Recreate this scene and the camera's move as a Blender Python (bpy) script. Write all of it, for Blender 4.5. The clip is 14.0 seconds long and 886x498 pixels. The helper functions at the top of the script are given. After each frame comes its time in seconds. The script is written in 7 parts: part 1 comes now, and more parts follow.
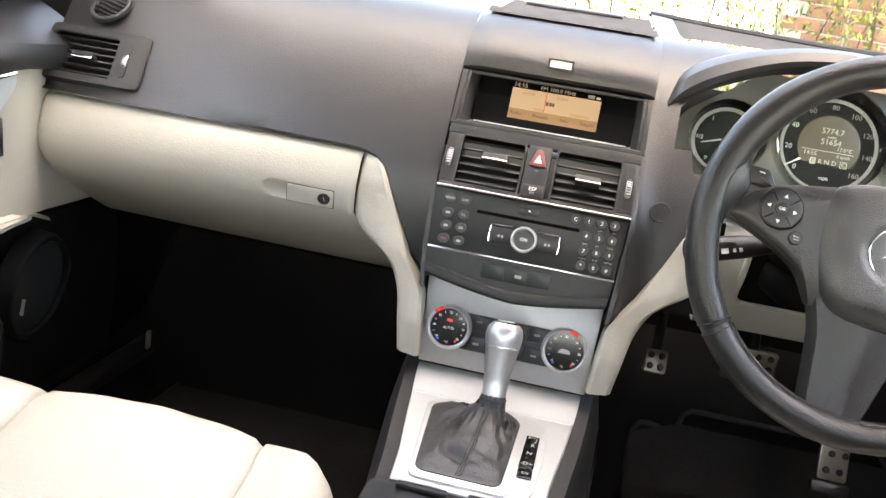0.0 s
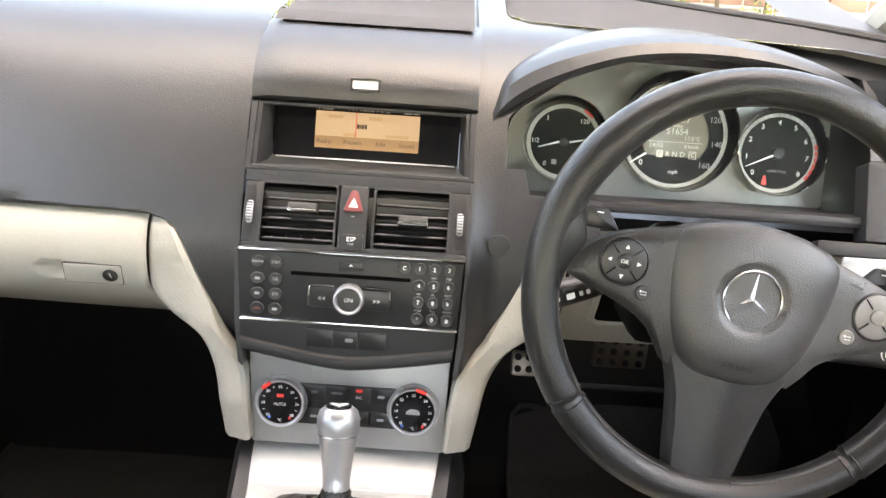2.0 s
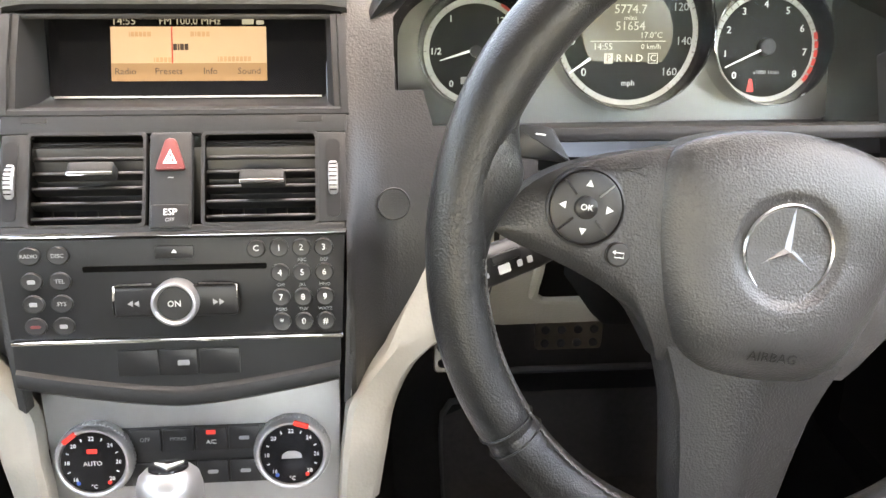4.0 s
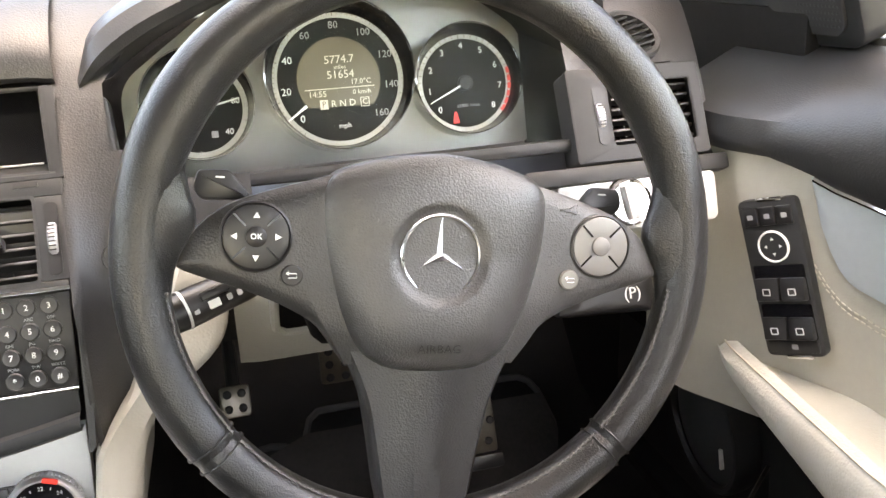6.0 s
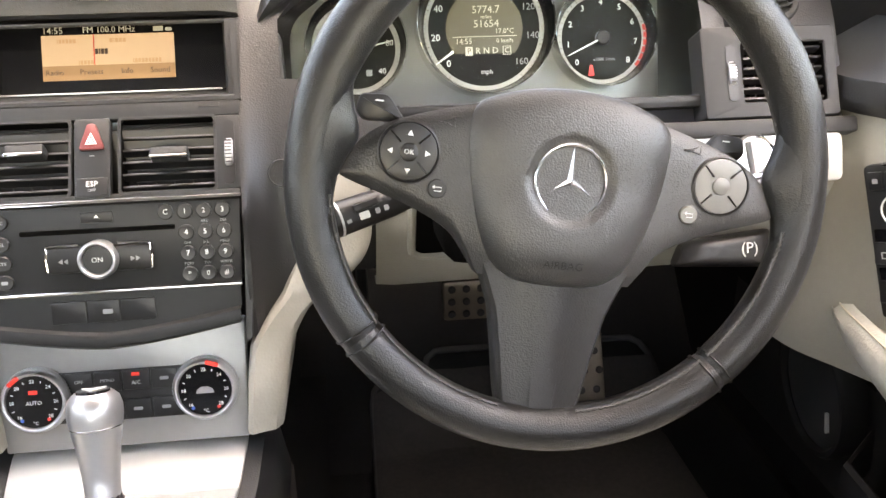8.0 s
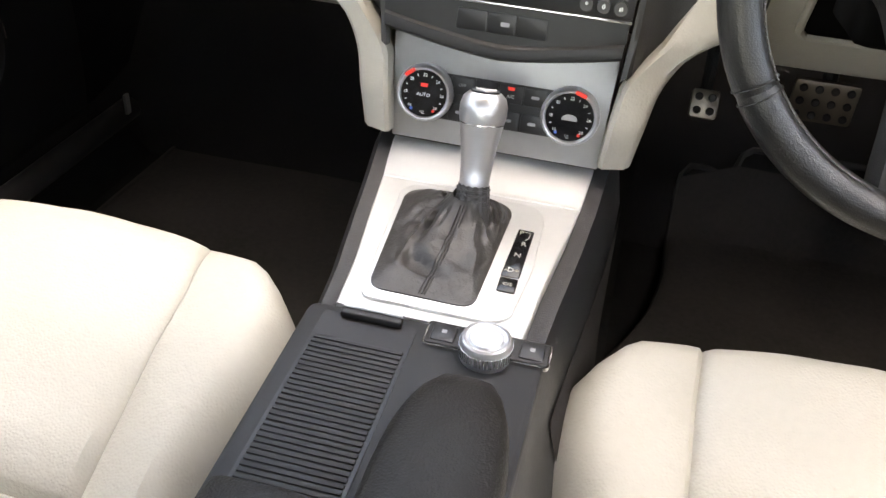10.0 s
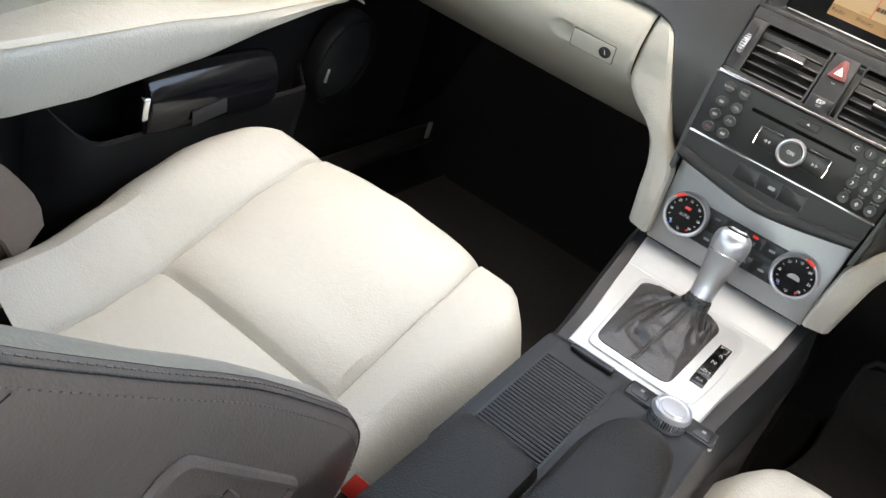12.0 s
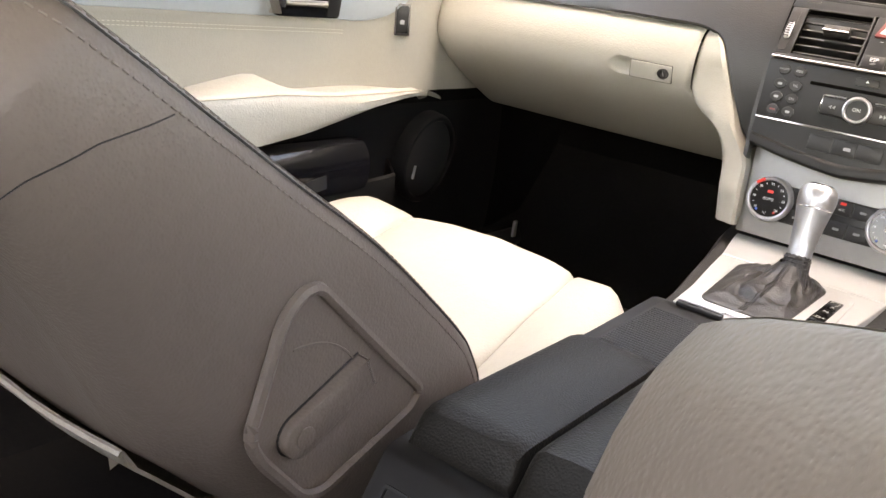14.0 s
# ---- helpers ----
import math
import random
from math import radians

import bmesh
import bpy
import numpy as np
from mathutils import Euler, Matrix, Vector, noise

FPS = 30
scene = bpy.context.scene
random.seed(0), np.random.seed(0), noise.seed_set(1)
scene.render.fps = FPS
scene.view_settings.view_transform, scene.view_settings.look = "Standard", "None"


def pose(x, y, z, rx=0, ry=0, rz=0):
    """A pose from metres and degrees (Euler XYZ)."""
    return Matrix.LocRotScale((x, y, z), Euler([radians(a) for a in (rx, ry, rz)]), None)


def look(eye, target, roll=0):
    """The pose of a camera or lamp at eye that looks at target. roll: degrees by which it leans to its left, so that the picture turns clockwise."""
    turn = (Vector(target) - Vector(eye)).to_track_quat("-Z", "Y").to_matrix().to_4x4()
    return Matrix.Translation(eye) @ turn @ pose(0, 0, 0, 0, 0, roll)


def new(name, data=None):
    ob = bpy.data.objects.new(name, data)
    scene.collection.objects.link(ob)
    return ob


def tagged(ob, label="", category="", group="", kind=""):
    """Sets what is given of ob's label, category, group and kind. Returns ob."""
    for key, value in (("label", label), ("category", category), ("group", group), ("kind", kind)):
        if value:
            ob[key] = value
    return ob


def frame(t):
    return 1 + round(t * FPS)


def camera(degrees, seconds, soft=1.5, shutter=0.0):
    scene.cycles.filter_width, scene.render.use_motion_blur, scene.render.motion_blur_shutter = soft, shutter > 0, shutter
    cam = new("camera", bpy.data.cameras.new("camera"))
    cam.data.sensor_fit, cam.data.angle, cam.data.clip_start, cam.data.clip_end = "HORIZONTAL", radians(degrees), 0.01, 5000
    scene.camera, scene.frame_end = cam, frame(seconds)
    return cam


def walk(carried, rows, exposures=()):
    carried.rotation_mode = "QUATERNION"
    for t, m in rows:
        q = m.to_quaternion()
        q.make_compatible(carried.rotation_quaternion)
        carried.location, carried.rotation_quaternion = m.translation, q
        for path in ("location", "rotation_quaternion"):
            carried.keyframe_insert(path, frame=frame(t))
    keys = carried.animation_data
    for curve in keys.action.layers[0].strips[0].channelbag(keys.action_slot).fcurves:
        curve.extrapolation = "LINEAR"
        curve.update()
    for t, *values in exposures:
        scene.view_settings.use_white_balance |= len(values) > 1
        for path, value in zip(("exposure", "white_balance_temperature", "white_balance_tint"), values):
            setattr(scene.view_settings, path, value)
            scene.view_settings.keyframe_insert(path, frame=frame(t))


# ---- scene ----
cam = camera(54.35, 14.0)
PATH = [
    (0, (0.0455, -0.9893, 0.7194), (-0.2132, 0.8030, 0.2529), 9.18),
    (0.5, (0.0404, -0.9671, 0.7670), (-0.1208, 0.8037, 0.1880), 5.10),
    (1, (0.0559, -0.9309, 0.8220), (0.0598, 0.8174, 0.1584), 3.02),
    (1.5, (0.0722, -0.8726, 0.8480), (0.1336, 0.8646, 0.1586), 6.05),
    (2, (0.0897, -0.8035, 0.8545), (0.0839, 0.9453, 0.1922), 3.71),
    (2.2, (0.0925, -0.7666, 0.8400), (0.0821, 0.9627, 0.1284), 2.47),
    (4.3, (0.1472, -0.5314, 0.7456), (0.3916, 1.1793, 0.0309), -0.12),
    (4.5, (0.1707, -0.5260, 0.7429), (0.5102, 1.1731, 0.0395), -0.13),
    (5, (0.1828, -0.5613, 0.7413), (0.5649, 1.1457, 0.0804), -0.79),
    (5.5, (0.1951, -0.5980, 0.7470), (0.5688, 1.1255, 0.1250), -2.37),
    (6, (0.2202, -0.6227, 0.7530), (0.6729, 1.0853, 0.1408), -2.59),
    (6.5, (0.2476, -0.6346, 0.7494), (0.7655, 1.0477, 0.1181), -2.66),
    (7, (0.2403, -0.6716, 0.7568), (0.7006, 1.0429, 0.1690), -2.13),
    (7.5, (0.2209, -0.6832, 0.7507), (0.5649, 1.0597, 0.1669), -1.77),
    (8, (0.1950, -0.6887, 0.7376), (0.3978, 1.0535, 0.0889), -1.05),
    (8.5, (0.1640, -0.6936, 0.7262), (0.2113, 1.0123, -0.0383), -0.07),
    (9, (0.1345, -0.7041, 0.7173), (0.0468, 0.9440, -0.1618), 1.06),
    (9.2, (0.1277, -0.7099, 0.7137), (-0.0173, 0.9026, -0.2221), 1.09),
    (11.3, (0.0970, -0.8825, 0.7683), (-0.4651, 0.4997, -0.3589), 13.56),
    (11.5, (0.0958, -0.9055, 0.7842), (-0.5074, 0.4789, -0.3188), 15.60),
    (12, (0.0997, -0.9767, 0.7934), (-0.5847, 0.4615, -0.1863), 19.60),
    (12.5, (0.0964, -1.0583, 0.7790), (-0.6979, 0.4273, -0.0326), 19.07),
    (12.7, (0.0958, -1.0914, 0.7574), (-0.7434, 0.4140, 0.0321), 16.33),
    (13, (0.1247, -1.1108, 0.7214), (-0.8651, 0.3043, 0.0037), 10.39),
    (13.3, (0.1556, -1.1124, 0.6646), (-0.8557, 0.3186, 0.0114), 7.40),
    (13.5, (0.1798, -1.1118, 0.6306), (-0.8202, 0.3366, -0.0011), 8.27),
    (13.6, (0.1856, -1.1131, 0.6145), (-0.8155, 0.3397, -0.0053), 8.28),
    (14, (0.2227, -1.0791, 0.5948), (-0.8201, 0.3570, 0.0056), 7.93),
]
walk(cam, [(t, look(eye, target, roll)) for t, eye, target, roll in PATH], [(0.0, 3.82, 10000, 19), (2.2, 3.95, 10200, 19), (5.0, 4.4, 10200, 20), (6.6, 4.15, 10800, 21), (7.5, 4.2, 10500, 21), (9.0, 3.85, 10800, 21), (11.5, 3.75, 9600, 14), (12.2, 3.65, 9600, 15), (13.0, 3.7, 10600, 19), (14.0, 4.05, 12000, 23)])

# ---- world, sun ----
world = bpy.data.worlds.new("overcast_sky")
scene.world = world
world.use_nodes = True
wn = world.node_tree
sky = wn.nodes.new("ShaderNodeTexSky")
sky.sky_type = "NISHITA"
sky.sun_disc = False
sky.sun_elevation, sky.sun_rotation = radians(70), radians(156)
sky.air_density, sky.dust_density, sky.ozone_density = 1.0, 0.6, 0.6
wn.links.new(sky.outputs[0], wn.nodes["Background"].inputs[0])
wn.nodes["Background"].inputs[1].default_value = 0.15
sun = new("sun", bpy.data.lights.new("sun", "SUN"))
sun.data.energy, sun.data.angle, sun.data.color = 0.45, radians(90), (1.0, 0.975, 0.945)
sun.matrix_world = look((0.4, -0.9, 3.6), (0, 0, 0))


# ---- materials ----
def material(name, colour, rough=0.5, metal=0.0, grain=None, bump=0.0, spots=0.12, large=6.0, spec=0.5, coat=0.0, emit=None, power=0.0, cells=False, folds=0.0):
    """A procedural surface: colour varied at two scales, fine relief of the given grain (cycles a metre)."""
    m = bpy.data.materials.new(name)
    m.use_nodes = True
    nt = m.node_tree
    p = nt.nodes["Principled BSDF"]
    p.inputs["Roughness"].default_value = rough
    p.inputs["Metallic"].default_value = metal
    p.inputs["Specular IOR Level"].default_value = spec
    p.inputs["Coat Weight"].default_value = coat
    tc = nt.nodes.new("ShaderNodeTexCoord")
    n1 = nt.nodes.new("ShaderNodeTexNoise")
    n1.inputs["Scale"].default_value = large
    n1.inputs["Detail"].default_value = 6
    nt.links.new(tc.outputs["Object"], n1.inputs["Vector"])
    n2 = nt.nodes.new("ShaderNodeTexNoise")
    n2.inputs["Scale"].default_value = large * 22
    nt.links.new(tc.outputs["Object"], n2.inputs["Vector"])
    mix = nt.nodes.new("ShaderNodeMix")
    mix.data_type = "FLOAT"
    mix.inputs[0].default_value = 0.4
    nt.links.new(n1.outputs[0], mix.inputs[2])
    nt.links.new(n2.outputs[0], mix.inputs[3])
    ramp = nt.nodes.new("ShaderNodeValToRGB")
    lo, hi = [c * (1 - spots) for c in colour], [min(1, c * (1 + spots)) for c in colour]
    ramp.color_ramp.elements[0].color, ramp.color_ramp.elements[1].color = (*lo, 1), (*hi, 1)
    ramp.color_ramp.elements[0].position, ramp.color_ramp.elements[1].position = 0.3, 0.7
    nt.links.new(mix.outputs[0], ramp.inputs[0])
    nt.links.new(ramp.outputs[0], p.inputs["Base Color"])
    rr = nt.nodes.new("ShaderNodeMapRange")
    rr.inputs[3].default_value, rr.inputs[4].default_value = max(0.02, rough * 0.88), min(1, rough * 1.12)
    nt.links.new(mix.outputs[0], rr.inputs[0])
    nt.links.new(rr.outputs[0], p.inputs["Roughness"])
    if grain:
        if cells:
            g = nt.nodes.new("ShaderNodeTexVoronoi")
            g.feature = "SMOOTH_F1"
            out = g.outputs[0]
        else:
            g = nt.nodes.new("ShaderNodeTexNoise")
            g.inputs["Detail"].default_value = 3
            out = g.outputs[0]
        g.inputs["Scale"].default_value = grain
        nt.links.new(tc.outputs["Object"], g.inputs["Vector"])
        b = nt.nodes.new("ShaderNodeBump")
        b.inputs["Strength"].default_value = bump
        b.inputs["Distance"].default_value = 0.40 / grain
        nt.links.new(out, b.inputs["Height"])
        if folds:
            f = nt.nodes.new("ShaderNodeTexNoise")
            f.inputs["Scale"].default_value, f.inputs["Detail"].default_value, f.inputs["Distortion"].default_value = 34, 5, 1.2
            nt.links.new(tc.outputs["Object"], f.inputs["Vector"])
            b2 = nt.nodes.new("ShaderNodeBump")
            b2.inputs["Strength"].default_value, b2.inputs["Distance"].default_value = folds, 0.004
            nt.links.new(f.outputs[0], b2.inputs["Height"])
            nt.links.new(b2.outputs[0], b.inputs["Normal"])
        nt.links.new(b.outputs[0], p.inputs["Normal"])
    if emit:
        p.inputs["Emission Color"].default_value = (*emit, 1)
        p.inputs["Emission Strength"].default_value = power * 0.054
    return m


DASH = material("soft_dash_plastic", (0.0120, 0.0124, 0.0130), 0.40, spec=0.7, grain=700, bump=0.35, cells=True)
RADIO_FACE = material("dark_radio_plastic", (0.0125, 0.0128, 0.0132), 0.42, spec=0.4, grain=900, bump=0.1)
# near-black: puts the shade inside the vent ducts into the colour
DEEP_BLACK = material("deep_black", (0.003, 0.003, 0.003), 0.9, grain=600, bump=0.1, spec=0.05)
FASCIA = material("grey_fascia_plastic", (0.024, 0.025, 0.026), 0.48, spec=0.3, grain=900, bump=0.1)
BLACK = material("black_plastic", (0.011, 0.011, 0.0115), 0.38, grain=800, bump=0.08)
PIANO = material("gloss_black", (0.006, 0.006, 0.007), 0.12, spots=0.05)
DOOR_BLACK = material("black_door_plastic", (0.0065, 0.0065, 0.0068), 0.6, spec=0.2, grain=600, bump=0.2)
RUBBER = material("black_rubber", (0.010, 0.010, 0.010), 0.7, grain=600, bump=0.2)
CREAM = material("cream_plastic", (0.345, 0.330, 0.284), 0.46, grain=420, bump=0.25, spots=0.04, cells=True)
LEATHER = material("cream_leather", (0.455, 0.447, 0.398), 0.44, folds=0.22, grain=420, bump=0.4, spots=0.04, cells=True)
THREAD = material("grey_thread", (0.065, 0.064, 0.062), 0.7, grain=1500, bump=0.3)
TAUPE_THREAD = material("taupe_thread", (0.24, 0.205, 0.175), 0.7, grain=1500, bump=0.3)
PEWTER_LIT = material("lit_grey_button", (0.165, 0.160, 0.150), 0.4, metal=0.3, grain=1500, bump=0.05, spots=0.05)
# taupe of the seat sides and back; part of their shade is in this colour
TAUPE_SHADED = material("taupe_vinyl_shaded", (0.178, 0.141, 0.120), 0.46, folds=0.18, grain=450, bump=0.35, spots=0.06, cells=True)
STITCH = material("cream_thread", (0.55, 0.50, 0.40), 0.7, grain=1500, bump=0.3)
WHEEL_LEATHER = material("black_wheel_leather", (0.0125, 0.0123, 0.0122), 0.31, grain=900, bump=0.6, cells=True, spots=0.2, spec=0.5)
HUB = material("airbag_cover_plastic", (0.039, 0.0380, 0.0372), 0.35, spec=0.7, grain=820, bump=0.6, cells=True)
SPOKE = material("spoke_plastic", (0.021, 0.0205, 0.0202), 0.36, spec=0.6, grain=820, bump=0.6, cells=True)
ARM = material("black_armrest_leather", (0.0185, 0.0165, 0.0145), 0.48, spec=0.25, grain=560, bump=0.65, cells=True, spots=0.2)
BEIGE = material("beige_leather", (0.32, 0.29, 0.24), 0.46, folds=0.2, grain=420, bump=0.4, spots=0.06, cells=True)
BOOT = material("black_boot_leather", (0.030, 0.029, 0.0285), 0.40, folds=0.35, grain=420, bump=0.4, cells=True, spots=0.25)
SILVER = material("satin_silver_paint", (0.62, 0.63, 0.62), 0.36, metal=0.55, grain=1800, bump=0.05, spots=0.04)
# darker copy of the satin silver: the upright climate face's shade, as colour
SILVER_SHADED = material("shaded_silver", (0.340, 0.338, 0.328), 0.42, metal=0.75, grain=1500, bump=0.06, spots=0.05)
ALU = material("satin_aluminium", (0.56, 0.56, 0.565), 0.37, metal=0.88, grain=1500, bump=0.05, spots=0.05)
CLUSTER = material("cluster_silver", (0.195, 0.190, 0.183), 0.36, metal=0.8, grain=1500, bump=0.05, spots=0.04)
EMBLEM = material("satin_chrome", (0.62, 0.62, 0.63), 0.24, metal=1.0, spots=0.03)
CHROME = material("chrome", (0.82, 0.82, 0.82), 0.08, metal=1.0, spots=0.03)
BLUE_TRIM = material("grey_blue_trim", (0.40, 0.45, 0.47), 0.36, metal=0.4, spots=0.05)
CARPET = material("black_carpet", (0.0085, 0.0084, 0.0085), 0.95, grain=700, bump=0.9, spots=0.35, spec=0.1)
MAT = material("black_floor_mat", (0.034, 0.032, 0.031), 0.95, grain=900, bump=0.8, spots=0.3, spec=0.1)
LINING = material("grey_headliner", (0.50, 0.49, 0.46), 0.9, grain=700, bump=0.4)
WHITE = material("white_print", (0.75, 0.75, 0.73), 0.5, spots=0.02)
DIM = material("grey_print", (0.30, 0.30, 0.30), 0.5, spots=0.02)
RED = material("red_plastic", (0.55, 0.03, 0.02), 0.35, spots=0.05)
DARKRED = material("dark_red_plastic", (0.16, 0.03, 0.03), 0.4, spots=0.05)
RED_LED = material("red_indicator", (0.35, 0.02, 0.02), 0.4, emit=(1.0, 0.07, 0.05), power=0.75)
BLUE_LED = material("blue_mark", (0.03, 0.12, 0.5), 0.4)
AMBER = material("amber_display", (0.35, 0.25, 0.15), 0.3, emit=(0.86, 0.64, 0.50), power=0.50, spots=0.03)
AMBER_DARK = material("amber_menu_bar", (0.2, 0.12, 0.06), 0.3, emit=(0.54, 0.36, 0.22), power=0.55, spots=0.03)
INK = material("display_ink", (0.05, 0.03, 0.02), 0.4)
PALE_INK = material("pale_display_ink", (0.30, 0.19, 0.10), 0.4, emit=(0.60, 0.40, 0.24), power=0.5)
# the display's own glow, raised to paint in the haze of the cover glass
LCD = material("hazed_cluster_display", (0.05, 0.055, 0.045), 0.18, emit=(0.17, 0.17, 0.13), power=0.75, spots=0.05)
GLOW = material("display_characters", (0.34, 0.34, 0.30), 0.4, emit=(0.80, 0.84, 0.72), power=0.24)
GAUGE = material("gauge_face", (0.010, 0.010, 0.010), 0.6, spots=0.1, spec=0.2)
STRIP = material("matte_dash_strip", (0.050, 0.050, 0.052), 0.95, grain=700, bump=0.3, spec=0.1)
SLAT = material("black_vent_slat", (0.013, 0.0132, 0.0138), 0.34, grain=900, bump=0.08)
SCALE = material("gauge_scale", (0.34, 0.33, 0.305), 0.4, spots=0.03)
STEEL = material("pedal_steel", (0.22, 0.19, 0.16), 0.38, metal=1.0, grain=600, bump=0.1)
PAINT = material("silver_car_paint", (0.62, 0.63, 0.64), 0.22, metal=0.5, coat=0.5, spots=0.02)
BRICK = material("red_brown_brick", (0.30, 0.15, 0.10), 0.85, grain=120, bump=0.6, spots=0.3, large=9)
MORTAR = material("pale_mortar", (0.45, 0.42, 0.37), 0.95, grain=200, bump=0.5)
LEAF = material("yellow_green_leaf", (0.23, 0.25, 0.05), 0.6, spots=0.45, large=3)
# darker green for leaves deep in the hedge: their shade, as colour
LEAF_SHADE = material("shaded_green_leaf", (0.05, 0.09, 0.025), 0.6, spots=0.4, large=3)
TWIG = material("twig", (0.12, 0.08, 0.05), 0.9, grain=200, bump=0.4)
ROAD = material("drive_tarmac", (0.06, 0.06, 0.06), 0.9, grain=150, bump=0.5, spots=0.25)
GLASS = bpy.data.materials.new("clear_glass")
GLASS.use_nodes = True
gp = GLASS.node_tree.nodes["Principled BSDF"]
gp.inputs["Transmission Weight"].default_value, gp.inputs["Roughness"].default_value, gp.inputs["IOR"].default_value = 1.0, 0.0, 1.05
gp.inputs["Base Color"].default_value = (0.93, 0.97, 0.95, 1)


# ---- building helpers ----
def mesh(name, verts, faces, smooth=True):
    me = bpy.data.meshes.new(name)
    me.from_pydata([tuple(v) for v in verts], [], faces)
    bm = bmesh.new()
    bm.from_mesh(me)
    bmesh.ops.remove_doubles(bm, verts=bm.verts, dist=1e-6)
    bmesh.ops.recalc_face_normals(bm, faces=bm.faces)
    bm.to_mesh(me)
    bm.free()
    if smooth:
        me.shade_smooth()
        me.set_sharp_from_angle(angle=radians(38))
    return me


def part(name, me, mat, parent=None, label="", m=None):
    ob = new(name, me)
    if not me.materials:
        me.materials.append(mat)
    if parent:
        ob.parent = parent
    if m is not None:
        ob.matrix_local = m
    return tagged(ob, label)


def thing(name, label, category, group="", kind=""):
    return tagged(new(name), label, category, group, kind)


def axes(origin, u, v):
    """A frame with x along u, y along v, z out of the surface."""
    u, v = Vector(u).normalized(), Vector(v)
    n = u.cross(v).normalized()
    v = n.cross(u)
    m = Matrix((u, v, n)).transposed().to_4x4()
    m.translation = Vector(origin)
    return m


def grid(rows, closed=False):
    """Vertices and faces of a skin over rows of points."""
    n = len(rows[0])
    verts = [p for r in rows for p in r]
    faces = []
    for i in range(len(rows) - 1):
        for j in range(n if closed else n - 1):
            k = (j + 1) % n
            faces.append((i * n + j, i * n + k, (i + 1) * n + k, (i + 1) * n + j))
    return verts, faces


def skin(name, rows, closed=False, caps=False, thick=0.0):
    verts, faces = grid(rows, closed)
    if caps:
        n = len(rows[0])
        faces.append(tuple(range(n)))
        faces.append(tuple(len(verts) - n + j for j in range(n)))
    me = mesh(name, verts, faces)
    if thick:
        bm = bmesh.new()
        bm.from_mesh(me)
        bmesh.ops.solidify(bm, geom=bm.faces[:], thickness=thick)
        bm.to_mesh(me)
        bm.free()
        me.shade_smooth()
        me.set_sharp_from_angle(angle=radians(38))
    return me


def box(name, sx, sy, sz, bevel=0.0, m=None, seg=2, taper=1.0):
    """A bevelled block centred on the origin of m; taper scales its +z end."""
    bm = bmesh.new()
    bmesh.ops.create_cube(bm, size=1)
    for v in bm.verts:
        k = taper if v.co.z > 0 else 1
        v.co = Vector((v.co.x * sx * k, v.co.y * sy * k, v.co.z * sz))
    if bevel:
        bmesh.ops.bevel(bm, geom=bm.edges[:], offset=bevel, segments=seg, profile=0.6, affect="EDGES")
    if m is not None:
        bmesh.ops.transform(bm, matrix=m, verts=bm.verts)
    me = bpy.data.meshes.new(name)
    bm.to_mesh(me)
    bm.free()
    me.shade_smooth()
    me.set_sharp_from_angle(angle=radians(38))
    return me


def rounded(points, r, seg=5):
    """A closed outline with its corners rounded by r (one number or one a corner)."""
    out = []
    n = len(points)
    rs = r if isinstance(r, (list, tuple)) else [r] * n
    for i in range(n):
        a, b, c = Vector(points[i - 1]), Vector(points[i]), Vector(points[(i + 1) % n])
        rr = rs[i]
        if rr <= 0:
            out.append(tuple(b))
            continue
        d1, d2 = (a - b), (c - b)
        k = min(rr, d1.length * 0.49, d2.length * 0.49)
        p, q = b + d1.normalized() * k, b + d2.normalized() * k
        for s in range(seg + 1):
            t = s / seg
            out.append(tuple(p * (1 - t) ** 2 + b * 2 * t * (1 - t) + q * t * t))
    return out


def rect(w, h, x=0.0, y=0.0):
    return [(x - w / 2, y - h / 2), (x + w / 2, y - h / 2), (x + w / 2, y + h / 2), (x - w / 2, y + h / 2)]


def plate(name, outline, z0, z1, bevel=0.0, m=None, seg=2):
    """An outline drawn out from z0 to z1, its upper rim bevelled."""
    n = len(outline)
    cx, cy = sum(p[0] for p in outline) / n, sum(p[1] for p in outline) / n
    rows = [[(p[0], p[1], z0) for p in outline]]
    if bevel:
        area = []
        for i in range(n):
            a, b = Vector(outline[i - 1]), Vector(outline[(i + 1) % n])
            d = (b - a)
            nn = Vector((d.y, -d.x))
            nn = nn.normalized() if nn.length else nn
            area.append(nn)
        sign = 1 if sum(area[i].x * (outline[i][0] - cx) + area[i].y * (outline[i][1] - cy) for i in range(n)) > 0 else -1
        for s in range(seg + 1):
            a = s / seg * math.pi / 2
            off, zz = bevel * (1 - math.cos(a)), z1 - bevel + bevel * math.sin(a)
            rows.append([(outline[i][0] - sign * area[i].x * off, outline[i][1] - sign * area[i].y * off, zz) for i in range(n)])
    else:
        rows.append([(p[0], p[1], z1) for p in outline])
    verts, faces = grid(rows, True)
    faces.append(tuple(range(n)))
    faces.append(tuple(len(verts) - n + j for j in range(n)))
    if m is not None:
        verts = [m @ Vector(v) for v in verts]
    return mesh(name, verts, faces)


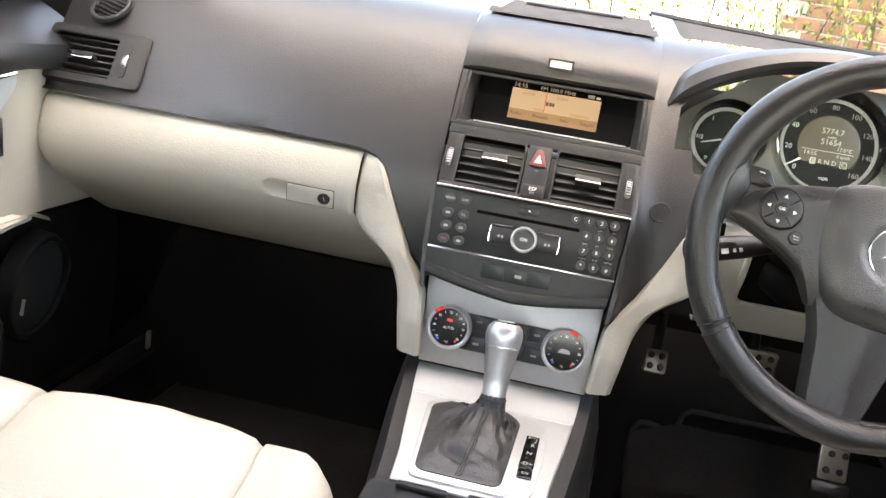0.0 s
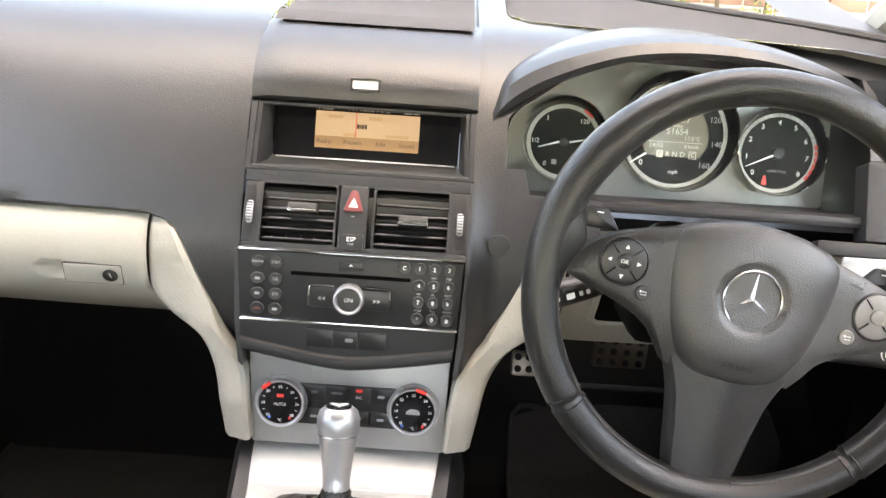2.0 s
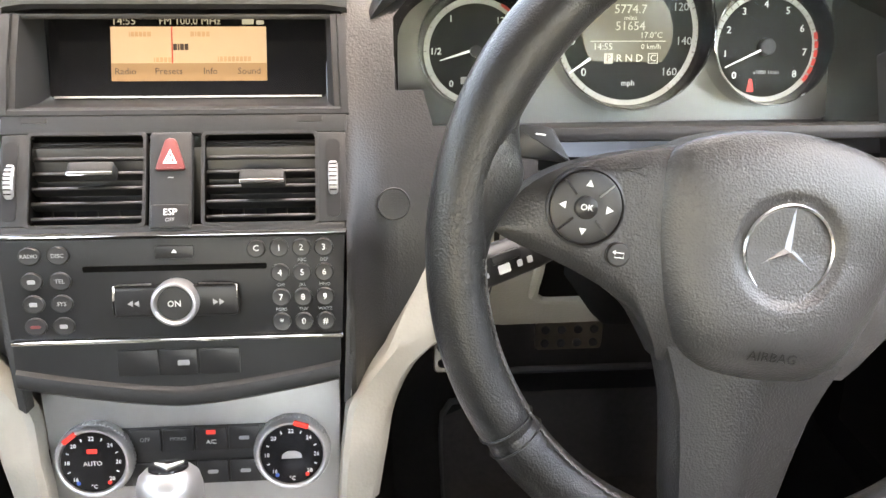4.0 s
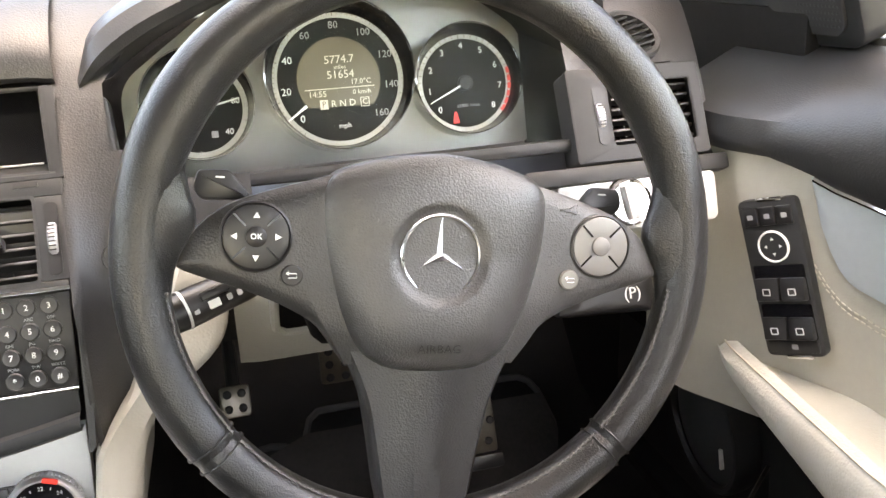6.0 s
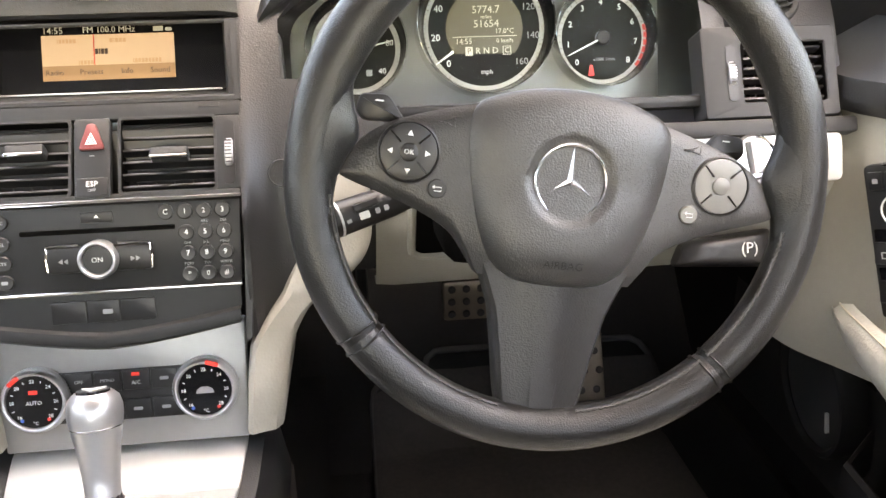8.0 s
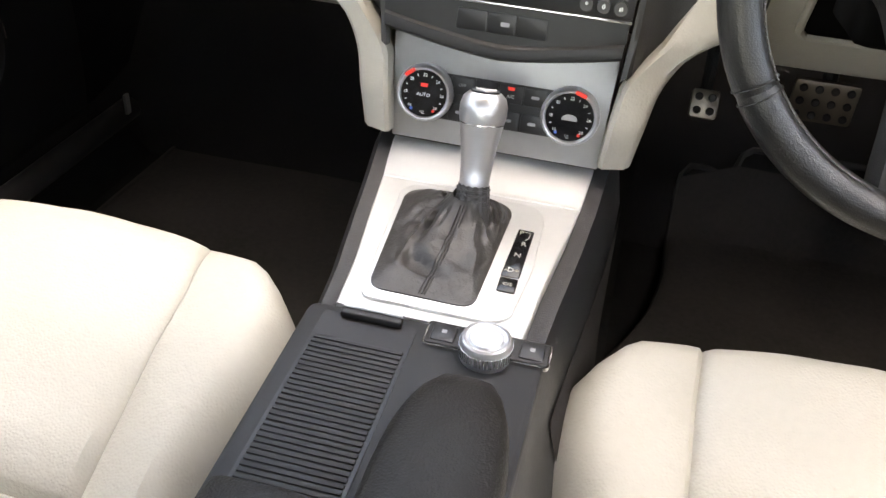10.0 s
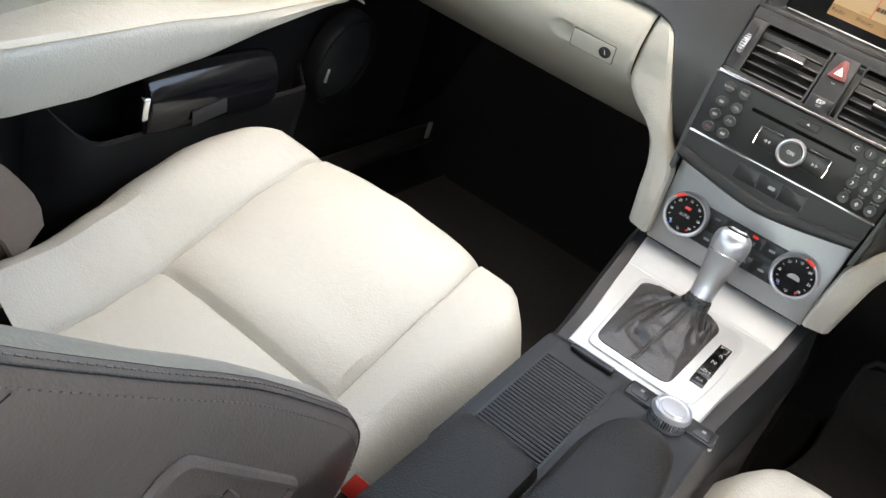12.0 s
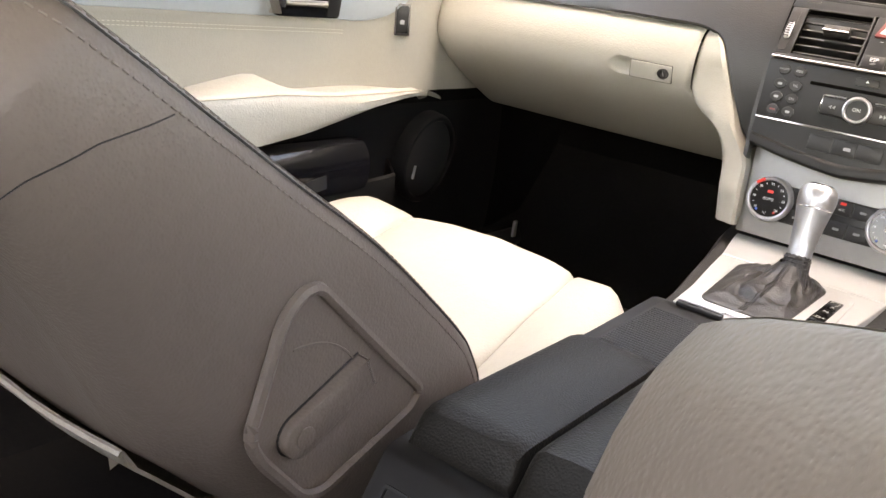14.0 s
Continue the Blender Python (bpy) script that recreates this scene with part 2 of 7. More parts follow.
def frame_ring(name, outer, inner, z0, z1, m=None, lip=0.0):
    """A flat frame between two outlines with the same count of points."""
    rows = [[(p[0], p[1], z0) for p in outer], [(p[0], p[1], z1 - lip) for p in outer]]
    if lip:
        rows.append([(p[0] * 0.93 + q[0] * 0.07, p[1] * 0.93 + q[1] * 0.07, z1) for p, q in zip(outer, inner)])
    rows += [[(p[0], p[1], z1) for p in inner], [(p[0], p[1], z0) for p in inner]]
    verts, faces = grid(rows + [rows[0]], True)
    if m is not None:
        verts = [m @ Vector(v) for v in verts]
    return mesh(name, verts, faces)


def circle(r, n=40, x=0.0, y=0.0, a0=0.0, a1=360.0):
    return [(x + r * math.cos(radians(a0 + (a1 - a0) * i / n)), y + r * math.sin(radians(a0 + (a1 - a0) * i / n))) for i in range(n)]


def lathe(name, profile, n=40, m=None, squash=1.0, cap=True):
    """Turns a profile of (radius, height) round z."""
    rows = [[(r * math.cos(2 * math.pi * j / n), squash * r * math.sin(2 * math.pi * j / n), h) for j in range(n)] for r, h in profile]
    verts, faces = grid(rows, True)
    if cap:
        faces.append(tuple(range(n)))
        faces.append(tuple(len(verts) - n + j for j in range(n)))
    if m is not None:
        verts = [m @ Vector(v) for v in verts]
    return mesh(name, verts, faces)


def tube(name, points, radius, n=8, closed=False, flat=1.0):
    """A round bar along points; radius a number or one a point."""
    pts = [Vector(p) for p in points]
    rows, k = [], len(pts)
    up = Vector((0.0123, 0.0456, 1)).normalized()
    for i, p in enumerate(pts):
        a, b = (pts[i - 1], pts[(i + 1) % k]) if closed else (pts[max(i - 1, 0)], pts[min(i + 1, k - 1)])
        d = (b - a).normalized()
        s = d.cross(up).normalized() if abs(d.dot(up)) < 0.99 else d.cross(Vector((1, 0, 0))).normalized()
        w = s.cross(d)
        r = radius[i] if isinstance(radius, (list, tuple)) else radius
        rows.append([p + s * r * math.cos(2 * math.pi * j / n) + w * r * flat * math.sin(2 * math.pi * j / n) for j in range(n)])
    if closed:
        rows.append(rows[0])
        verts, faces = grid(rows, True)
    else:
        verts, faces = grid(rows, True)
        faces += [tuple(range(n)), tuple(len(verts) - n + j for j in range(n))]
    return mesh(name, verts, faces)


def smooth_line(points, steps=6, closed=False):
    """Catmull-Rom through points."""
    pts = [Vector(p) for p in points]
    k, out = len(pts), []
    for i in range(k if closed else k - 1):
        p0, p1, p2, p3 = (pts[(i + j) % k] if closed else pts[min(max(i + j, 0), k - 1)] for j in (-1, 0, 1, 2))
        for s in range(steps):
            t = s / steps
            out.append(0.5 * (2 * p1 + (p2 - p0) * t + (2 * p0 - 5 * p1 + 4 * p2 - p3) * t * t + (3 * p1 - p0 - 3 * p2 + p3) * t ** 3))
    if not closed:
        out.append(pts[-1])
    return out


def spread(outline, n):
    """The same closed outline with n evenly spaced points."""
    pts = [Vector(p) for p in outline] + [Vector(outline[0])]
    d = np.concatenate([[0], np.cumsum([(q - p).length for p, q in zip(pts, pts[1:])])])
    at_d = np.linspace(0, d[-1], n, endpoint=False)
    return list(zip(np.interp(at_d, d, [p.x for p in pts]), np.interp(at_d, d, [p.y for p in pts])))


def lerp_table(table, x):
    """Straight interpolation in a table of (x, value)."""
    return float(np.interp(x, [a for a, _ in table], [b for _, b in table]))


def words(body, size, m, mat, parent, name="lettering", align="CENTER", bold=0.0, squeeze=1.0):
    """Raised lettering in the built-in font, in the x-y plane of m."""
    cu = bpy.data.curves.new(name, "FONT")
    cu.body, cu.size, cu.align_x, cu.align_y = body, size, align, "CENTER"
    cu.extrude, cu.offset, cu.resolution_u = 0.0002, bold, 2
    cu.space_character = 1.0
    tmp = new("tmp", cu)
    bpy.context.view_layer.update()
    me = bpy.data.meshes.new_from_object(tmp.evaluated_get(bpy.context.evaluated_depsgraph_get()))
    bpy.data.objects.remove(tmp)
    bpy.data.curves.remove(cu)
    me.materials.clear()
    me.transform(m @ Matrix.Diagonal((squeeze, 1, 1, 1)))
    return part(name, me, mat, parent)


def at(m, x, y, z=0.0, turn=0.0):
    """The frame m shifted to a point of its own surface."""
    return m @ Matrix.Translation((x, y, z)) @ Matrix.Rotation(radians(turn), 4, "Z")


def bars(m, widths, height, mat, parent, gap=0.0006, name="mark"):
    """Unreadable writing: plain bars in a row."""
    total = sum(widths) + gap * (len(widths) - 1)
    x = -total / 2
    for w in widths:
        part(name, plate(name, rect(w, height, x + w / 2, 0), 0, 0.0003, m=m), mat, parent)
        x += w + gap


def stitches(points, mat, parent, length=0.0045, pitch=0.0068, name="stitch", up=(0, 0, 1)):
    """A row of separate thread stitches along a line of points."""
    me = box(name, length, 0.0011, 0.0011, 0.0004)
    pts = [Vector(p) for p in points]
    carry = 0.0
    for p, q in zip(pts, pts[1:]):
        d = q - p
        n = d.length
        while carry < n:
            m = axes(p + d * (carry / n), tuple(d), up)
            part(name, me, mat, parent, m=m)
            carry += pitch
        carry -= n

# ---- shell of the cabin ----
floor = thing("floor", "black carpeted car floor with transmission tunnel", "floor", kind="structure")
rows = []
for y in np.linspace(-1.9, 0.75, 24):
    toe = max(0.0, y - 0.42) * 1.15
    row = []
    for x in np.linspace(-0.80, 0.80, 41):
        hump = 0.24 * math.exp(-(abs(x) / 0.12) ** 6)
        sill = 0.09 * max(0.0, min(1.0, (abs(x) - 0.70) / 0.04))
        row.append((x, y, max(hump, sill, toe) + 0.004 * noise.noise((x * 6, y * 6, 0))))
    rows.append(row)
part("carpet", skin("carpet", rows), CARPET, floor)
part("bulkhead", box("bulkhead", 1.62, 0.03, 0.62, 0.004, Matrix.Translation((0, 0.66, 0.42))), CARPET, floor)
part("underbody", box("underbody", 1.66, 2.9, 0.03, 0.004, Matrix.Translation((0, -0.6, -0.05))), BLACK, floor)

# roof, pillars and panes
ROOF_PROFILE = [(-1.88, 1.03), (-1.62, 1.10), (-1.30, 1.13), (-1.15, 1.15), (-0.9, 1.165), (-0.6, 1.165), (-0.15, 1.12)]
rows = []
for y, z in [(p.x, p.y) for p in smooth_line([(a, b, 0) for a, b in ROOF_PROFILE], 4)]:
    rows.append([(x, y, z - 0.10 * (abs(x) / 0.62) ** 4) for x in np.linspace(-0.62, 0.62, 15)])
ceiling = part("ceiling", skin("ceiling", rows, thick=0.03), LINING)
tagged(ceiling, "light grey fabric car headliner", "ceiling", kind="structure")
for s in (-1, 1):
    pil = thing("a_pillar", "grey plastic trimmed windscreen pillar", "pillar", kind="structure")
    part("pillar_trim", tube("pillar", [(s * 0.62, -0.15, 1.03), (s * 0.70, 0.2, 0.93), (s * 0.78, 0.55, 0.80), (s * 0.80, 0.75, 0.70)], [0.045, 0.05, 0.055, 0.06], 10, flat=0.7), LINING, pil)
    pil = thing("b_pillar", "dark plastic trimmed door pillar", "pillar", kind="structure")
    part("pillar_trim", skin("pillar", [[(s * (0.80 - 0.20 * max(0, z - 0.6) / 0.5), y, z) for y in (-0.86, -0.83, -0.70, -0.62)] for z in (0.0, 0.35, 0.6, 0.85, 1.06)], thick=0.03), BLACK, pil)
    rear = thing("rear_side_wall", "dark trim wall beside the rear bench", "wall", kind="structure")
    part("trim_panel", skin("rear_side", [[(s * (0.79 - 0.20 * max(0, z - 0.6) / 0.5), y, z) for y in (-2.0, -1.6, -1.2, -0.86)] for z in (0.0, 0.35, 0.66)], thick=0.03), BLACK, rear)
# out of view; added to cut the sky light on the seat backs
for s in (-1, 1):
    pil = thing("c_pillar", "unseen grey trimmed pillar beside the rear window", "pillar", kind="structure")
    part("pillar_trim", skin("pillar", [[(s * (0.79 - 0.20 * max(0, z - 0.6) / 0.5), y - 0.25 * (z - 0.66) * (k == 0), z) for k, y in ((1, -2.0), (1, -1.75), (0, -1.42))] for z in (0.655, 0.80, 0.93, 1.05)], thick=0.03), LINING, pil)
rear = thing("rear_bulkhead", "dark wall closing the cabin behind", "wall", kind="structure")
part("trim_panel", box("rear_wall", 1.62, 0.04, 0.70, 0.005, Matrix.Translation((0, -2.0, 0.28))), BLACK, rear)
for s in (-1, 1):
    kick = thing("footwell_side", "black carpeted side of the footwell", "wall", kind="structure")
    part("kick_panel", box("kick_panel", 0.03, 0.66, 0.78, 0.005, Matrix.Translation((s * 0.790, 0.36, 0.35))), CARPET, kick)


def pane(name, corners, label):
    a, b, c, d = (Vector(p) for p in corners)
    rows = [[a.lerp(b, t).lerp(d.lerp(c, t), s) for t in (0, 0.25, 0.5, 0.75, 1)] for s in (0, 0.25, 0.5, 0.75, 1)]
    ob = part(name, skin(name, rows, thick=0.004), GLASS)
    ob.visible_shadow = False
    return tagged(ob, label, "window", kind="structure")


pane("window_1", [(-0.74, 0.78, 0.80), (0.74, 0.78, 0.80), (0.60, -0.16, 1.13), (-0.60, -0.16, 1.13)], "clear raked windscreen above the dashboard")
for k, s in ((2, -1), (3, 1)):
    pane("window_%d" % k, [(s * 0.80, 0.12, 0.69), (s * 0.80, -0.66, 0.66), (s * 0.66, -0.66, 1.06), (s * 0.68, -0.12, 1.04)], "clear side window of a front door")

# ---- dashboard ----
CX = -0.003
FACE = smooth_line([(0.022, 0.44, 0), (0.014, 0.50, 0), (0.020, 0.576, 0), (0.050, 0.648, 0), (0.088, 0.720, 0), (0.125, 0.765, 0), (0.200, 0.796, 0), (0.36, 0.810, 0), (0.56, 0.836, 0), (0.80, 0.864, 0)], 6)
FACE = [(p.x, p.y) for p in FACE]
EDGE = [(0.119, 0.440), (0.122, 0.445), (0.131, 0.457), (0.147, 0.475), (0.159, 0.500), (0.170, 0.522), (0.182, 0.549), (0.192, 0.570), (0.200, 0.584), (0.212, 0.593), (0.228, 0.5975), (0.24, 0.600), (0.74, 0.604)]


def face_y(z):
    return float(np.interp(z, [q for _, q in FACE], [p for p, _ in FACE]))


def face_from(z0, count=44):
    """Points (y, z) of the dash section from height z0 to the windscreen."""
    zs = [z0] + [q for _, q in FACE if q > z0 + 0.004]
    ys = [face_y(z0)] + [p for p, q in FACE if q > z0 + 0.004]
    d = np.concatenate([[0], np.cumsum(np.hypot(np.diff(ys), np.diff(zs)))])
    t = np.linspace(0, d[-1], count)
    return list(zip(np.interp(t, d, ys), np.interp(t, d, zs)))


dash = thing("dashboard", "dark grey soft plastic dashboard above cream lower panels", "dashboard")


def dash_skin(name, xs, hole=None):
    rows = []
    for x in xs:
        z0 = lerp_table(EDGE, abs(x))
        row = []
        pts = face_from(z0)
        row.append((x, pts[0][0] + 0.03, z0 - 0.003))
        row.append((x, pts[0][0] + 0.006, z0 - 0.004))
        for y, z in pts:
            bow = 0.018 * (abs(x) / 0.74) ** 2 + 0.05 * max(0, abs(x) - 0.6) ** 2
            fascia_y = (z - 0.576) * 0.593 if z > 0.560 else -0.0155 + (z - 0.5005) * 0.199
            proud = max(0.0, min(0.031, y - fascia_y))
            lip = proud * max(0.0, 1 - max(0.0, abs(x - CX) - 0.1250) / 0.032) ** 2 * max(0.0, min(1.0, (0.70 - z) / 0.05)) if x > 0 else 0.0
            row.append((x, y + bow - lip, z - 0.02 * max(0.0, abs(x) - 0.55) / 0.2 * max(0, (z - 0.7) / 0.15)))
        rows.append(row)
    me = skin(name, rows)
    if hole:
        bm = bmesh.new()
        bm.from_mesh(me)
        gone = [f for f in bm.faces if hole[0] < f.calc_center_median().x < hole[1] and hole[2] < f.calc_center_median().z < hole[3]]
        bmesh.ops.delete(bm, geom=gone, context="FACES")
        bm.to_mesh(me)
        bm.free()
    return me


part("upper_skin", dash_skin("upper_skin", [-0.705] + list(np.linspace(-0.700, -0.26, 22)) + [-0.245, -0.236] + list(np.linspace(-0.228, -0.1295, 24)), (-0.699, -0.594, 0.617, 0.685)), DASH, dash, "grained dark grey upper dash")
# the driver's side, left free where the instruments sit
STRIP_NEAR = [(0.12, 0.50), (0.15, 0.40), (0.17, 0.27), (0.27, 0.23), (0.39, 0.23), (0.50, 0.18), (0.62, 0.14)]
STRIP_FAR = [(0.12, 0.66, 0.846), (0.25, 0.50, 0.832), (0.40, 0.37, 0.823), (0.52, 0.27, 0.818), (0.63, 0.19, 0.808), (0.70, 0.15, 0.79)]
rows = []
for x in np.linspace(0.123, 0.70, 30):
    y0, y1, z1 = lerp_table(STRIP_NEAR, x), lerp_table([(a, b) for a, b, _ in STRIP_FAR], x), lerp_table([(a, c) for a, _, c in STRIP_FAR], x)
    rows.append([(x, y0 + (y1 - y0) * t, 0.8035 + (z1 - 0.8035) * t ** 1.3 - 0.008 * max(0.0, x - 0.55) / 0.1 * (1 - t)) for t in np.linspace(0, 1, 7)])
part("windscreen_strip", skin("windscreen_strip", rows), STRIP, dash, "matte dark strip along the windscreen")
part("windscreen_seal", tube("windscreen_seal", smooth_line([(a, b + 0.006, c + 0.002) for a, b, c in STRIP_FAR], 4), 0.006, 8), RUBBER, dash, "black windscreen seal")
rows = []
for x in np.linspace(0.156, 0.262, 16):
    z0 = lerp_table(EDGE, x)
    top_ = 0.665 if x < 0.18 else 0.640
    rows.append([(x, face_y(z0) + 0.03, z0 - 0.003), (x, face_y(z0) + 0.006, z0 - 0.004)] + [(x, face_y(z) + 0.018 * (x / 0.74) ** 2 - 0.006 * max(0.0, (x - 0.20) / 0.06), z) for z in np.linspace(z0, top_, 10)])
part("lower_skin", skin("lower_skin", rows), DASH, dash, "grey dash below the instruments")
rows = []
xs = [0.1185, 0.1225, 0.1265, 0.13, 0.135, 0.14, 0.145, 0.15, 0.156]
part("upper_skin", dash_skin("upper_skin", xs), DASH, dash)
rows = []
for x in np.linspace(0.156, 0.60, 28):
    pts = face_from(lerp_table([(0.156, 0.715), (0.20, 0.765), (0.24, 0.783), (0.48, 0.783), (0.60, 0.770)], x), 26)
    far = lerp_table(STRIP_NEAR, x) + 0.03
    rows.append([(x, min(far, y + 0.018 * (x / 0.74) ** 2), min(0.800, z) - 0.02 * max(0.0, x - 0.55) / 0.2) for y, z in pts])
part("upper_skin", skin("upper_skin", rows), DASH, dash)
part("upper_skin", dash_skin("upper_skin", np.linspace(0.56, 0.700, 15), (0.50, 0.668, 0.608, 0.700)), DASH, dash)

# pad over the display, with its grille
rows = []
for x in np.linspace(-0.1275, 0.1215, 15):
    pts = [(0.115, 0.714), (0.083, 0.718), (0.0795, 0.722), (0.0800, 0.730), (0.084, 0.742), (0.098, 0.760), (0.122, 0.776), (0.16, 0.789), (0.205, 0.798), (0.212, 0.797), (0.225, 0.792), (0.33, 0.803), (0.40, 0.812)]
    edge = 0.003 * (abs((x + 0.003) / 0.1245)) ** 20
    rows.append([(x, y + edge, z + 0.003 - edge) for y, z in pts])
part("display_pad", skin("display_pad", rows), DASH, dash, "raised grey cover over the display")
rows = [[(x, y, z + 0.002) for y, z in ((0.168, 0.7950), (0.205, 0.8035), (0.225, 0.7985), (0.33, 0.8085), (0.40, 0.8170), (0.50, 0.828))] for x in np.linspace(-0.120, 0.113, 8)]
part("top_panel", skin("top_panel", rows), STRIP, dash, "matte panel on the dash top")
slotm = axes((CX - 0.01, 0.44, 0.8245), (1, 0, 0), (0, 1, 0.11))
part("speaker_grille", plate("speaker_grille", rounded(rect(0.16, 0.05), 0.008), 0, 0.004, 0.002, slotm), BLACK, dash, "black slotted grille on the dash top")
part("emblem_plate", frame_ring("emblem_plate", rounded(rect(0.033, 0.014), 0.002), rounded(rect(0.028, 0.009), 0.001), 0.0, 0.003, axes((CX, 0.0835, 0.7415), (1, 0, 0), (0, 0.35, 1)), 0.001), CHROME, dash, "small chrome plate")
part("emblem_fill", plate("emblem_fill", rect(0.0285, 0.0095), 0.0, 0.0015, m=axes((CX, 0.0835, 0.7415), (1, 0, 0), (0, 0.35, 1))), SILVER, dash)


def lower_panel(name, x0, x1, section, n=24, ends=0.008, scoop=None):
    rows = []
    for x in list(np.linspace(x0, x1, n)):
        e = max(0.0, 1 - min(abs(x - x0), abs(x - x1)) / ends)
        row = []
        near = max(0.0, min(1.0, (x + 0.36) / 0.12)) if x < 0 else 0.0
        for y, z in section:
            dent = 0.0
            if scoop:
                q = ((x - scoop[0]) / scoop[2]) ** 2 + ((z - scoop[1]) / scoop[3]) ** 2
                dent = 0.013 * max(0.0, 1 - q) ** 0.6 * (0.35 + 0.65 * max(0, min(1, (x - scoop[0] + scoop[2]) / (2 * scoop[2]))))
            row.append((x + near * 0.9 * max(0.0, 0.512 - z), y + dent + 0.005 * e * e + 0.018 * (abs(x) / 0.74) ** 2, z))
        rows.append(row)
    return skin(name, rows)


GLOVE = [(p.x, p.y) for p in smooth_line([(0.075, 0.5945, 0), (0.060, 0.5950, 0), (0.038, 0.5940, 0), (0.0265, 0.5865, 0), (0.0175, 0.567, 0), (0.0135, 0.540, 0), (0.0210, 0.512, 0), (0.048, 0.484, 0), (0.100, 0.450, 0), (0.170, 0.412, 0), (0.208, 0.394, 0), (0.225, 0.392, 0), (0.240, 0.400, 0)], 12)]
glove = thing("glovebox", "closed cream plastic glovebox with keyed catch", "glovebox")
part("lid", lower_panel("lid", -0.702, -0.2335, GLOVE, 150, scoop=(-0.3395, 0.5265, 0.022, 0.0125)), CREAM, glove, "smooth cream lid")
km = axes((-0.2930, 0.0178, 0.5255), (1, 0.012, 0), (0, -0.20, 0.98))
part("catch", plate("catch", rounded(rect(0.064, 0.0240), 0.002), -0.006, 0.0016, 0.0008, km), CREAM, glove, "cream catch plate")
part("catch_gap", frame_ring("catch_gap", rounded(rect(0.0655, 0.0255), 0.002), rounded(rect(0.064, 0.0240), 0.002), -0.004, 0.0006, km), BLACK, glove)
part("keyhole", lathe("keyhole", [(0.0085, 0.001), (0.0085, 0.0032), (0.0066, 0.0036), (0.0058, 0.0022), (0.0, 0.0021)], 20, at(km, 0.0195, 0.0), squash=0.9), BLACK, glove, "black round lock")
part("key_slot", plate("key_slot", rect(0.0011, 0.006), 0.0018, 0.0026, m=at(km, 0.0195, 0, 0, 20)), ALU, glove)
part("chrome_line", tube("chrome_line", [(-0.70 + 0.46 * t / 8, 0.034 + 0.018 * ((-0.70 + 0.46 * t / 8) / 0.74) ** 2, 0.5975) for t in range(9)], 0.0013, 6), CHROME, glove, "thin bright line along the top edge")

KNEE = [(p.x, p.y) for p in smooth_line([(0.075, 0.5945, 0), (0.048, 0.595, 0), (0.028, 0.585, 0), (0.025, 0.56, 0), (0.040, 0.52, 0), (0.075, 0.475, 0), (0.108, 0.440, 0), (0.125, 0.430, 0), (0.145, 0.432, 0)], 5)]
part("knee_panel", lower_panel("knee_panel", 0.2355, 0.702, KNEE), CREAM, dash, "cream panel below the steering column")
for s in (-1, 1):
    rows = []
    side = [(p.x, p.y) for p in smooth_line([(0.597, 0.232, 0), (0.53, 0.233, 0), (0.505, 0.226, 0), (0.488, 0.209, 0), (0.474, 0.187, 0), (0.460, 0.170, 0), (0.43, 0.154, 0), (0.385, 0.145, 0), (0.335, 0.137, 0)], 5)]
    inner = [(0.597, 0.228), (0.593, 0.211), (0.584, 0.199), (0.570, 0.191), (0.549, 0.181), (0.522, 0.169), (0.500, 0.158), (0.475, 0.146), (0.457, 0.130), (0.445, 0.121), (0.435, 0.115), (0.40, 0.1105), (0.335, 0.1050)]
    for z in [0.597, 0.595, 0.592, 0.588, 0.582] + list(np.linspace(0.575, 0.356, 30)):
        xo = float(np.interp(-z, [-a for a, _ in side], [b for _, b in side]))
        xi = float(np.interp(-z, [-a for a, _ in inner], [b for _, b in inner]))
        f = float(np.interp(z, [0.335, 0.40, 0.45, 0.5, 0.525, 0.56, 0.585, 0.594], [-0.036, -0.030, -0.012, 0.006, 0.012, 0.014, 0.022, 0.036]))
        w = xo - xi
        back = 0.21 if z > 0.42 else 0.14
        row = [(xi, f + 0.016), (xi + 0.002, f + 0.003), (xi + w * 0.12 + 0.002, f), (xi + w * 0.5, f + 0.004), (xi + w * 0.8, f + 0.007), (xo - 0.004, f + 0.011), (xo - 0.001, f + 0.015), (xo, f + 0.022), (xo + 0.002, f + 0.10), (xo + 0.004, back)]
        rows.append([(s * a + CX * 0.5, b, z) for a, b in row])
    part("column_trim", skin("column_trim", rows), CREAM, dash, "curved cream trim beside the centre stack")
# lower dark shell behind the panels
part("lower_shell", box("lower_shell", 1.44, 0.30, 0.16, 0.01, Matrix.Translation((0, 0.42, 0.47))), BLACK, dash)
part("stack_core", box("stack_core", 0.225, 0.34, 0.36, 0.005, Matrix.Translation((CX, 0.205, 0.45))), BLACK, dash)

# ---- centre stack ----
VM = axes((CX, 0.0, 0.576), (1, 0, 0), (0, 0.51, 0.86))
RM = axes((CX, -0.0155, 0.5005), (1, 0, 0), (0, 0.195, 0.98))

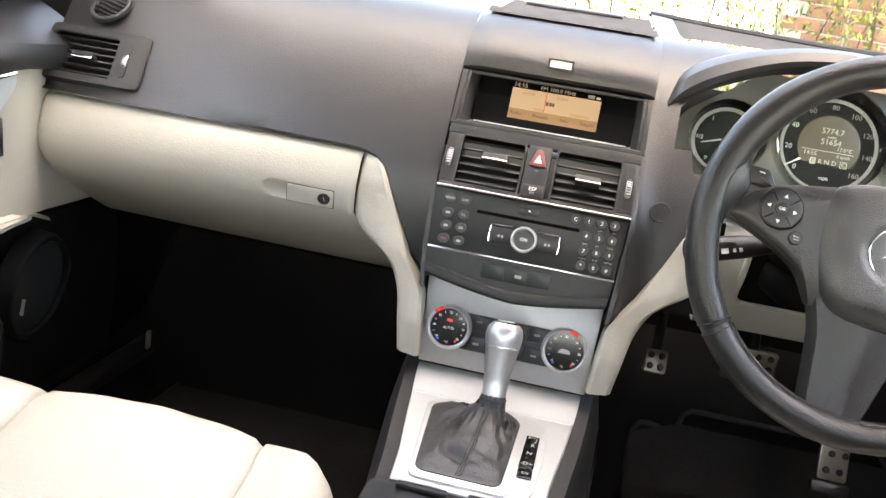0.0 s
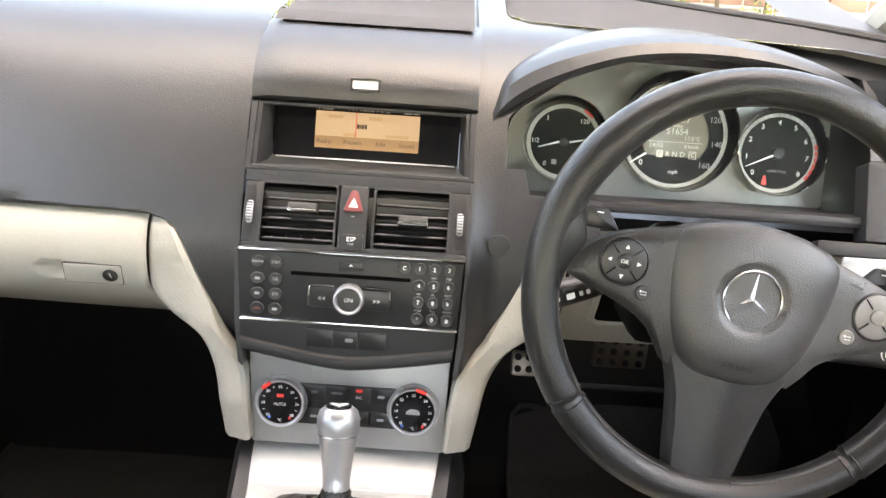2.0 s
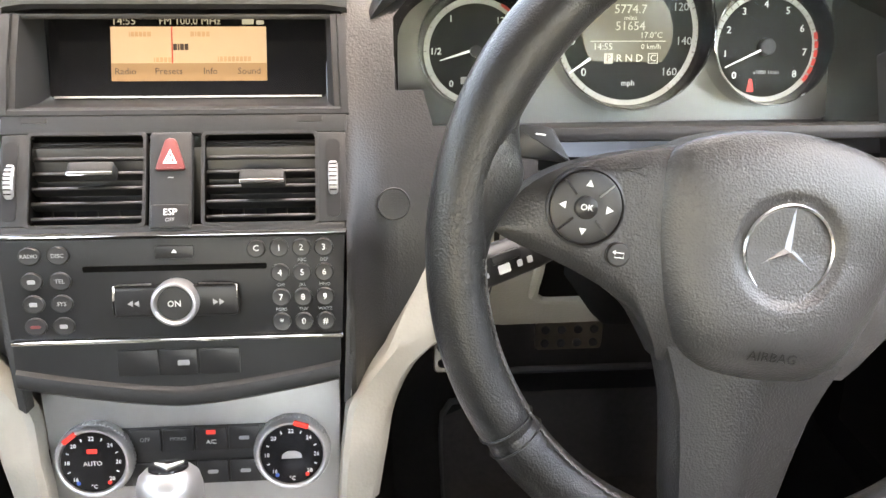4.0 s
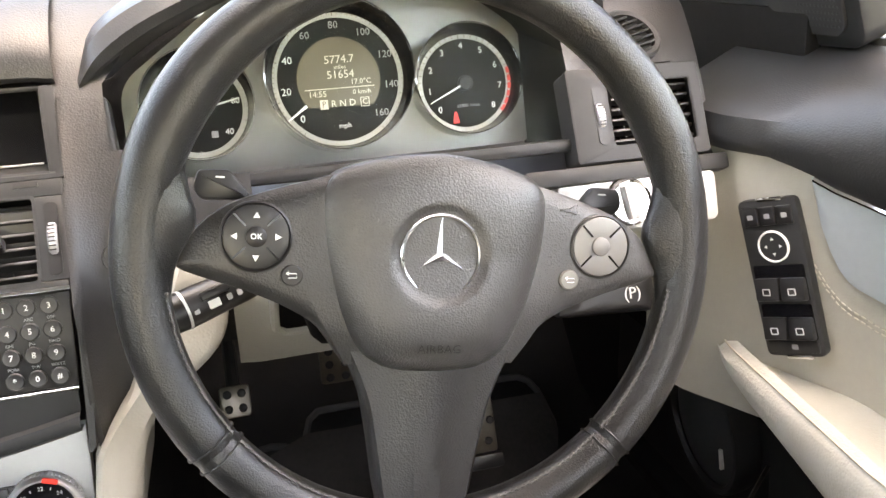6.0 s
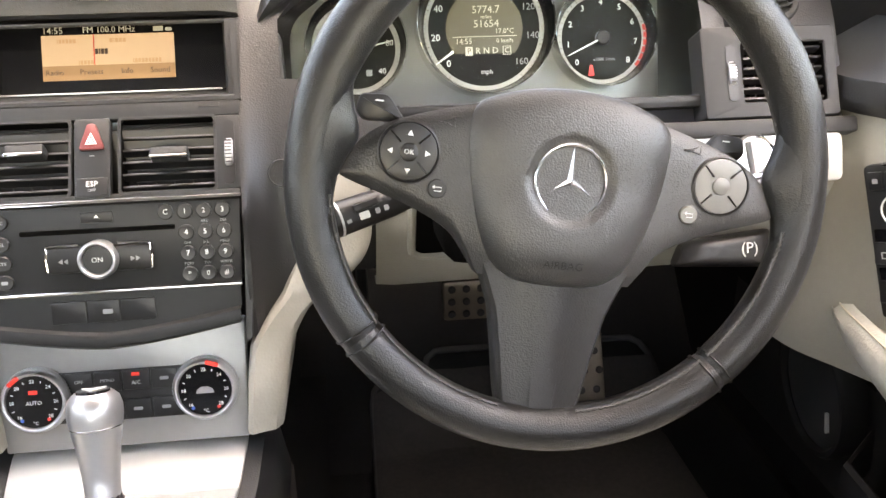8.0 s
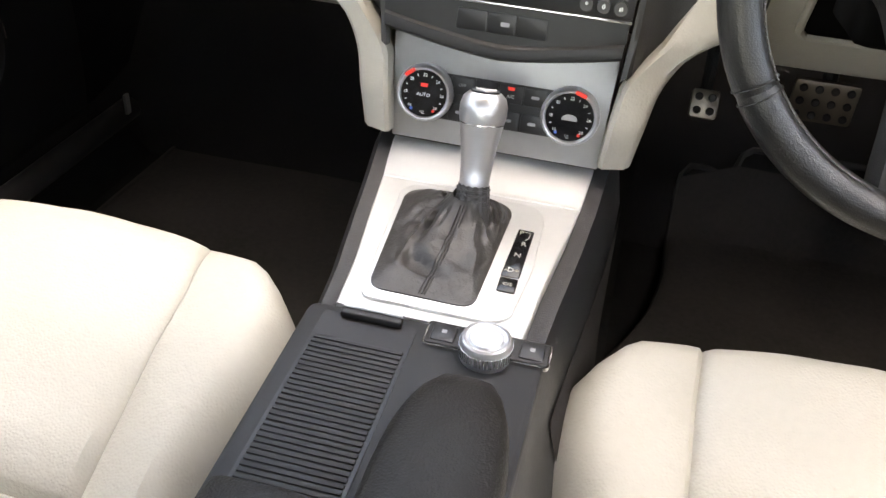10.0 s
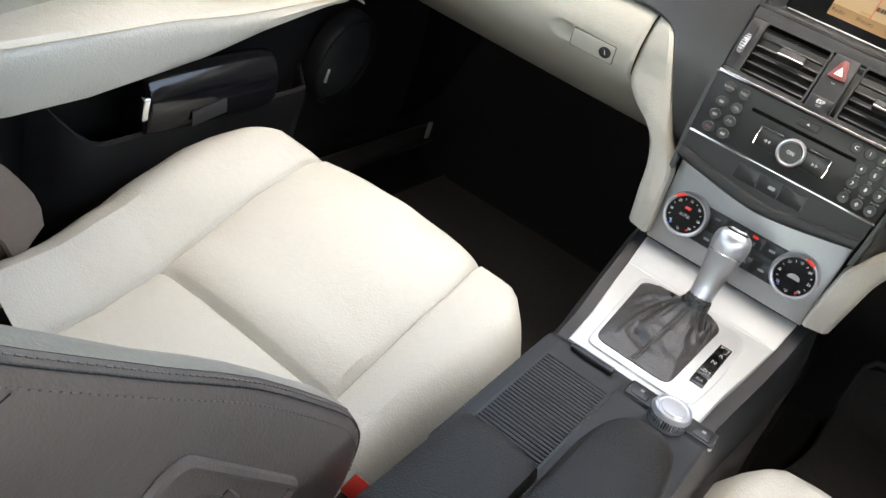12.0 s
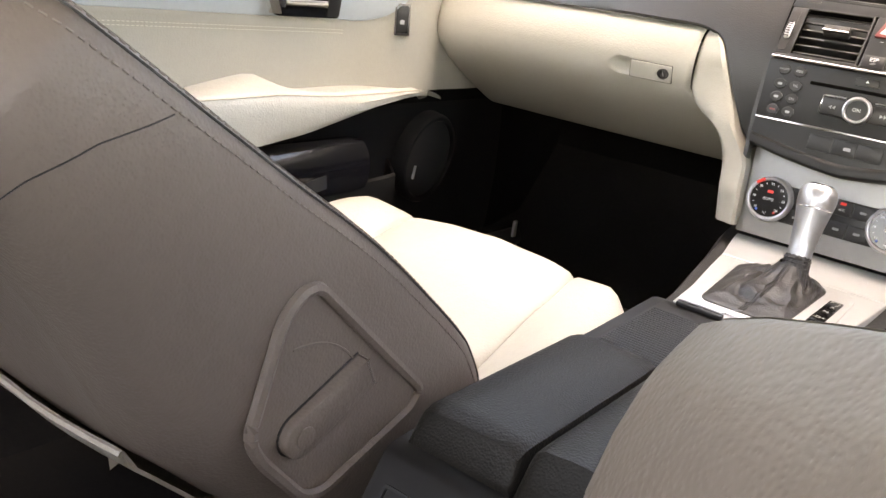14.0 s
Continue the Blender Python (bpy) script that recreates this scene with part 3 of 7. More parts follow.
screen = thing("display_screen", "recessed amber radio display lit in a black surround", "display")
DM = axes((CX, 0.112, 0.683), (1, 0, 0), (0, 0.36, 0.93))
part("screen_glass", plate("screen_glass", rounded(rect(0.212, 0.066), 0.003), -0.006, 0.0, 0.0, DM), PIANO, screen, "gloss black screen surround")
part("bezel_line", box("bezel_line", 0.205, 0.0016, 0.002, 0.0005, at(DM, 0, -0.0335, 0.002)), SILVER, screen, "thin silver line")
for s in (-1, 1):
    rows = [[(CX + s * a, b, c) for a, b, c in r] for r in (
        [(0.1235, 0.078, 0.718), (0.1170, 0.078, 0.718), (0.1165, 0.082, 0.718), (0.112, 0.082, 0.717), (0.108, 0.10, 0.716), (0.1075, 0.118, 0.715)],
        [(0.1235, 0.058, 0.684), (0.1180, 0.058, 0.684), (0.1175, 0.062, 0.684), (0.113, 0.062, 0.684), (0.108, 0.09, 0.684), (0.1075, 0.112, 0.684)],
        [(0.1245, 0.044, 0.652), (0.1190, 0.044, 0.652), (0.1185, 0.048, 0.652), (0.114, 0.048, 0.652), (0.108, 0.08, 0.652), (0.1075, 0.105, 0.652)])]
    part("side_cheek", skin("side_cheek", rows), FASCIA, screen, "grey ribbed cheek of the display recess")
rows = [[(x, 0.044, 0.6515), (x, 0.050, 0.6545), (x, 0.075, 0.6525), (x, 0.105, 0.650), (x, 0.125, 0.650)] for x in np.linspace(CX - 0.122, CX + 0.122, 9)]
part("recess_floor", skin("recess_floor", rows), FASCIA, screen)
part("recess_top", box("recess_top", 0.24, 0.05, 0.004, 0.001, Matrix.Translation((CX, 0.108, 0.7155))), BLACK, screen)
AX = 0.0003
part("lit_area", plate("lit_area", rect(0.1195, 0.0285, AX, 0.0072), 0, 0.0004, m=DM), AMBER, screen, "amber lit picture")
part("menu_bar", plate("menu_bar", rect(0.1195, 0.0138, AX, -0.01395), 0, 0.0004, m=DM), AMBER_DARK, screen, "darker amber menu bar")
part("tuning_line", plate("tuning_line", rect(0.0010, 0.0285, AX - 0.0130, 0.0072), 0.0004, 0.0007, m=DM), RED, screen, "red tuning line")
words("14:55", 0.0085, at(DM, -0.0585, 0.0255, 0.0004), GLOW, screen, "clock_text", "LEFT")
words("FM 100.0 MHz", 0.0080, at(DM, -0.0225, 0.0255, 0.0004), GLOW, screen, "station_text", "LEFT")
part("battery_mark", plate("battery_mark", rect(0.009, 0.0045, 0.046, 0.0255), 0, 0.0004, m=DM), GLOW, screen)
part("phone_mark", plate("phone_mark", rounded(rect(0.006, 0.0032, 0.0555, 0.0247), 0.0012), 0, 0.0004, m=DM), GLOW, screen)
bars(at(DM, -0.006, 0.0055, 0.0005), [0.0028, 0.0012, 0.0028, 0.0028], 0.0050, INK, screen)
bars(at(DM, -0.037, 0.0155, 0.0005), [0.001, 0.0025, 0.0025, 0.0025, 0.0025, 0.003], 0.0040, PALE_INK, screen)
bars(at(DM, 0.009, 0.0155, 0.0005), [0.003, 0.001, 0.0028, 0.0028, 0.0028], 0.0040, PALE_INK, screen)
bars(at(DM, -0.020, -0.0045, 0.0005), [0.001, 0.0025, 0.0025, 0.0025, 0.0028], 0.0038, PALE_INK, screen)
bars(at(DM, 0.035, -0.0040, 0.0005), [0.001, 0.0025, 0.0025, 0.0025, 0.0025, 0.0025, 0.0025, 0.0025, 0.0025], 0.0040, PALE_INK, screen)
for wd, wx in (("Radio", -0.049), ("Presets", -0.016), ("Info", 0.016), ("Sound", 0.046)):
    words(wd, 0.0072, at(DM, AX + wx, -0.0135, 0.0005), INK, screen, "menu_text")

fascia = thing("vent_fascia", "grey plastic fascia round the centre air vents", "fascia")
VW, VH, VY = 0.0800, 0.0660, 0.0400
VL, VR = -0.0625, 0.0600
outer = rect(0.246, 0.090, 0, 0.0445)
pieces = [  # the face round the two vent openings and the switch column
    ("face_top", rect(0.246, 0.0160, 0, 0.0815)), ("face_bottom", rect(0.242, 0.0060, 0, 0.0035)),
    ("face_left", rect(0.0195, 0.067, -0.1120, 0.04)), ("face_right", rect(0.0220, 0.067, 0.1110, 0.04)),
]
for nm, o in pieces:
    part(nm, plate(nm, rounded(o, 0.002, 2), -0.008, 0.0, 0.0012, VM), FASCIA, fascia)
part("face_lip", tube("face_lip", [VM @ Vector((x, 0.0895, -0.003)) for x in np.linspace(-0.1245, 0.1245, 9)], 0.0042, 8), FASCIA, fascia, "rounded upper lip")
for x in (-0.0995, 0.096):
    part("notch", plate("notch", rect(0.018, 0.004, x, 0.0835), -0.001, 0.0006, m=VM), BLACK, fascia)
part("switch_column", plate("switch_column", rounded(rect(0.0300, 0.0715, -0.0030, 0.0385), 0.003), -0.006, 0.0016, 0.0014, VM), FASCIA, fascia, "column of switches between the vents")
hz = part("hazard_switch", plate("hazard_switch", rounded([(-0.0140, 0.0455), (0.0080, 0.0455), (0.0005, 0.0690), (-0.0065, 0.0690)], 0.003), 0.0010, 0.0045, 0.0015, VM), DARKRED, fascia, "dark red triangular hazard button")
tri_o = [(-0.0080, 0.0500), (0.0020, 0.0500), (-0.0030, 0.0605)]
tri_i = [(-0.0062, 0.0512), (0.0002, 0.0512), (-0.0030, 0.0580)]
part("triangle_mark", frame_ring("triangle_mark", tri_o, tri_i, 0.0044, 0.0049, VM), WHITE, hz)
part("triangle_core", plate("triangle_core", [(-0.0048, 0.0520), (-0.0012, 0.0520), (-0.0030, 0.0560)], 0.0044, 0.0049, m=VM), WHITE, hz)
esp = part("esp_switch", plate("esp_switch", rounded(rect(0.0265, 0.0165, -0.003, 0.0125), 0.002), 0.0014, 0.0028, 0.0008, VM), BLACK, fascia, "black ESP button")
words("ESP", 0.0068, at(VM, -0.003, 0.0150, 0.0029), WHITE, esp)
words("OFF", 0.0038, at(VM, -0.003, 0.0095, 0.0029), DIM, esp)
part("dash_mark", plate("dash_mark", rect(0.004, 0.0007, -0.003, 0.0405), 0.0016, 0.0019, m=VM), DIM, fascia)
for nm, y, w in (("trim_strip", -0.0005, 0.2440),):
    part(nm, box(nm, w, 0.0032, 0.004, 0.001, at(VM, 0, y, 0.001)), CHROME, fascia, "bright silver strip below the vents")


def air_vent(m, w, h, slats, label, knob_x=0.0, knob_y=0.0, knob_w=0.032, tilt=-14):
    """A louvred outlet: dark box, slats, sliding tab. m: the middle of its opening."""
    v = thing("air_vent", label, "air vent", "dashboard air vents")
    o, i = rounded(rect(w + 0.004, h + 0.004), 0.004, 3), rounded(rect(w - 0.001, h - 0.001), 0.003, 3)
    part("rim", frame_ring("rim", o, i, -0.004, 0.0012, m, 0.0006), FASCIA, v)
    # duct back and walls, coloured as dark as their shade
    part("duct", plate("duct", rect(w, h), -0.042, -0.040, m=m), DEEP_BLACK, v)
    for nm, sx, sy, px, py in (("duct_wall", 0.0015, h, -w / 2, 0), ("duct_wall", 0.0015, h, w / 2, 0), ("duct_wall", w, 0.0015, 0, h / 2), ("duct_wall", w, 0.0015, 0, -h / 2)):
        part(nm, box(nm, sx, sy, 0.040, 0, at(m, px, py, -0.021)), DEEP_BLACK, v)
    sl = box("slat", w - 0.001, 0.0028, 0.011, 0.0011)
    for k in range(slats):
        y = h / 2 - (k + 0.55) * h / slats
        part("slat", sl, SLAT, v, m=at(m, 0, y, -0.010) @ Matrix.Rotation(radians(tilt), 4, "X"))
    for x in np.linspace(-0.4, 0.4, 5):
        part("rear_vane", box("rear_vane", 0.0014, h, 0.012, 0, at(m, x * w, 0, -0.032)), BLACK, v)
    tab = part("tab", box("tab", knob_w, 0.0095, 0.014, 0.0025, at(m, knob_x, knob_y, 0.002) @ Matrix.Rotation(radians(tilt), 4, "X"), 3), FASCIA, v, "grey sliding tab with a bright edge")
    part("tab_trim", box("tab_trim", knob_w, 0.0028, 0.004, 0.0012, at(m, knob_x, knob_y - 0.0035, 0.0085)), CHROME, tab)
    return v


def thumbwheel(m, h, parent):
    part("wheel_slot", plate("wheel_slot", rounded(rect(0.0100, h + 0.020), 0.0048), -0.001, 0.0007, 0.0, m), BLACK, parent)
    part("thumbwheel", lathe("thumbwheel", [(0.0, -0.0035), (h * 0.42, -0.0035), (h * 0.46, -0.002), (h * 0.46, 0.002), (h * 0.42, 0.0035), (0, 0.0035)], 30, at(m, 0, 0, -h * 0.30) @ Matrix.Rotation(radians(90), 4, "Y")), ALU, parent, "ribbed silver thumbwheel")
    for k in range(-3, 4):
        part("wheel_rib", box("wheel_rib", 0.0052, 0.0010, 0.0016, 0.0003, at(m, 0, k * h * 0.085, h * 0.16 - abs(k) * 0.0006)), BLACK, parent)


air_vent(at(VM, VL, VY, -0.001), VW, VH, 6, "black louvred centre air vent with grey tab", 0.005, 0.006)
air_vent(at(VM, VR, VY, -0.001), VW, VH, 6, "black louvred centre air vent with grey tab", 0.002, -0.001)
thumbwheel(at(VM, -0.1145, 0.039, 0.0), 0.038, fascia)
thumbwheel(at(VM, 0.1125, 0.039, 0.0), 0.038, fascia)

# radio
radio = thing("radio_unit", "dark grey car radio with disc slot and keypad", "radio")
o = [(-0.1200, 0.0010), (0.1165, 0.0010), (0.1205, 0.0745), (-0.1235, 0.0745)]
part("front_panel", plate("front_panel", rounded(o, 0.002, 2), -0.010, 0.0, 0.001, RM), RADIO_FACE, radio)
part("trim_strip", box("trim_strip", 0.2360, 0.0030, 0.004, 0.001, at(RM, -0.001, -0.0005, 0.0012)), CHROME, radio, "bright silver strip")
part("disc_slot", plate("disc_slot", rounded(rect(0.1290, 0.0042, -0.0010, 0.0525), 0.0015), -0.002, 0.0008, m=RM), DEEP_BLACK, radio, "black disc slot")
ej = part("eject_button", plate("eject_button", rounded(rect(0.0270, 0.0095, -0.0010, 0.0640), 0.002), 0, 0.0016, 0.0006, RM), BLACK, radio)
part("eject_mark", plate("eject_mark", [(-0.0030, 0.0636), (0.0010, 0.0636), (-0.0010, 0.0662)], 0.0016, 0.0019, m=RM), WHITE, ej)
key = lathe("key", [(0.0068, 0.0), (0.0068, 0.0012), (0.0060, 0.0020), (0.0042, 0.0018), (0.0, 0.0016)], 20)
for r, y in enumerate((0.0630, 0.0445, 0.0280, 0.0115)):
    for c, x in enumerate((-0.1010, -0.0815)):
        k = part("round_button", lathe("round_button", [(0.0078, 0.0), (0.0078, 0.0012), (0.0068, 0.0020), (0.0, 0.0017)], 22, at(RM, x, y), squash=0.86), BLACK, radio, "round black button")
        if (r, c) == (0, 0):
            words("RADIO", 0.0040, at(RM, x, y, 0.0021), DIM, k)
        elif (r, c) == (0, 1):
            words("DISC", 0.0042, at(RM, x, y, 0.0021), DIM, k)
        elif (r, c) == (1, 1):
            words("TEL", 0.0044, at(RM, x, y, 0.0021), DIM, k)
        elif (r, c) == (2, 1):
            words("SYS", 0.0044, at(RM, x, y, 0.0021), DIM, k)
        elif (r, c) == (3, 0):
            part("mark", plate("mark", rounded(rect(0.007, 0.0022), 0.001), 0.0019, 0.0022, m=at(RM, x, y)), DARKRED, k)
        else:
            part("mark", plate("mark", rounded(rect(0.0055, 0.0030), 0.001), 0.0019, 0.0022, m=at(RM, x, y)), DIM, k)
PAD_DIGITS = ["1", "2", "3", "4", "5", "6", "7", "8", "9", "*", "0", "#"]
PAD_LETTERS = ["", "ABC", "DEF", "GHI", "JKL", "MNO", "PQRS", "TUV", "WXYZ", "", "", ""]
for n, ch in enumerate(PAD_DIGITS):
    x, y = 0.0728 + 0.0159 * (n % 3), 0.0655 - 0.0184 * (n // 3)
    k = part("keypad_key", key, BLACK, radio, "round black number key", at(RM, x, y))
    q = words(ch, 0.0064, Matrix.Translation((0, 0, 0.0019)), WHITE, k, "digit")
    if PAD_LETTERS[n]:
        words(PAD_LETTERS[n], 0.0034, Matrix.Translation((0, -0.0093, 0.0002)), DIM, k, "key_letters")
k = part("keypad_key", key, BLACK, radio, "", at(RM, 0.0565, 0.0655))
words("C", 0.0062, Matrix.Translation((0, 0, 0.0019)), WHITE, k, "digit")
rk = part("rocker", plate("rocker", rounded(rect(0.0870, 0.0225, -0.0012, 0.0285), 0.003), 0, 0.0042, 0.0016, RM), BLACK, radio, "wide black skip button in a chrome frame")
for s in (-1, 1):
    pts = [(-0.0012 + s * 0.0435, 0.0190), (-0.0012 + s * 0.0440, 0.0300), (-0.0012 + s * 0.0430, 0.0400), (-0.0012 + s * 0.0400, 0.0408), (-0.0012 + s * 0.0165, 0.0415)]
    part("chrome_frame", tube("chrome_frame", [RM @ Vector((a, b, 0.0035)) for a, b in pts], 0.0010, 6), CHROME, rk)
    for d in (-0.0022, 0.0022):
        x = -0.0012 + s * 0.0300 + d
        part("skip_mark", plate("skip_mark", [(x - s * 0.0018, 0.0252), (x + s * 0.0018, 0.0275), (x - s * 0.0018, 0.0298)], 0.0042, 0.0045, m=RM), DIM, rk)
kb = part("power_knob", lathe("power_knob", [(0.0165, 0.0), (0.0165, 0.011), (0.0155, 0.0135), (0.0140, 0.0140), (0.0130, 0.0130), (0.0122, 0.0100), (0.0, 0.0100)], 40, at(RM, -0.0010, 0.0285)), ALU, radio, "round silver rotary knob")
part("knob_cap", lathe("knob_cap", [(0.0122, 0.0098), (0.0120, 0.0112), (0.0, 0.0116)], 32, at(RM, -0.0010, 0.0285)), BLACK, kb)
words("ON", 0.0062, at(RM, -0.0010, 0.0285, 0.0117), WHITE, kb)
# lower tray flap with a V-shaped lip
flap = thing("stack_flap", "black plastic tray flap with V-shaped lower lip", "panel")
rows = []
for x in np.linspace(-0.1190, 0.1150, 27):
    a = abs(x + 0.002) / 0.117
    low = -0.0535 + 0.017 * a ** 1.4
    rows.append([RM @ Vector((x, 0.0, -0.0005)), RM @ Vector((x, -0.020, -0.0005)), RM @ Vector((x * 0.995, low + 0.016, -0.0008)), RM @ Vector((x * 0.99, low + 0.0135, 0.0030)), RM @ Vector((x * 0.99, low + 0.010, 0.0042)), RM @ Vector((x * 0.985, low + 0.003, 0.0030)), RM @ Vector((x * 0.98, low, -0.002)), RM @ Vector((x * 0.98, low, -0.022))])
part("flap_face", skin("flap_face", rows), RADIO_FACE, flap)
for x, w in ((-0.0320, 0.0290), (-0.0030, 0.0270), (0.0265, 0.0290)):
    b = part("switch_blank", plate("switch_blank", rounded(rect(w, 0.0195, x, -0.0180), 0.0015), -0.001, 0.0010, 0.0005, RM), BLACK, flap, "black switch blank")
part("parking_mark", plate("parking_mark", rounded(rect(0.0085, 0.0040, 0.0005, -0.0185), 0.001), 0.0010, 0.0013, m=RM), DIM, flap)
for s in (-1, 1):  # dark flanks that run from the flap into the column trims
    part("flank", plate("flank", [(s * 0.116, -0.056), (s * 0.119, 0.0), (s * 0.1225, 0.074), (s * 0.128, 0.074), (s * 0.126, 0.0), (s * 0.121, -0.052)], -0.02, -0.004, m=RM), DASH, flap)

# climate panel
CM = axes((CX, -0.0110, 0.4000), (1, 0, 0), (0, 0.21, 0.978))
climate = thing("climate_controls", "silver climate control panel with two dials", "control panel")
o = [(-0.1070, -0.0525), (0.1100, -0.0530), (0.1128, 0.0600), (-0.1135, 0.0600)]
part("face", plate("face", rounded(o, 0.002, 2), -0.012, 0.0, 0.0012, CM), SILVER_SHADED, climate, "satin silver face")
part("switch_bar", plate("switch_bar", rounded(rect(0.122, 0.0475, 0.000, -0.0040), 0.006), -0.001, 0.0012, 0.0006, CM), BLACK, climate, "black bar of climate switches")
for r, y in enumerate((0.0105, -0.0165)):
    for c in range(4):
        x = -0.0375 + 0.025 * c
        b = part("switch", plate("switch", rounded(rect(0.0235, 0.0185, x, y - 0.001), 0.0015), 0.0010, 0.0030, 0.0008, CM), BLACK, climate)
        if (r, c) == (0, 2):
            part("indicator", plate("indicator", rect(0.0070, 0.0032, x, y + 0.0045), 0.0029, 0.0034, m=CM), RED_LED, b, "red lit lamp")
            words("A/C", 0.0048, at(CM, x, y - 0.0035, 0.0031), WHITE, b)
        elif (r, c) == (0, 0):
            words("OFF", 0.0046, at(CM, x, y, 0.0031), DIM, b)
        elif (r, c) == (0, 1):
            words("MONO", 0.0040, at(CM, x, y, 0.0031), DIM, b)
        else:
            part("mark", plate("mark", rounded(rect(0.0080, 0.0030, x, y - 0.001), 0.0012), 0.0030, 0.0033, m=CM), DIM, b)


def dial(x, y, warm, label):
    m = at(CM, x, y)
    d = thing("climate_dial", label, "dial", "climate dials")
    part("knurled_ring", lathe("knurled_ring", [(0.0290, 0.0), (0.0290, 0.0085), (0.0278, 0.0125), (0.0262, 0.0140), (0.0248, 0.0135), (0.0240, 0.0110), (0.0, 0.0110)], 56, m), ALU, d, "silver knurled ring")
    rib = box("rib", 0.0010, 0.0012, 0.0075, 0.0003)
    for k in range(60):
        a = 2 * math.pi * k / 60
        part("rib", rib, ALU, d, m=m @ Matrix.Translation((0.0292 * math.cos(a), 0.0292 * math.sin(a), 0.0050)) @ Matrix.Rotation(a, 4, "Z"))
    part("dial_face", lathe("dial_face", [(0.0240, 0.0108), (0.0236, 0.0122), (0.0, 0.0125)], 44, m), PIANO, d, "black dial face")
    for k in range(13):
        a = radians(225 - 270 * k / 12)
        big = k % 2 == 0
        if big:
            words(str(16 + k), 0.0044, m @ Matrix.Translation((0.0190 * math.cos(a), 0.0190 * math.sin(a), 0.0126)), WHITE, d, "scale_digit")
        else:
            part("scale_mark", plate("scale_mark", rect(0.0022, 0.0007), 0.0124, 0.0128, m=m @ Matrix.Translation((0.0195 * math.cos(a), 0.0195 * math.sin(a), 0)) @ Matrix.Rotation(a, 4, "Z")), WHITE, d)
    for a, mt in ((235, BLUE_LED), (-55, RED_LED)):
        part("scale_dot", lathe("scale_dot", [(0.0016, 0.0122), (0.0016, 0.0128), (0, 0.0129)], 12, m @ Matrix.Translation((0.0200 * math.cos(radians(a)), 0.0200 * math.sin(radians(a)), 0))), mt, d)
    a = radians(warm)
    part("set_mark", plate("set_mark", rounded(rect(0.0040, 0.0120), 0.0015), 0.0115, 0.0145, 0.0008, m @ Matrix.Translation((0.0255 * math.cos(a), 0.0255 * math.sin(a), 0)) @ Matrix.Rotation(a, 4, "Z")), RED_LED, d, "red set mark")
    words("\u00b0C", 0.0044, m @ Matrix.Translation((0, -0.0195, 0.0126)), WHITE, d, "unit_text")
    return m, d


m, d = dial(-0.0745, -0.0020, 128, "silver ringed climate dial with red lit lamp")
part("indicator", plate("indicator", rect(0.0075, 0.0035, 0, 0.0090), 0.0124, 0.0130, m=m), RED_LED, d)
words("AUTO", 0.0050, at(m, 0, -0.001, 0.0126), WHITE, d)
m, d = dial(0.0744, -0.0020, 72, "silver ringed climate dial with a car mark")
part("car_mark", plate("car_mark", rounded([(-0.008, -0.003), (0.008, -0.003), (0.007, 0.001), (0.003, 0.003), (-0.003, 0.003), (-0.007, 0.0005)], 0.001), 0.0124, 0.0128, m=m), DIM, d)

# small round sensor grille on the dash
gm = axes((0.1535, 0.0210, 0.5880), (1, 0, 0), (0, 0.35, 0.93))
sensor = thing("cabin_sensor", "round grey perforated sensor cover in the dash", "sensor")
part("cover", lathe("cover", [(0.0125, -0.003), (0.0125, 0.0014), (0.0118, 0.0018), (0.0112, 0.0006), (0.0, 0.0010)], 32, gm), DASH, sensor)
dot = lathe("hole", [(0.0006, 0.0005), (0.0006, 0.0013), (0.0, 0.0013)], 6)
for i in range(-5, 6):
    for j in range(-5, 6):
        if i * i + j * j < 26:
            part("hole", dot, BLACK, sensor, m=at(gm, i * 0.0019, j * 0.0019))

# ---- side vents ----
PV = axes((-0.645, 0.0600, 0.650), (1, 0.02, 0.0), (0, 0.47, 0.88))
pan = thing("side_vent_panel", "grey plastic frame round the passenger side vent", "fascia")
o, i = rounded(rect(0.148, 0.082, 0.010, 0.001), 0.010, 5), rounded(rect(0.096, 0.061, -0.008, 0), 0.004, 5)
part("frame", frame_ring("frame", o, i, -0.02, 0.006, PV, 0.002), FASCIA, pan)
air_vent(at(PV, -0.008, 0, 0.004), 0.095, 0.060, 6, "black louvred passenger side air vent with grey tab", 0.004, -0.003)
thumbwheel(at(PV, 0.056, 0.0, 0.0062), 0.030, pan)
DV = axes((0.617, 0.049, 0.655), (1, -0.02, 0.0), (0, 0.42, 0.9))
pan = thing("side_vent_panel", "grey plastic frame round the driver side vent", "fascia")
o, i = rounded(rect(0.132, 0.088, 0.000, 0.002), 0.004, 5), rounded(rect(0.085, 0.060, 0.0135, 0.0015), 0.004, 5)
part("frame", frame_ring("frame", o, i, -0.03, 0.002, DV, 0.001), FASCIA, pan)
part("lower_ledge", box("lower_ledge", 0.20, 0.016, 0.02, 0.004, at(DV, -0.02, -0.052, -0.004)), FASCIA, pan)
air_vent(at(DV, 0.0135, 0.0015, 0.000), 0.084, 0.059, 6, "black louvred driver side air vent with grey tab", 0.0, 0.010)
thumbwheel(at(DV, -0.0385, 0.001, 0.0022), 0.034, pan)


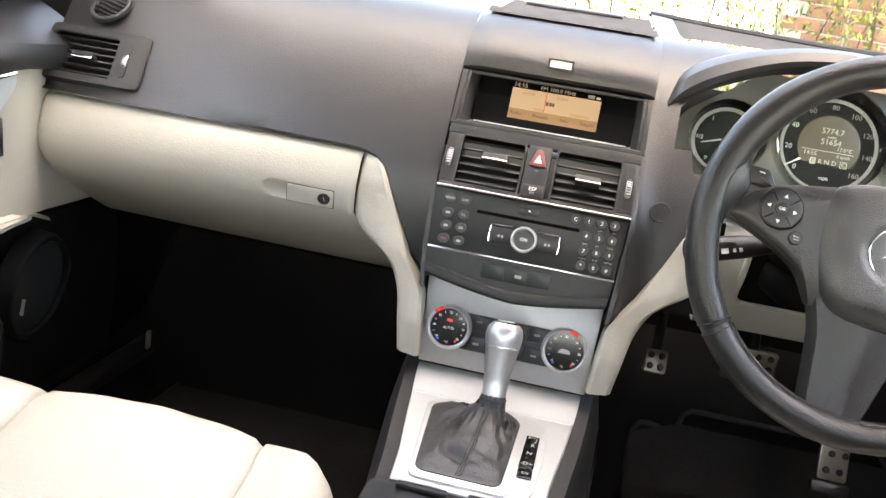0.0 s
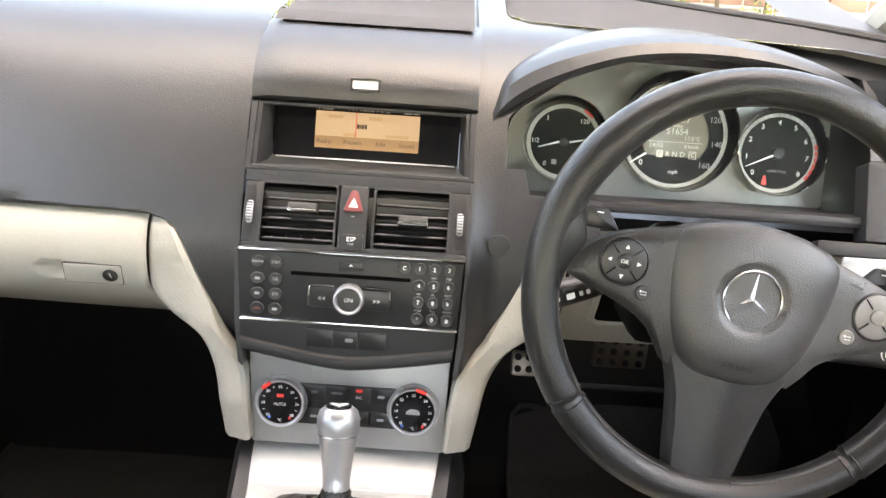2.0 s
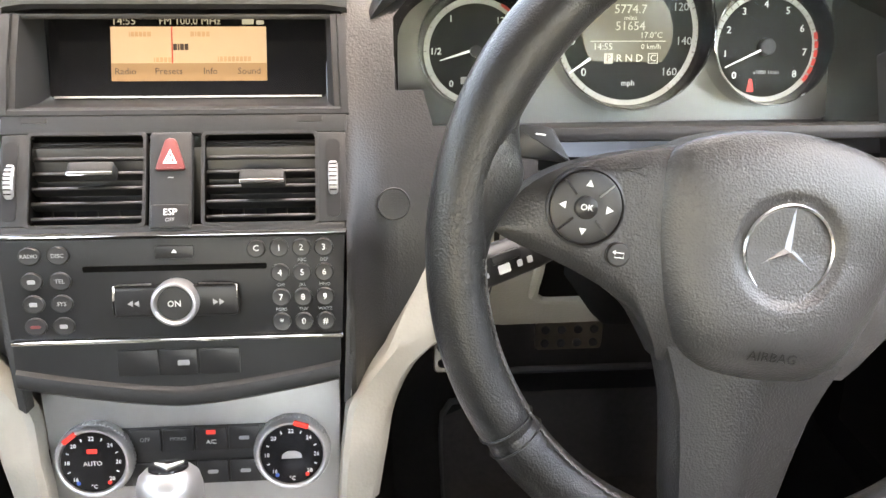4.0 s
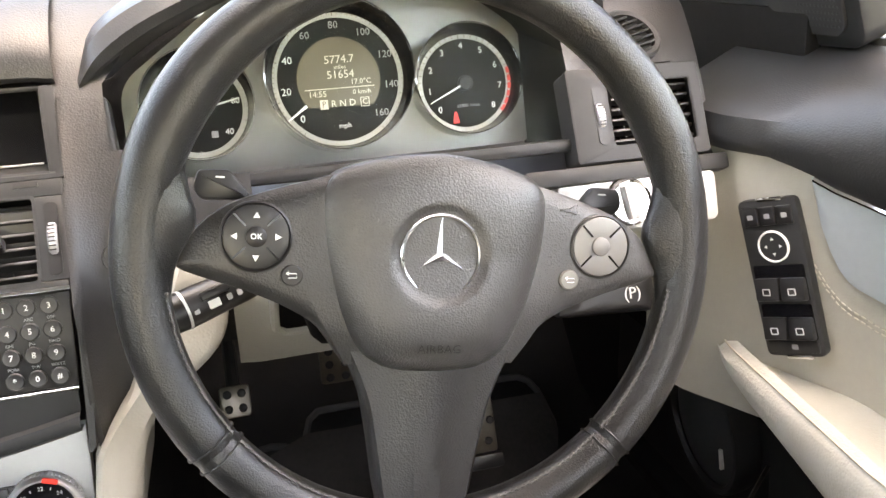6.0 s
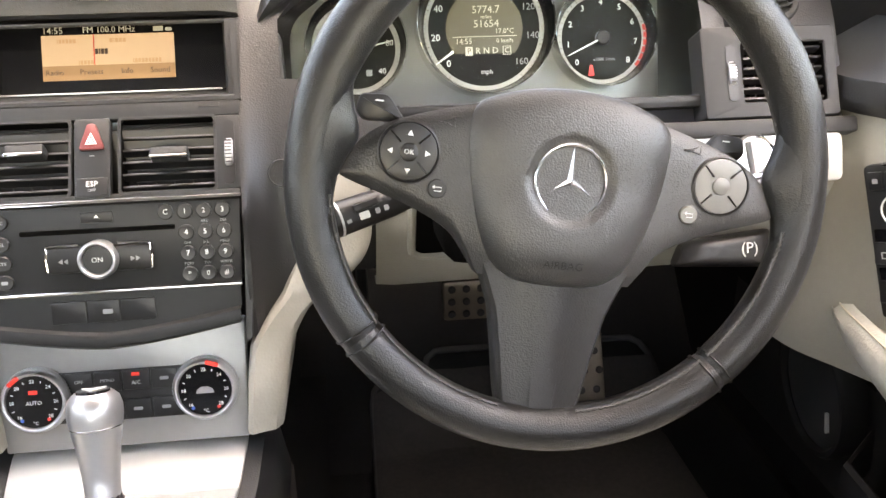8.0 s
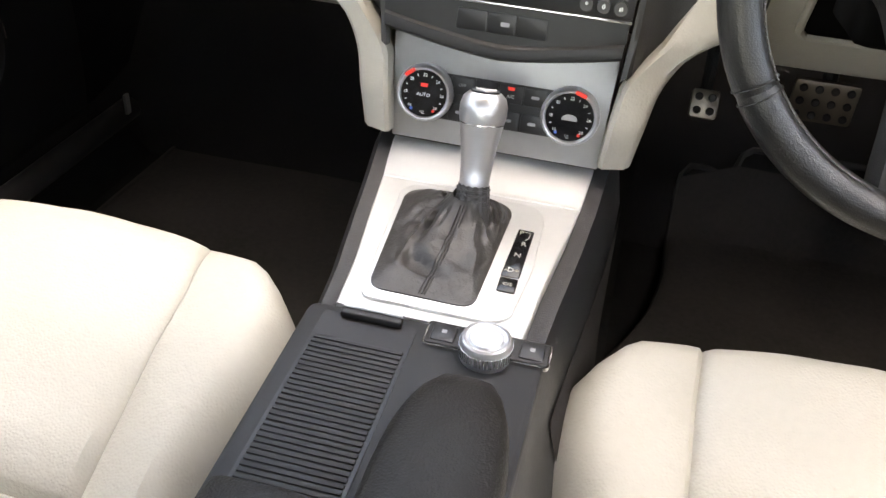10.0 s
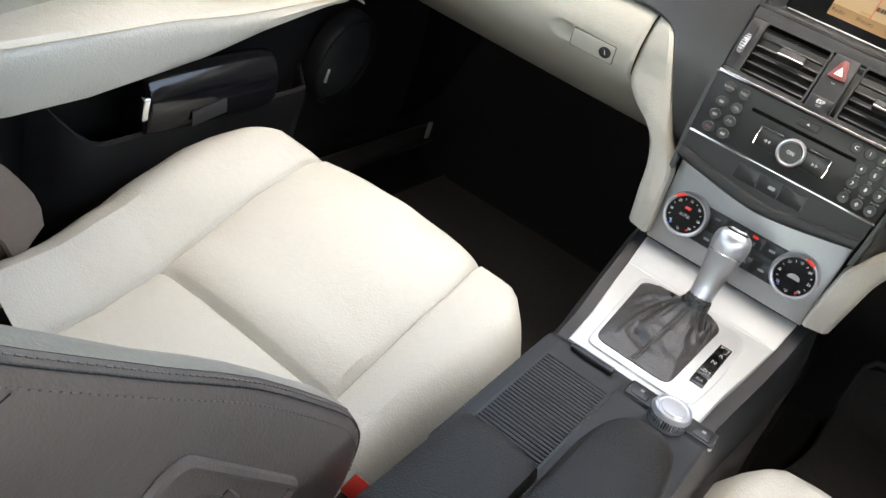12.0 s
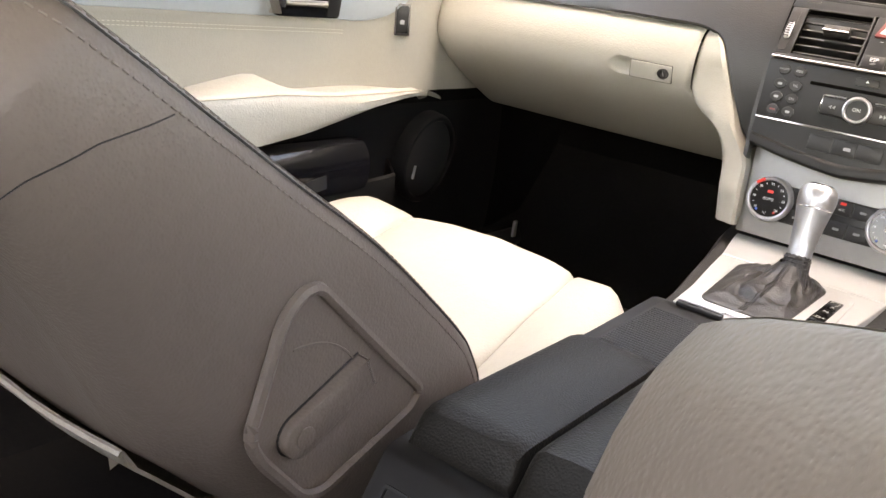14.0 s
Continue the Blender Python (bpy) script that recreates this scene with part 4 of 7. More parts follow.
def round_vent(m):
    v = thing("demister_vent", "round grey demister vent on the dash corner", "air vent", "demister vents")
    part("rim", lathe("rim", [(0.030, -0.004), (0.030, 0.002), (0.028, 0.0035), (0.024, 0.002), (0.0235, -0.006), (0, -0.012)], 36, m), FASCIA, v)
    for k in range(-3, 4):
        w = 2 * math.sqrt(0.0235 ** 2 - (k * 0.0068) ** 2)
        part("slat", box("slat", w, 0.0020, 0.006, 0.0006, at(m, 0, k * 0.0068, -0.001) @ Matrix.Rotation(radians(25), 4, "X")), FASCIA, v)


round_vent(axes((0.627, 0.088, 0.7225), (1, 0.1, -0.08), (0, 0.75, 0.66)) @ Matrix.Rotation(radians(20), 4, "Z"))
round_vent(axes((-0.640, 0.099, 0.7205), (1, -0.1, 0.08), (0, 0.75, 0.66)) @ Matrix.Rotation(radians(-20), 4, "Z"))

# ---- instruments ----
IM = axes((0.352, 0.150, 0.685), (1, 0, 0), (0, 0.22, 0.975))
cluster = thing("instrument_cluster", "three chrome-ringed dials in a silver instrument cluster", "instrument cluster")
part("silver_panel", plate("silver_panel", rounded([(-0.190, -0.068), (0.200, -0.066), (0.204, 0.02), (0.16, 0.088), (-0.09, 0.092), (-0.190, 0.02)], 0.02), -0.012, -0.006, m=IM), CLUSTER, cluster, "satin silver dial panel")
# black sheet in place of the shadow the hood throws on this end
part("shadow_wall", skin("shadow_wall", [[IM @ Vector((x, y, z)) for x, z in ((0.188, -0.007), (0.196, -0.004), (0.208, 0.012), (0.226, 0.050), (0.240, 0.088))] for y in np.linspace(-0.070, 0.085, 9)]), BLACK, cluster, "black wall standing for the hood shadow beside the dials")
part("lower_shelf", box("lower_shelf", 0.46, 0.012, 0.10, 0.005, at(IM, 0.012, -0.074, 0.035)), FASCIA, cluster)
hood = thing("instrument_hood", "dark grey arched hood over the instruments", "hood")
rim = [(-0.212, 0.028), (-0.190, 0.046), (-0.150, 0.071), (-0.080, 0.0990), (-0.005, 0.1085), (0.075, 0.106), (0.140, 0.092), (0.190, 0.058), (0.225, 0.020), (0.240, -0.030), (0.243, -0.068)]
top = [(-0.215, 0.038), (-0.198, 0.076), (-0.150, 0.104), (-0.080, 0.124), (-0.005, 0.131), (0.080, 0.124), (0.150, 0.106), (0.205, 0.078), (0.238, 0.034), (0.253, -0.020), (0.256, -0.068)]
rim, top = smooth_line([(a, b, 0) for a, b in rim], 4), smooth_line([(a, b, 0) for a, b in top], 4)
rows = []
for k, (p, q) in enumerate(zip(rim, top)):
    x0 = 0.352
    lean = 0.006 * (k / len(rim))
    fr = 0.082 + 0.02 * abs(p.x / 0.24) ** 3 * (1 if p.x > 0 else 0.2)
    row = [(x0 + p.x * 0.93, 0.185, 0.683 + p.y * 0.90), (x0 + p.x * 0.97, 0.14, 0.683 + p.y * 0.96), (x0 + p.x, fr + 0.006, 0.683 + p.y),
           (x0 + p.x * 1.002, fr, 0.683 + p.y + 0.002), (x0 + p.x * 0.65 + q.x * 0.35, fr - 0.003, 0.683 + p.y * 0.65 + q.y * 0.35), (x0 + p.x * 0.25 + q.x * 0.75, fr + 0.004, 0.683 + p.y * 0.22 + q.y * 0.78),
           (x0 + q.x, fr + 0.025, 0.683 + q.y), (x0 + q.x * 1.01, fr + 0.06, 0.683 + q.y * 0.995), (x0 + q.x * 1.02, 0.24, 0.683 + q.y * 0.95), (x0 + q.x * 1.03, 0.32, 0.683 + q.y * 0.84)]
    rows.append(row)
part("shell", skin("hood_shell", [r[3:] for r in rows]), DASH, hood, "grained soft hood")
# darker than the shell: lining and the hood's own shadow in one black
part("underside", skin("underside", [r[:4] for r in rows]), RUBBER, hood, "matte black underside of the hood, shadow put into the colour")
o = rounded([(-0.214, -0.078), (-0.150, -0.082), (-0.150, -0.060), (-0.192, -0.056), (-0.196, 0.016), (-0.212, 0.018)], 0.006)
part("surround", plate("surround", o, -0.01, 0.012, 0.003, axes((0.352, 0.115, 0.683), (1, 0, 0), (0, 0.3, 0.95))), DASH, hood, "grey edge beside the dials")
part("lens", plate("lens", rounded([(-0.200, -0.066), (0.225, -0.064), (0.230, 0.02), (0.16, 0.083), (-0.09, 0.086), (-0.198, 0.018)], 0.02), 0.032, 0.033, m=IM), GLASS, cluster, "clear plastic cover").visible_shadow = False


def gauge(x, y, r, ring, label):
    m = at(IM, x, y)
    g = part("gauge", lathe("gauge", [(r, -0.006), (r, 0.001), (0, 0.001)], 56, m), GAUGE, cluster, label)
    n = 64
    up = r * 0.07

    def loop(rad, lift, z):
        return [m @ Vector((rad * math.cos(2 * math.pi * k / n), lift + rad * math.sin(2 * math.pi * k / n), z)) for k in range(n)]

    part("cup", skin("cup", [loop(r * 0.95, 0, 0.0012), loop(r * 0.99, up * 0.4, 0.008), loop(r * 1.05, up, 0.020)], True), PIANO, g, "black cup of the dial")
    part("chrome_ring", skin("chrome_ring", [loop(r * 1.048, up, 0.0195), loop(r * 1.055, up, 0.0215), loop(r * 1.07, up, 0.0210), loop(r * 1.075, up, 0.016), loop(r * 1.08, up * 0.6, -0.006)], True), CHROME, g)
    part("scale_band", frame_ring("scale_band", circle(r * 0.945, 72), circle(r * ring, 72), 0.001, 0.0018, m), SCALE, g, "pale scale band")
    return m, g


def needle(m, g, length, angle, tail=0.006):
    a = radians(angle)
    q = m @ Matrix.Rotation(a, 4, "Z")
    part("needle", plate("needle", [(-tail, -0.0011), (length, -0.0004), (length, 0.0004), (-tail, 0.0011)], 0.0060, 0.0068, m=q), WHITE, g, "thin white needle")


def ticks(m, g, r, a0, a1, n, every, size, mat=INK):
    for k in range(n + 1):
        a = radians(a0 + (a1 - a0) * k / n)
        big = k % every == 0
        part("tick", plate("tick", rect(size * (1.6 if big else 1), size * 0.16), 0.0017, 0.0022, m=m @ Matrix.Rotation(a, 4, "Z") @ Matrix.Translation((r, 0, 0))), mat, g)


# fuel and temperature
m, g = gauge(-0.1245, -0.007, 0.0470, 0.84, "round fuel and temperature gauge")
ticks(m, g, 0.0445, 235, 125, 12, 3, 0.003)
ticks(m, g, 0.0445, 55, -55, 12, 4, 0.003)
for s, a in (("0", 232), ("1/2", 180), ("1", 128), ("120", 48), ("80", 8), ("40", -42)):
    words(s, 0.0078, m @ Matrix.Translation((0.034 * math.cos(radians(a)), 0.034 * math.sin(radians(a)), 0.0012)), WHITE, g, "scale_digit")
part("red_zone", plate("red_zone", rect(0.004, 0.014), 0.0018, 0.0023, m=m @ Matrix.Rotation(radians(52), 4, "Z") @ Matrix.Translation((0.0445, 0, 0))), RED, g)
part("hub", lathe("hub", [(0.005, 0.001), (0.005, 0.006), (0, 0.007)], 20, m), BLACK, g)
needle(at(m, 0.006, 0), g, 0.032, 12, 0.0)
needle(at(m, -0.006, 0), g, 0.026, 197, 0.0)
for x in (-0.010, 0.012):
    part("mark", plate("mark", rounded(rect(0.006, 0.006, x, -0.024), 0.001), 0.001, 0.0014, m=m), DIM, g)
# speed and trip display
m, g = gauge(0.0060, 0.009, 0.0655, 0.875, "large round speedometer with a trip display")
ticks(m, g, 0.0625, 232, -52, 64, 8, 0.0042)
for k in range(9):
    a = 222 - 264 * k / 8
    words(str(20 * k), 0.0095, m @ Matrix.Translation((0.0505 * math.cos(radians(a)), 0.0505 * math.sin(radians(a)), 0.0012)), WHITE if k < 3 else DIM, g, "scale_digit")
a0 = 0.0395
lcd = part("trip_display", plate("trip_display", [(a0 * math.cos(radians(t)), a0 * math.sin(radians(t))) for t in range(-40, 221, 6)], 0.001, 0.0026, m=m), LCD, g, "round grey-green trip display")
words("5774.7", 0.0105, at(m, 0.002, 0.0185, 0.0027), GLOW, lcd, "trip_text")
words("miles", 0.0055, at(m, 0.002, 0.0115, 0.0027), GLOW, lcd, "trip_text")
words("51654", 0.0105, at(m, 0.002, 0.0045, 0.0027), GLOW, lcd, "trip_text")
words("17.0\u00b0C", 0.0070, at(m, 0.0205, -0.0030, 0.0027), GLOW, lcd, "trip_text")
part("rule", plate("rule", rect(0.066, 0.0007, 0, -0.0078), 0.0026, 0.003, m=m), GLOW, lcd)
words("14:55", 0.0078, at(m, -0.0215, -0.0125, 0.0027), GLOW, lcd, "trip_text")
words("0 km/h", 0.0062, at(m, 0.0205, -0.0125, 0.0027), GLOW, lcd, "trip_text")
part("gear_box", plate("gear_box", rect(0.0075, 0.0088, -0.0165, -0.0222), 0.0026, 0.0029, m=m), GLOW, lcd)
words("P", 0.0080, at(m, -0.0165, -0.0222, 0.003), INK, lcd, "trip_text")
words("R N D", 0.0088, at(m, 0.0020, -0.0222, 0.0027), GLOW, lcd, "trip_text")
part("mode_box", frame_ring("mode_box", rect(0.0085, 0.0088, 0.0225, -0.0222), rect(0.0072, 0.0075, 0.0225, -0.0222), 0.0026, 0.0029, m), GLOW, lcd)
words("C", 0.0075, at(m, 0.0225, -0.0222, 0.003), GLOW, lcd, "trip_text")
words("mph", 0.0068, at(m, 0.0015, -0.0430, 0.0012), WHITE, g, "unit_text")
q = m @ Matrix.Rotation(radians(214), 4, "Z")
part("needle", plate("needle", [(0.040, -0.0014), (0.062, -0.0005), (0.062, 0.0005), (0.040, 0.0014)], 0.0060, 0.0068, m=q), WHITE, g, "thin white needle")
# engine speed
m, g = gauge(0.1285, -0.004, 0.0495, 0.86, "round rev counter with a red zone")
ticks(m, g, 0.0452, 225, -38, 32, 4, 0.0032)
for k in range(9):
    a = 222 - 262 * k / 8
    words(str(k), 0.0085, m @ Matrix.Translation((0.0360 * math.cos(radians(a)), 0.0360 * math.sin(radians(a)), 0.0012)), WHITE, g, "scale_digit")
for k in range(6):
    part("red_zone", plate("red_zone", rect(0.0042, 0.0062), 0.0018, 0.0023, m=m @ Matrix.Rotation(radians(12 - 9.5 * k), 4, "Z") @ Matrix.Translation((0.0462, 0, 0))), RED, g)
words("x1000 1/min", 0.0046, at(m, 0.002, -0.0215, 0.0012), DIM, g, "unit_text")
part("belt_mark", plate("belt_mark", rounded([(-0.0150, -0.0380), (-0.0085, -0.0380), (-0.0105, -0.0270), (-0.0130, -0.0270)], 0.001), 0.001, 0.0016, m=m), RED_LED, g, "red lit belt lamp")
part("hub", lathe("hub", [(0.0075, 0.001), (0.0075, 0.006), (0.006, 0.0075), (0, 0.008)], 24, m), FASCIA, g)
needle(m, g, 0.041, 205)

# ---- steering wheel ----
wheel = thing("steering_wheel", "black leather steering wheel turned slightly, with grey airbag hub", "steering wheel")
WM = axes((0.3687, -0.1424, 0.6151), (0.9997, 0.0228, 0), (-0.0053, 0.2335, 0.9723)) @ Matrix.Rotation(radians(-9.2), 4, "Z")
RIM_R, RIM_T = 0.1861, 0.0170
RX, RY = 0.0, 0.0


def rim_arc(name, a0, a1, mat, label="", n=40):
    rows = []
    for k in range(n + 1):
        a = radians(a0 + (a1 - a0) * k / n)
        deg = (a0 + (a1 - a0) * k / n) % 360
        grip = 0.0016 * (math.exp(-((deg - 150) / 16) ** 2) + math.exp(-((deg - 30) / 16) ** 2))
        end = sum(0.0012 * math.exp(-((deg - q) / 1.2) ** 2) for q in (222.5, 315.0))
        t = RIM_T + grip - end
        c, s = math.cos(a), math.sin(a)
        row = []
        for j in range(18):
            b = 2 * math.pi * j / 18
            rr = RIM_R + t * math.cos(b)
            row.append(WM @ Vector((RX + rr * c, RY + rr * s, t * 1.05 * math.sin(b))))
        rows.append(row)
    return part(name, skin(name, rows, True), mat, wheel, label)


rim_arc("rim_bottom", -137.5, -45, WHEEL_LEATHER, "smooth black leather lower rim")
rim_arc("rim_side", -45, 12, WHEEL_LEATHER, "grained black leather grip")
rim_arc("rim_top", 12, 168, WHEEL_LEATHER, "black leather upper rim", 70)
rim_arc("rim_side", 168, 222.5, WHEEL_LEATHER, "grained black leather grip")
for a in (-137.5, -45):
    for d in (-1.6, 1.6):
        pts = []
        for j in range(20):
            b = 2 * math.pi * j / 20
            rr = RIM_R + (RIM_T + 0.0004) * math.cos(b)
            pts.append(WM @ Vector((RX + rr * math.cos(radians(a + d)), RY + rr * math.sin(radians(a + d)), (RIM_T + 0.0004) * 1.05 * math.sin(b))))
        part("rim_seam", tube("rim_seam", pts, 0.0007, 5, True), WHEEL_LEATHER, wheel)
# stitches round the inside of the grips
st = box("rim_stitch", 0.0062, 0.0014, 0.0014, 0.0004)
for a0, a1, kk in ((-43, -8, 26), (190, 221, 24), (-80, -47, 22), (-135, -102, 22)):
    for k in range(kk):
        a = radians(a0 + (a1 - a0) * k / (kk - 1))
        b = radians(150)
        for d in (-1, 1):
            rr = RIM_R + RIM_T * math.cos(b)
            p = Matrix.Translation((RX, RY, 0)) @ Matrix.Rotation(a, 4, "Z") @ Matrix.Translation((rr - 0.0002, 0, RIM_T * 1.05 * math.sin(b) + 0.0002)) @ Matrix.Rotation(radians(-60), 4, "Y") @ Matrix.Rotation(radians(90 + 24 * d), 4, "Z")
            part("rim_stitch", st, THREAD, wheel, m=WM @ p)


def dome(name, outline, z0, height, steps=5, m=None, power=2.0, mat_m=None):
    """A pillow over an outline: rises from z0 at the rim."""
    n = len(outline)
    cx, cy = sum(p[0] for p in outline) / n, sum(p[1] for p in outline) / n
    rows = [[(p[0], p[1], z0 - 0.02) for p in outline]]
    for k in range(steps + 1):
        t = k / (steps + 1)
        s = 1 - t
        h = z0 + height * (1 - s ** (power * 2)) ** (1 / power) if t else z0
        rows.append([(cx + (p[0] - cx) * s, cy + (p[1] - cy) * s, h) for p in outline])
    verts, faces = grid(rows, True)
    faces.append(tuple(len(verts) - n + j for j in range(n)))
    if m is not None:
        verts = [m @ Vector(v) for v in verts]
    return mesh(name, verts, faces)


# airbag hub
half_hub = [(0.0, 0.066), (0.030, 0.0632), (0.052, 0.0575), (0.068, 0.0500), (0.0755, 0.036), (0.0745, 0.008), (0.0680, -0.022), (0.0620, -0.041), (0.0510, -0.062), (0.036, -0.0733), (0.018, -0.0775)]
hubo = half_hub + [(0.0, -0.079)] + [(-a, b) for a, b in reversed(half_hub[1:])]
hubo = [(p.x, p.y) for p in smooth_line([(a, b, 0) for a, b in hubo], 4, True)]
HUB_Z, HUB_H = 0.0030, 0.0145


def hub_height(s, r, drop):
    k = max(0.0, min(1.0, (0.0345 - r) / 0.0070))
    return HUB_Z + HUB_H * (1 - s ** 3.2) ** 0.6 - 0.0030 * k * k * (3 - 2 * k) + 0.007 * max(0.0, drop / 0.06) * (1 - s ** 6)


rows = [[WM @ Vector((a, b, -0.02)) for a, b in hubo], [WM @ Vector((a, b, HUB_Z - 0.001)) for a, b in hubo]]
for s in [0.998, 0.993, 0.985, 0.97, 0.95] + [0.92 - 0.034 * k for k in range(26)]:
    rows.append([WM @ Vector((a * s, b * s, hub_height(s, math.hypot(a * s, b * s), -b * s))) for a, b in hubo])
hub = part("airbag_cover", skin("airbag_cover", rows, True, True), HUB, wheel, "grained grey airbag cover")
eb = at(WM, 0.0, 0.0, 0.0136)
part("emblem_ring", lathe("emblem_ring", [(0.0272, -0.001), (0.0272, 0.0022), (0.0262, 0.0032), (0.0250, 0.0026), (0.0246, -0.001)], 56, eb, cap=False), EMBLEM, hub, "chrome emblem ring")
for k in range(3):
    q = eb @ Matrix.Rotation(radians(90 + 120 * k), 4, "Z")
    vv = [(0, 0.0048, -0.001), (0.0252, 0.0006, 0.0), (0.0252, -0.0006, 0.0), (0, -0.0048, -0.001), (0, 0, 0.0036), (0.0252, 0, 0.0012)]
    part("emblem_bar", mesh("emblem_bar", [q @ Vector(v) for v in vv], [(0, 4, 5, 1), (4, 3, 2, 5), (0, 1, 2, 3), (1, 5, 2), (0, 3, 4)], False), EMBLEM, hub, "tapered chrome bar")
words("AIRBAG", 0.0085, at(WM, 0.0, -0.0605, 0.0206) @ Matrix.Rotation(radians(14), 4, "X"), BLACK, hub, "raised_text")
# side spokes
for s in (-1, 1):
    o = [(s * 0.004, 0.0640), (s * 0.040, 0.0580), (s * 0.074, 0.0475), (s * 0.095, 0.0415), (s * 0.118, 0.0340), (s * 0.135, 0.0265), (s * 0.1515, 0.0135), (s * 0.1625, -0.0040), (s * 0.1650, -0.0110), (s * 0.154, -0.0165), (s * 0.126, -0.0250), (s * 0.100, -0.0350), (s * 0.081, -0.0455), (s * 0.071, -0.0560), (s * 0.058, -0.0740)]
    o = [(p.x, p.y) for p in smooth_line([(a, b, 0) for a, b in o], 3)] + [(s * 0.004, -0.075), (s * 0.004, -0.03), (s * 0.004, 0.03)]
    # left spoke gets the darker plastic: the wheel's dim side, put into the colour
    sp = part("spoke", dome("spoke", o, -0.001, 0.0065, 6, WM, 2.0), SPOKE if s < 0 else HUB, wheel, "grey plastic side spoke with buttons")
    bm_ = at(WM, s * 0.1170, 0.0083, 0.0058)
    # right buttons are paler: window light on that side, painted into them
    lit_side = s > 0
    part("button_ring", lathe("button_ring", [(0.0225, -0.004), (0.0225, 0.0006), (0.0212, 0.0012), (0.0205, 0.0)], 40, bm_, cap=False), BLACK, sp)
    pad = part("button_pad", lathe("button_pad", [(0.0206, -0.003), (0.0204, 0.0008), (0.0190, 0.0014), (0.0080, 0.0004), (0.0, 0.0004)], 44, bm_), PEWTER_LIT if lit_side else BLACK, sp, "round four-way button")
    for a in (45, 135, 225, 315):
        part("groove", box("groove", 0.0105, 0.0012, 0.0012, 0.0, bm_ @ Matrix.Rotation(radians(a), 4, "Z") @ Matrix.Translation((0.0145, 0, 0.0008))), PIANO, pad)
    ok = part("centre_button", lathe("centre_button", [(0.0065, 0.0), (0.0065, 0.0018), (0.0055, 0.0024), (0.0, 0.0024)], 26, bm_), PEWTER_LIT if lit_side else BLACK, pad)
    if not lit_side:
        words("OK", 0.0050, at(bm_, 0, 0, 0.0025), WHITE, ok)
        for a in range(4):
            q = bm_ @ Matrix.Rotation(radians(90 * a), 4, "Z") @ Matrix.Translation((0.0135, 0, 0))
            part("arrow_mark", plate("arrow_mark", [(-0.0018, -0.0021), (0.0020, 0), (-0.0018, 0.0021)], 0.0008, 0.0013, m=q), WHITE, pad)
    sm = at(WM, s * 0.0945, -0.0153, 0.0060)
    b = part("small_button", lathe("small_button", [(0.0070, -0.003), (0.0070, 0.0012), (0.0060, 0.0020), (0.0, 0.0020)], 26, sm), PEWTER_LIT if lit_side else BLACK, sp, "small round button")
    part("button_mark", tube("button_mark", [sm @ Vector((x, y, 0.0021)) for x, y in ((-0.0030, 0.0012), (0.0030, 0.0012), (0.0030, -0.0016), (-0.0022, -0.0016))], 0.00032, 5), WHITE, b)
    part("button_mark", plate("button_mark", [(-0.0038, 0.0012), (-0.0020, -0.0002), (-0.0020, 0.0026)], 0.0020, 0.0023, m=sm), WHITE, b)
    part("horn_mark", tube("horn_mark", [at(WM, s * 0.092 + a, 0.0325 + c, 0.0056) @ Vector((0, 0, 0)) for a, c in ((-0.006, 0), (0.001, 0.0015), (0.006, 0.004), (0.006, -0.003), (0.001, -0.0012), (-0.006, -0.0005))], 0.0004, 5), SPOKE, sp)
    root = [(-16, 0.1705), (-10, 0.1688), (-5, 0.1655), (-1, 0.1608), (2.5, 0.1560), (5.5, 0.1535), (8.5, 0.1548), (12, 0.1602), (16, 0.1660), (20, 0.1698), (25, 0.1712)]
    rows = []
    for q in np.linspace(-16, 25, 42):
        r0, c, w = lerp_table(root, q), math.cos(radians(q)), math.sin(radians(q))
        thin = max(0.0, min(1.0, (0.1700 - r0) / 0.012))
        ring = ((RIM_R + 0.004, -0.0120), (RIM_R - 0.006, -0.0140), (r0 + 0.006, -0.0100), (r0 + 0.001, -0.0050), (r0, -0.0010), (r0 + 0.0012, 0.0030), (r0 + 0.0040, 0.0062), (r0 * 0.5 + RIM_R * 0.5 - 0.002, 0.0105 + 0.001 * thin), (RIM_R - 0.005, 0.0166), (RIM_R + 0.004, 0.0168))
        rows.append([WM @ Vector((s * rr * c, rr * w, zz)) for rr, zz in ring])
    part("grip_root", skin("grip_root", rows), WHEEL_LEATHER, wheel, "black leather root of the grip")
# lower spoke
rows = []
for t in np.linspace(0, 1, 22):
    y = -0.050 - 0.125 * t
    w = lerp_table([(0, 0.066), (0.12, 0.0575), (0.25, 0.0500), (0.40, 0.0430), (0.64, 0.0370), (0.88, 0.0320), (1.0, 0.0285)], t)
    z = 0.0030 - 0.001 * t
    rows.append([WM @ Vector(p) for p in ((-w, y, z - 0.030), (-w, y, z - 0.004), (-w + 0.003, y, z), (-w * 0.35, y, z + 0.0015), (-w * 0.28, y, z + 0.0035), (0, y, z + 0.0038), (w * 0.28, y, z + 0.0035), (w * 0.35, y, z + 0.0015), (w - 0.003, y, z), (w, y, z - 0.004), (w, y, z - 0.030))])
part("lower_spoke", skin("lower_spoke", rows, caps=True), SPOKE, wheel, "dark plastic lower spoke")
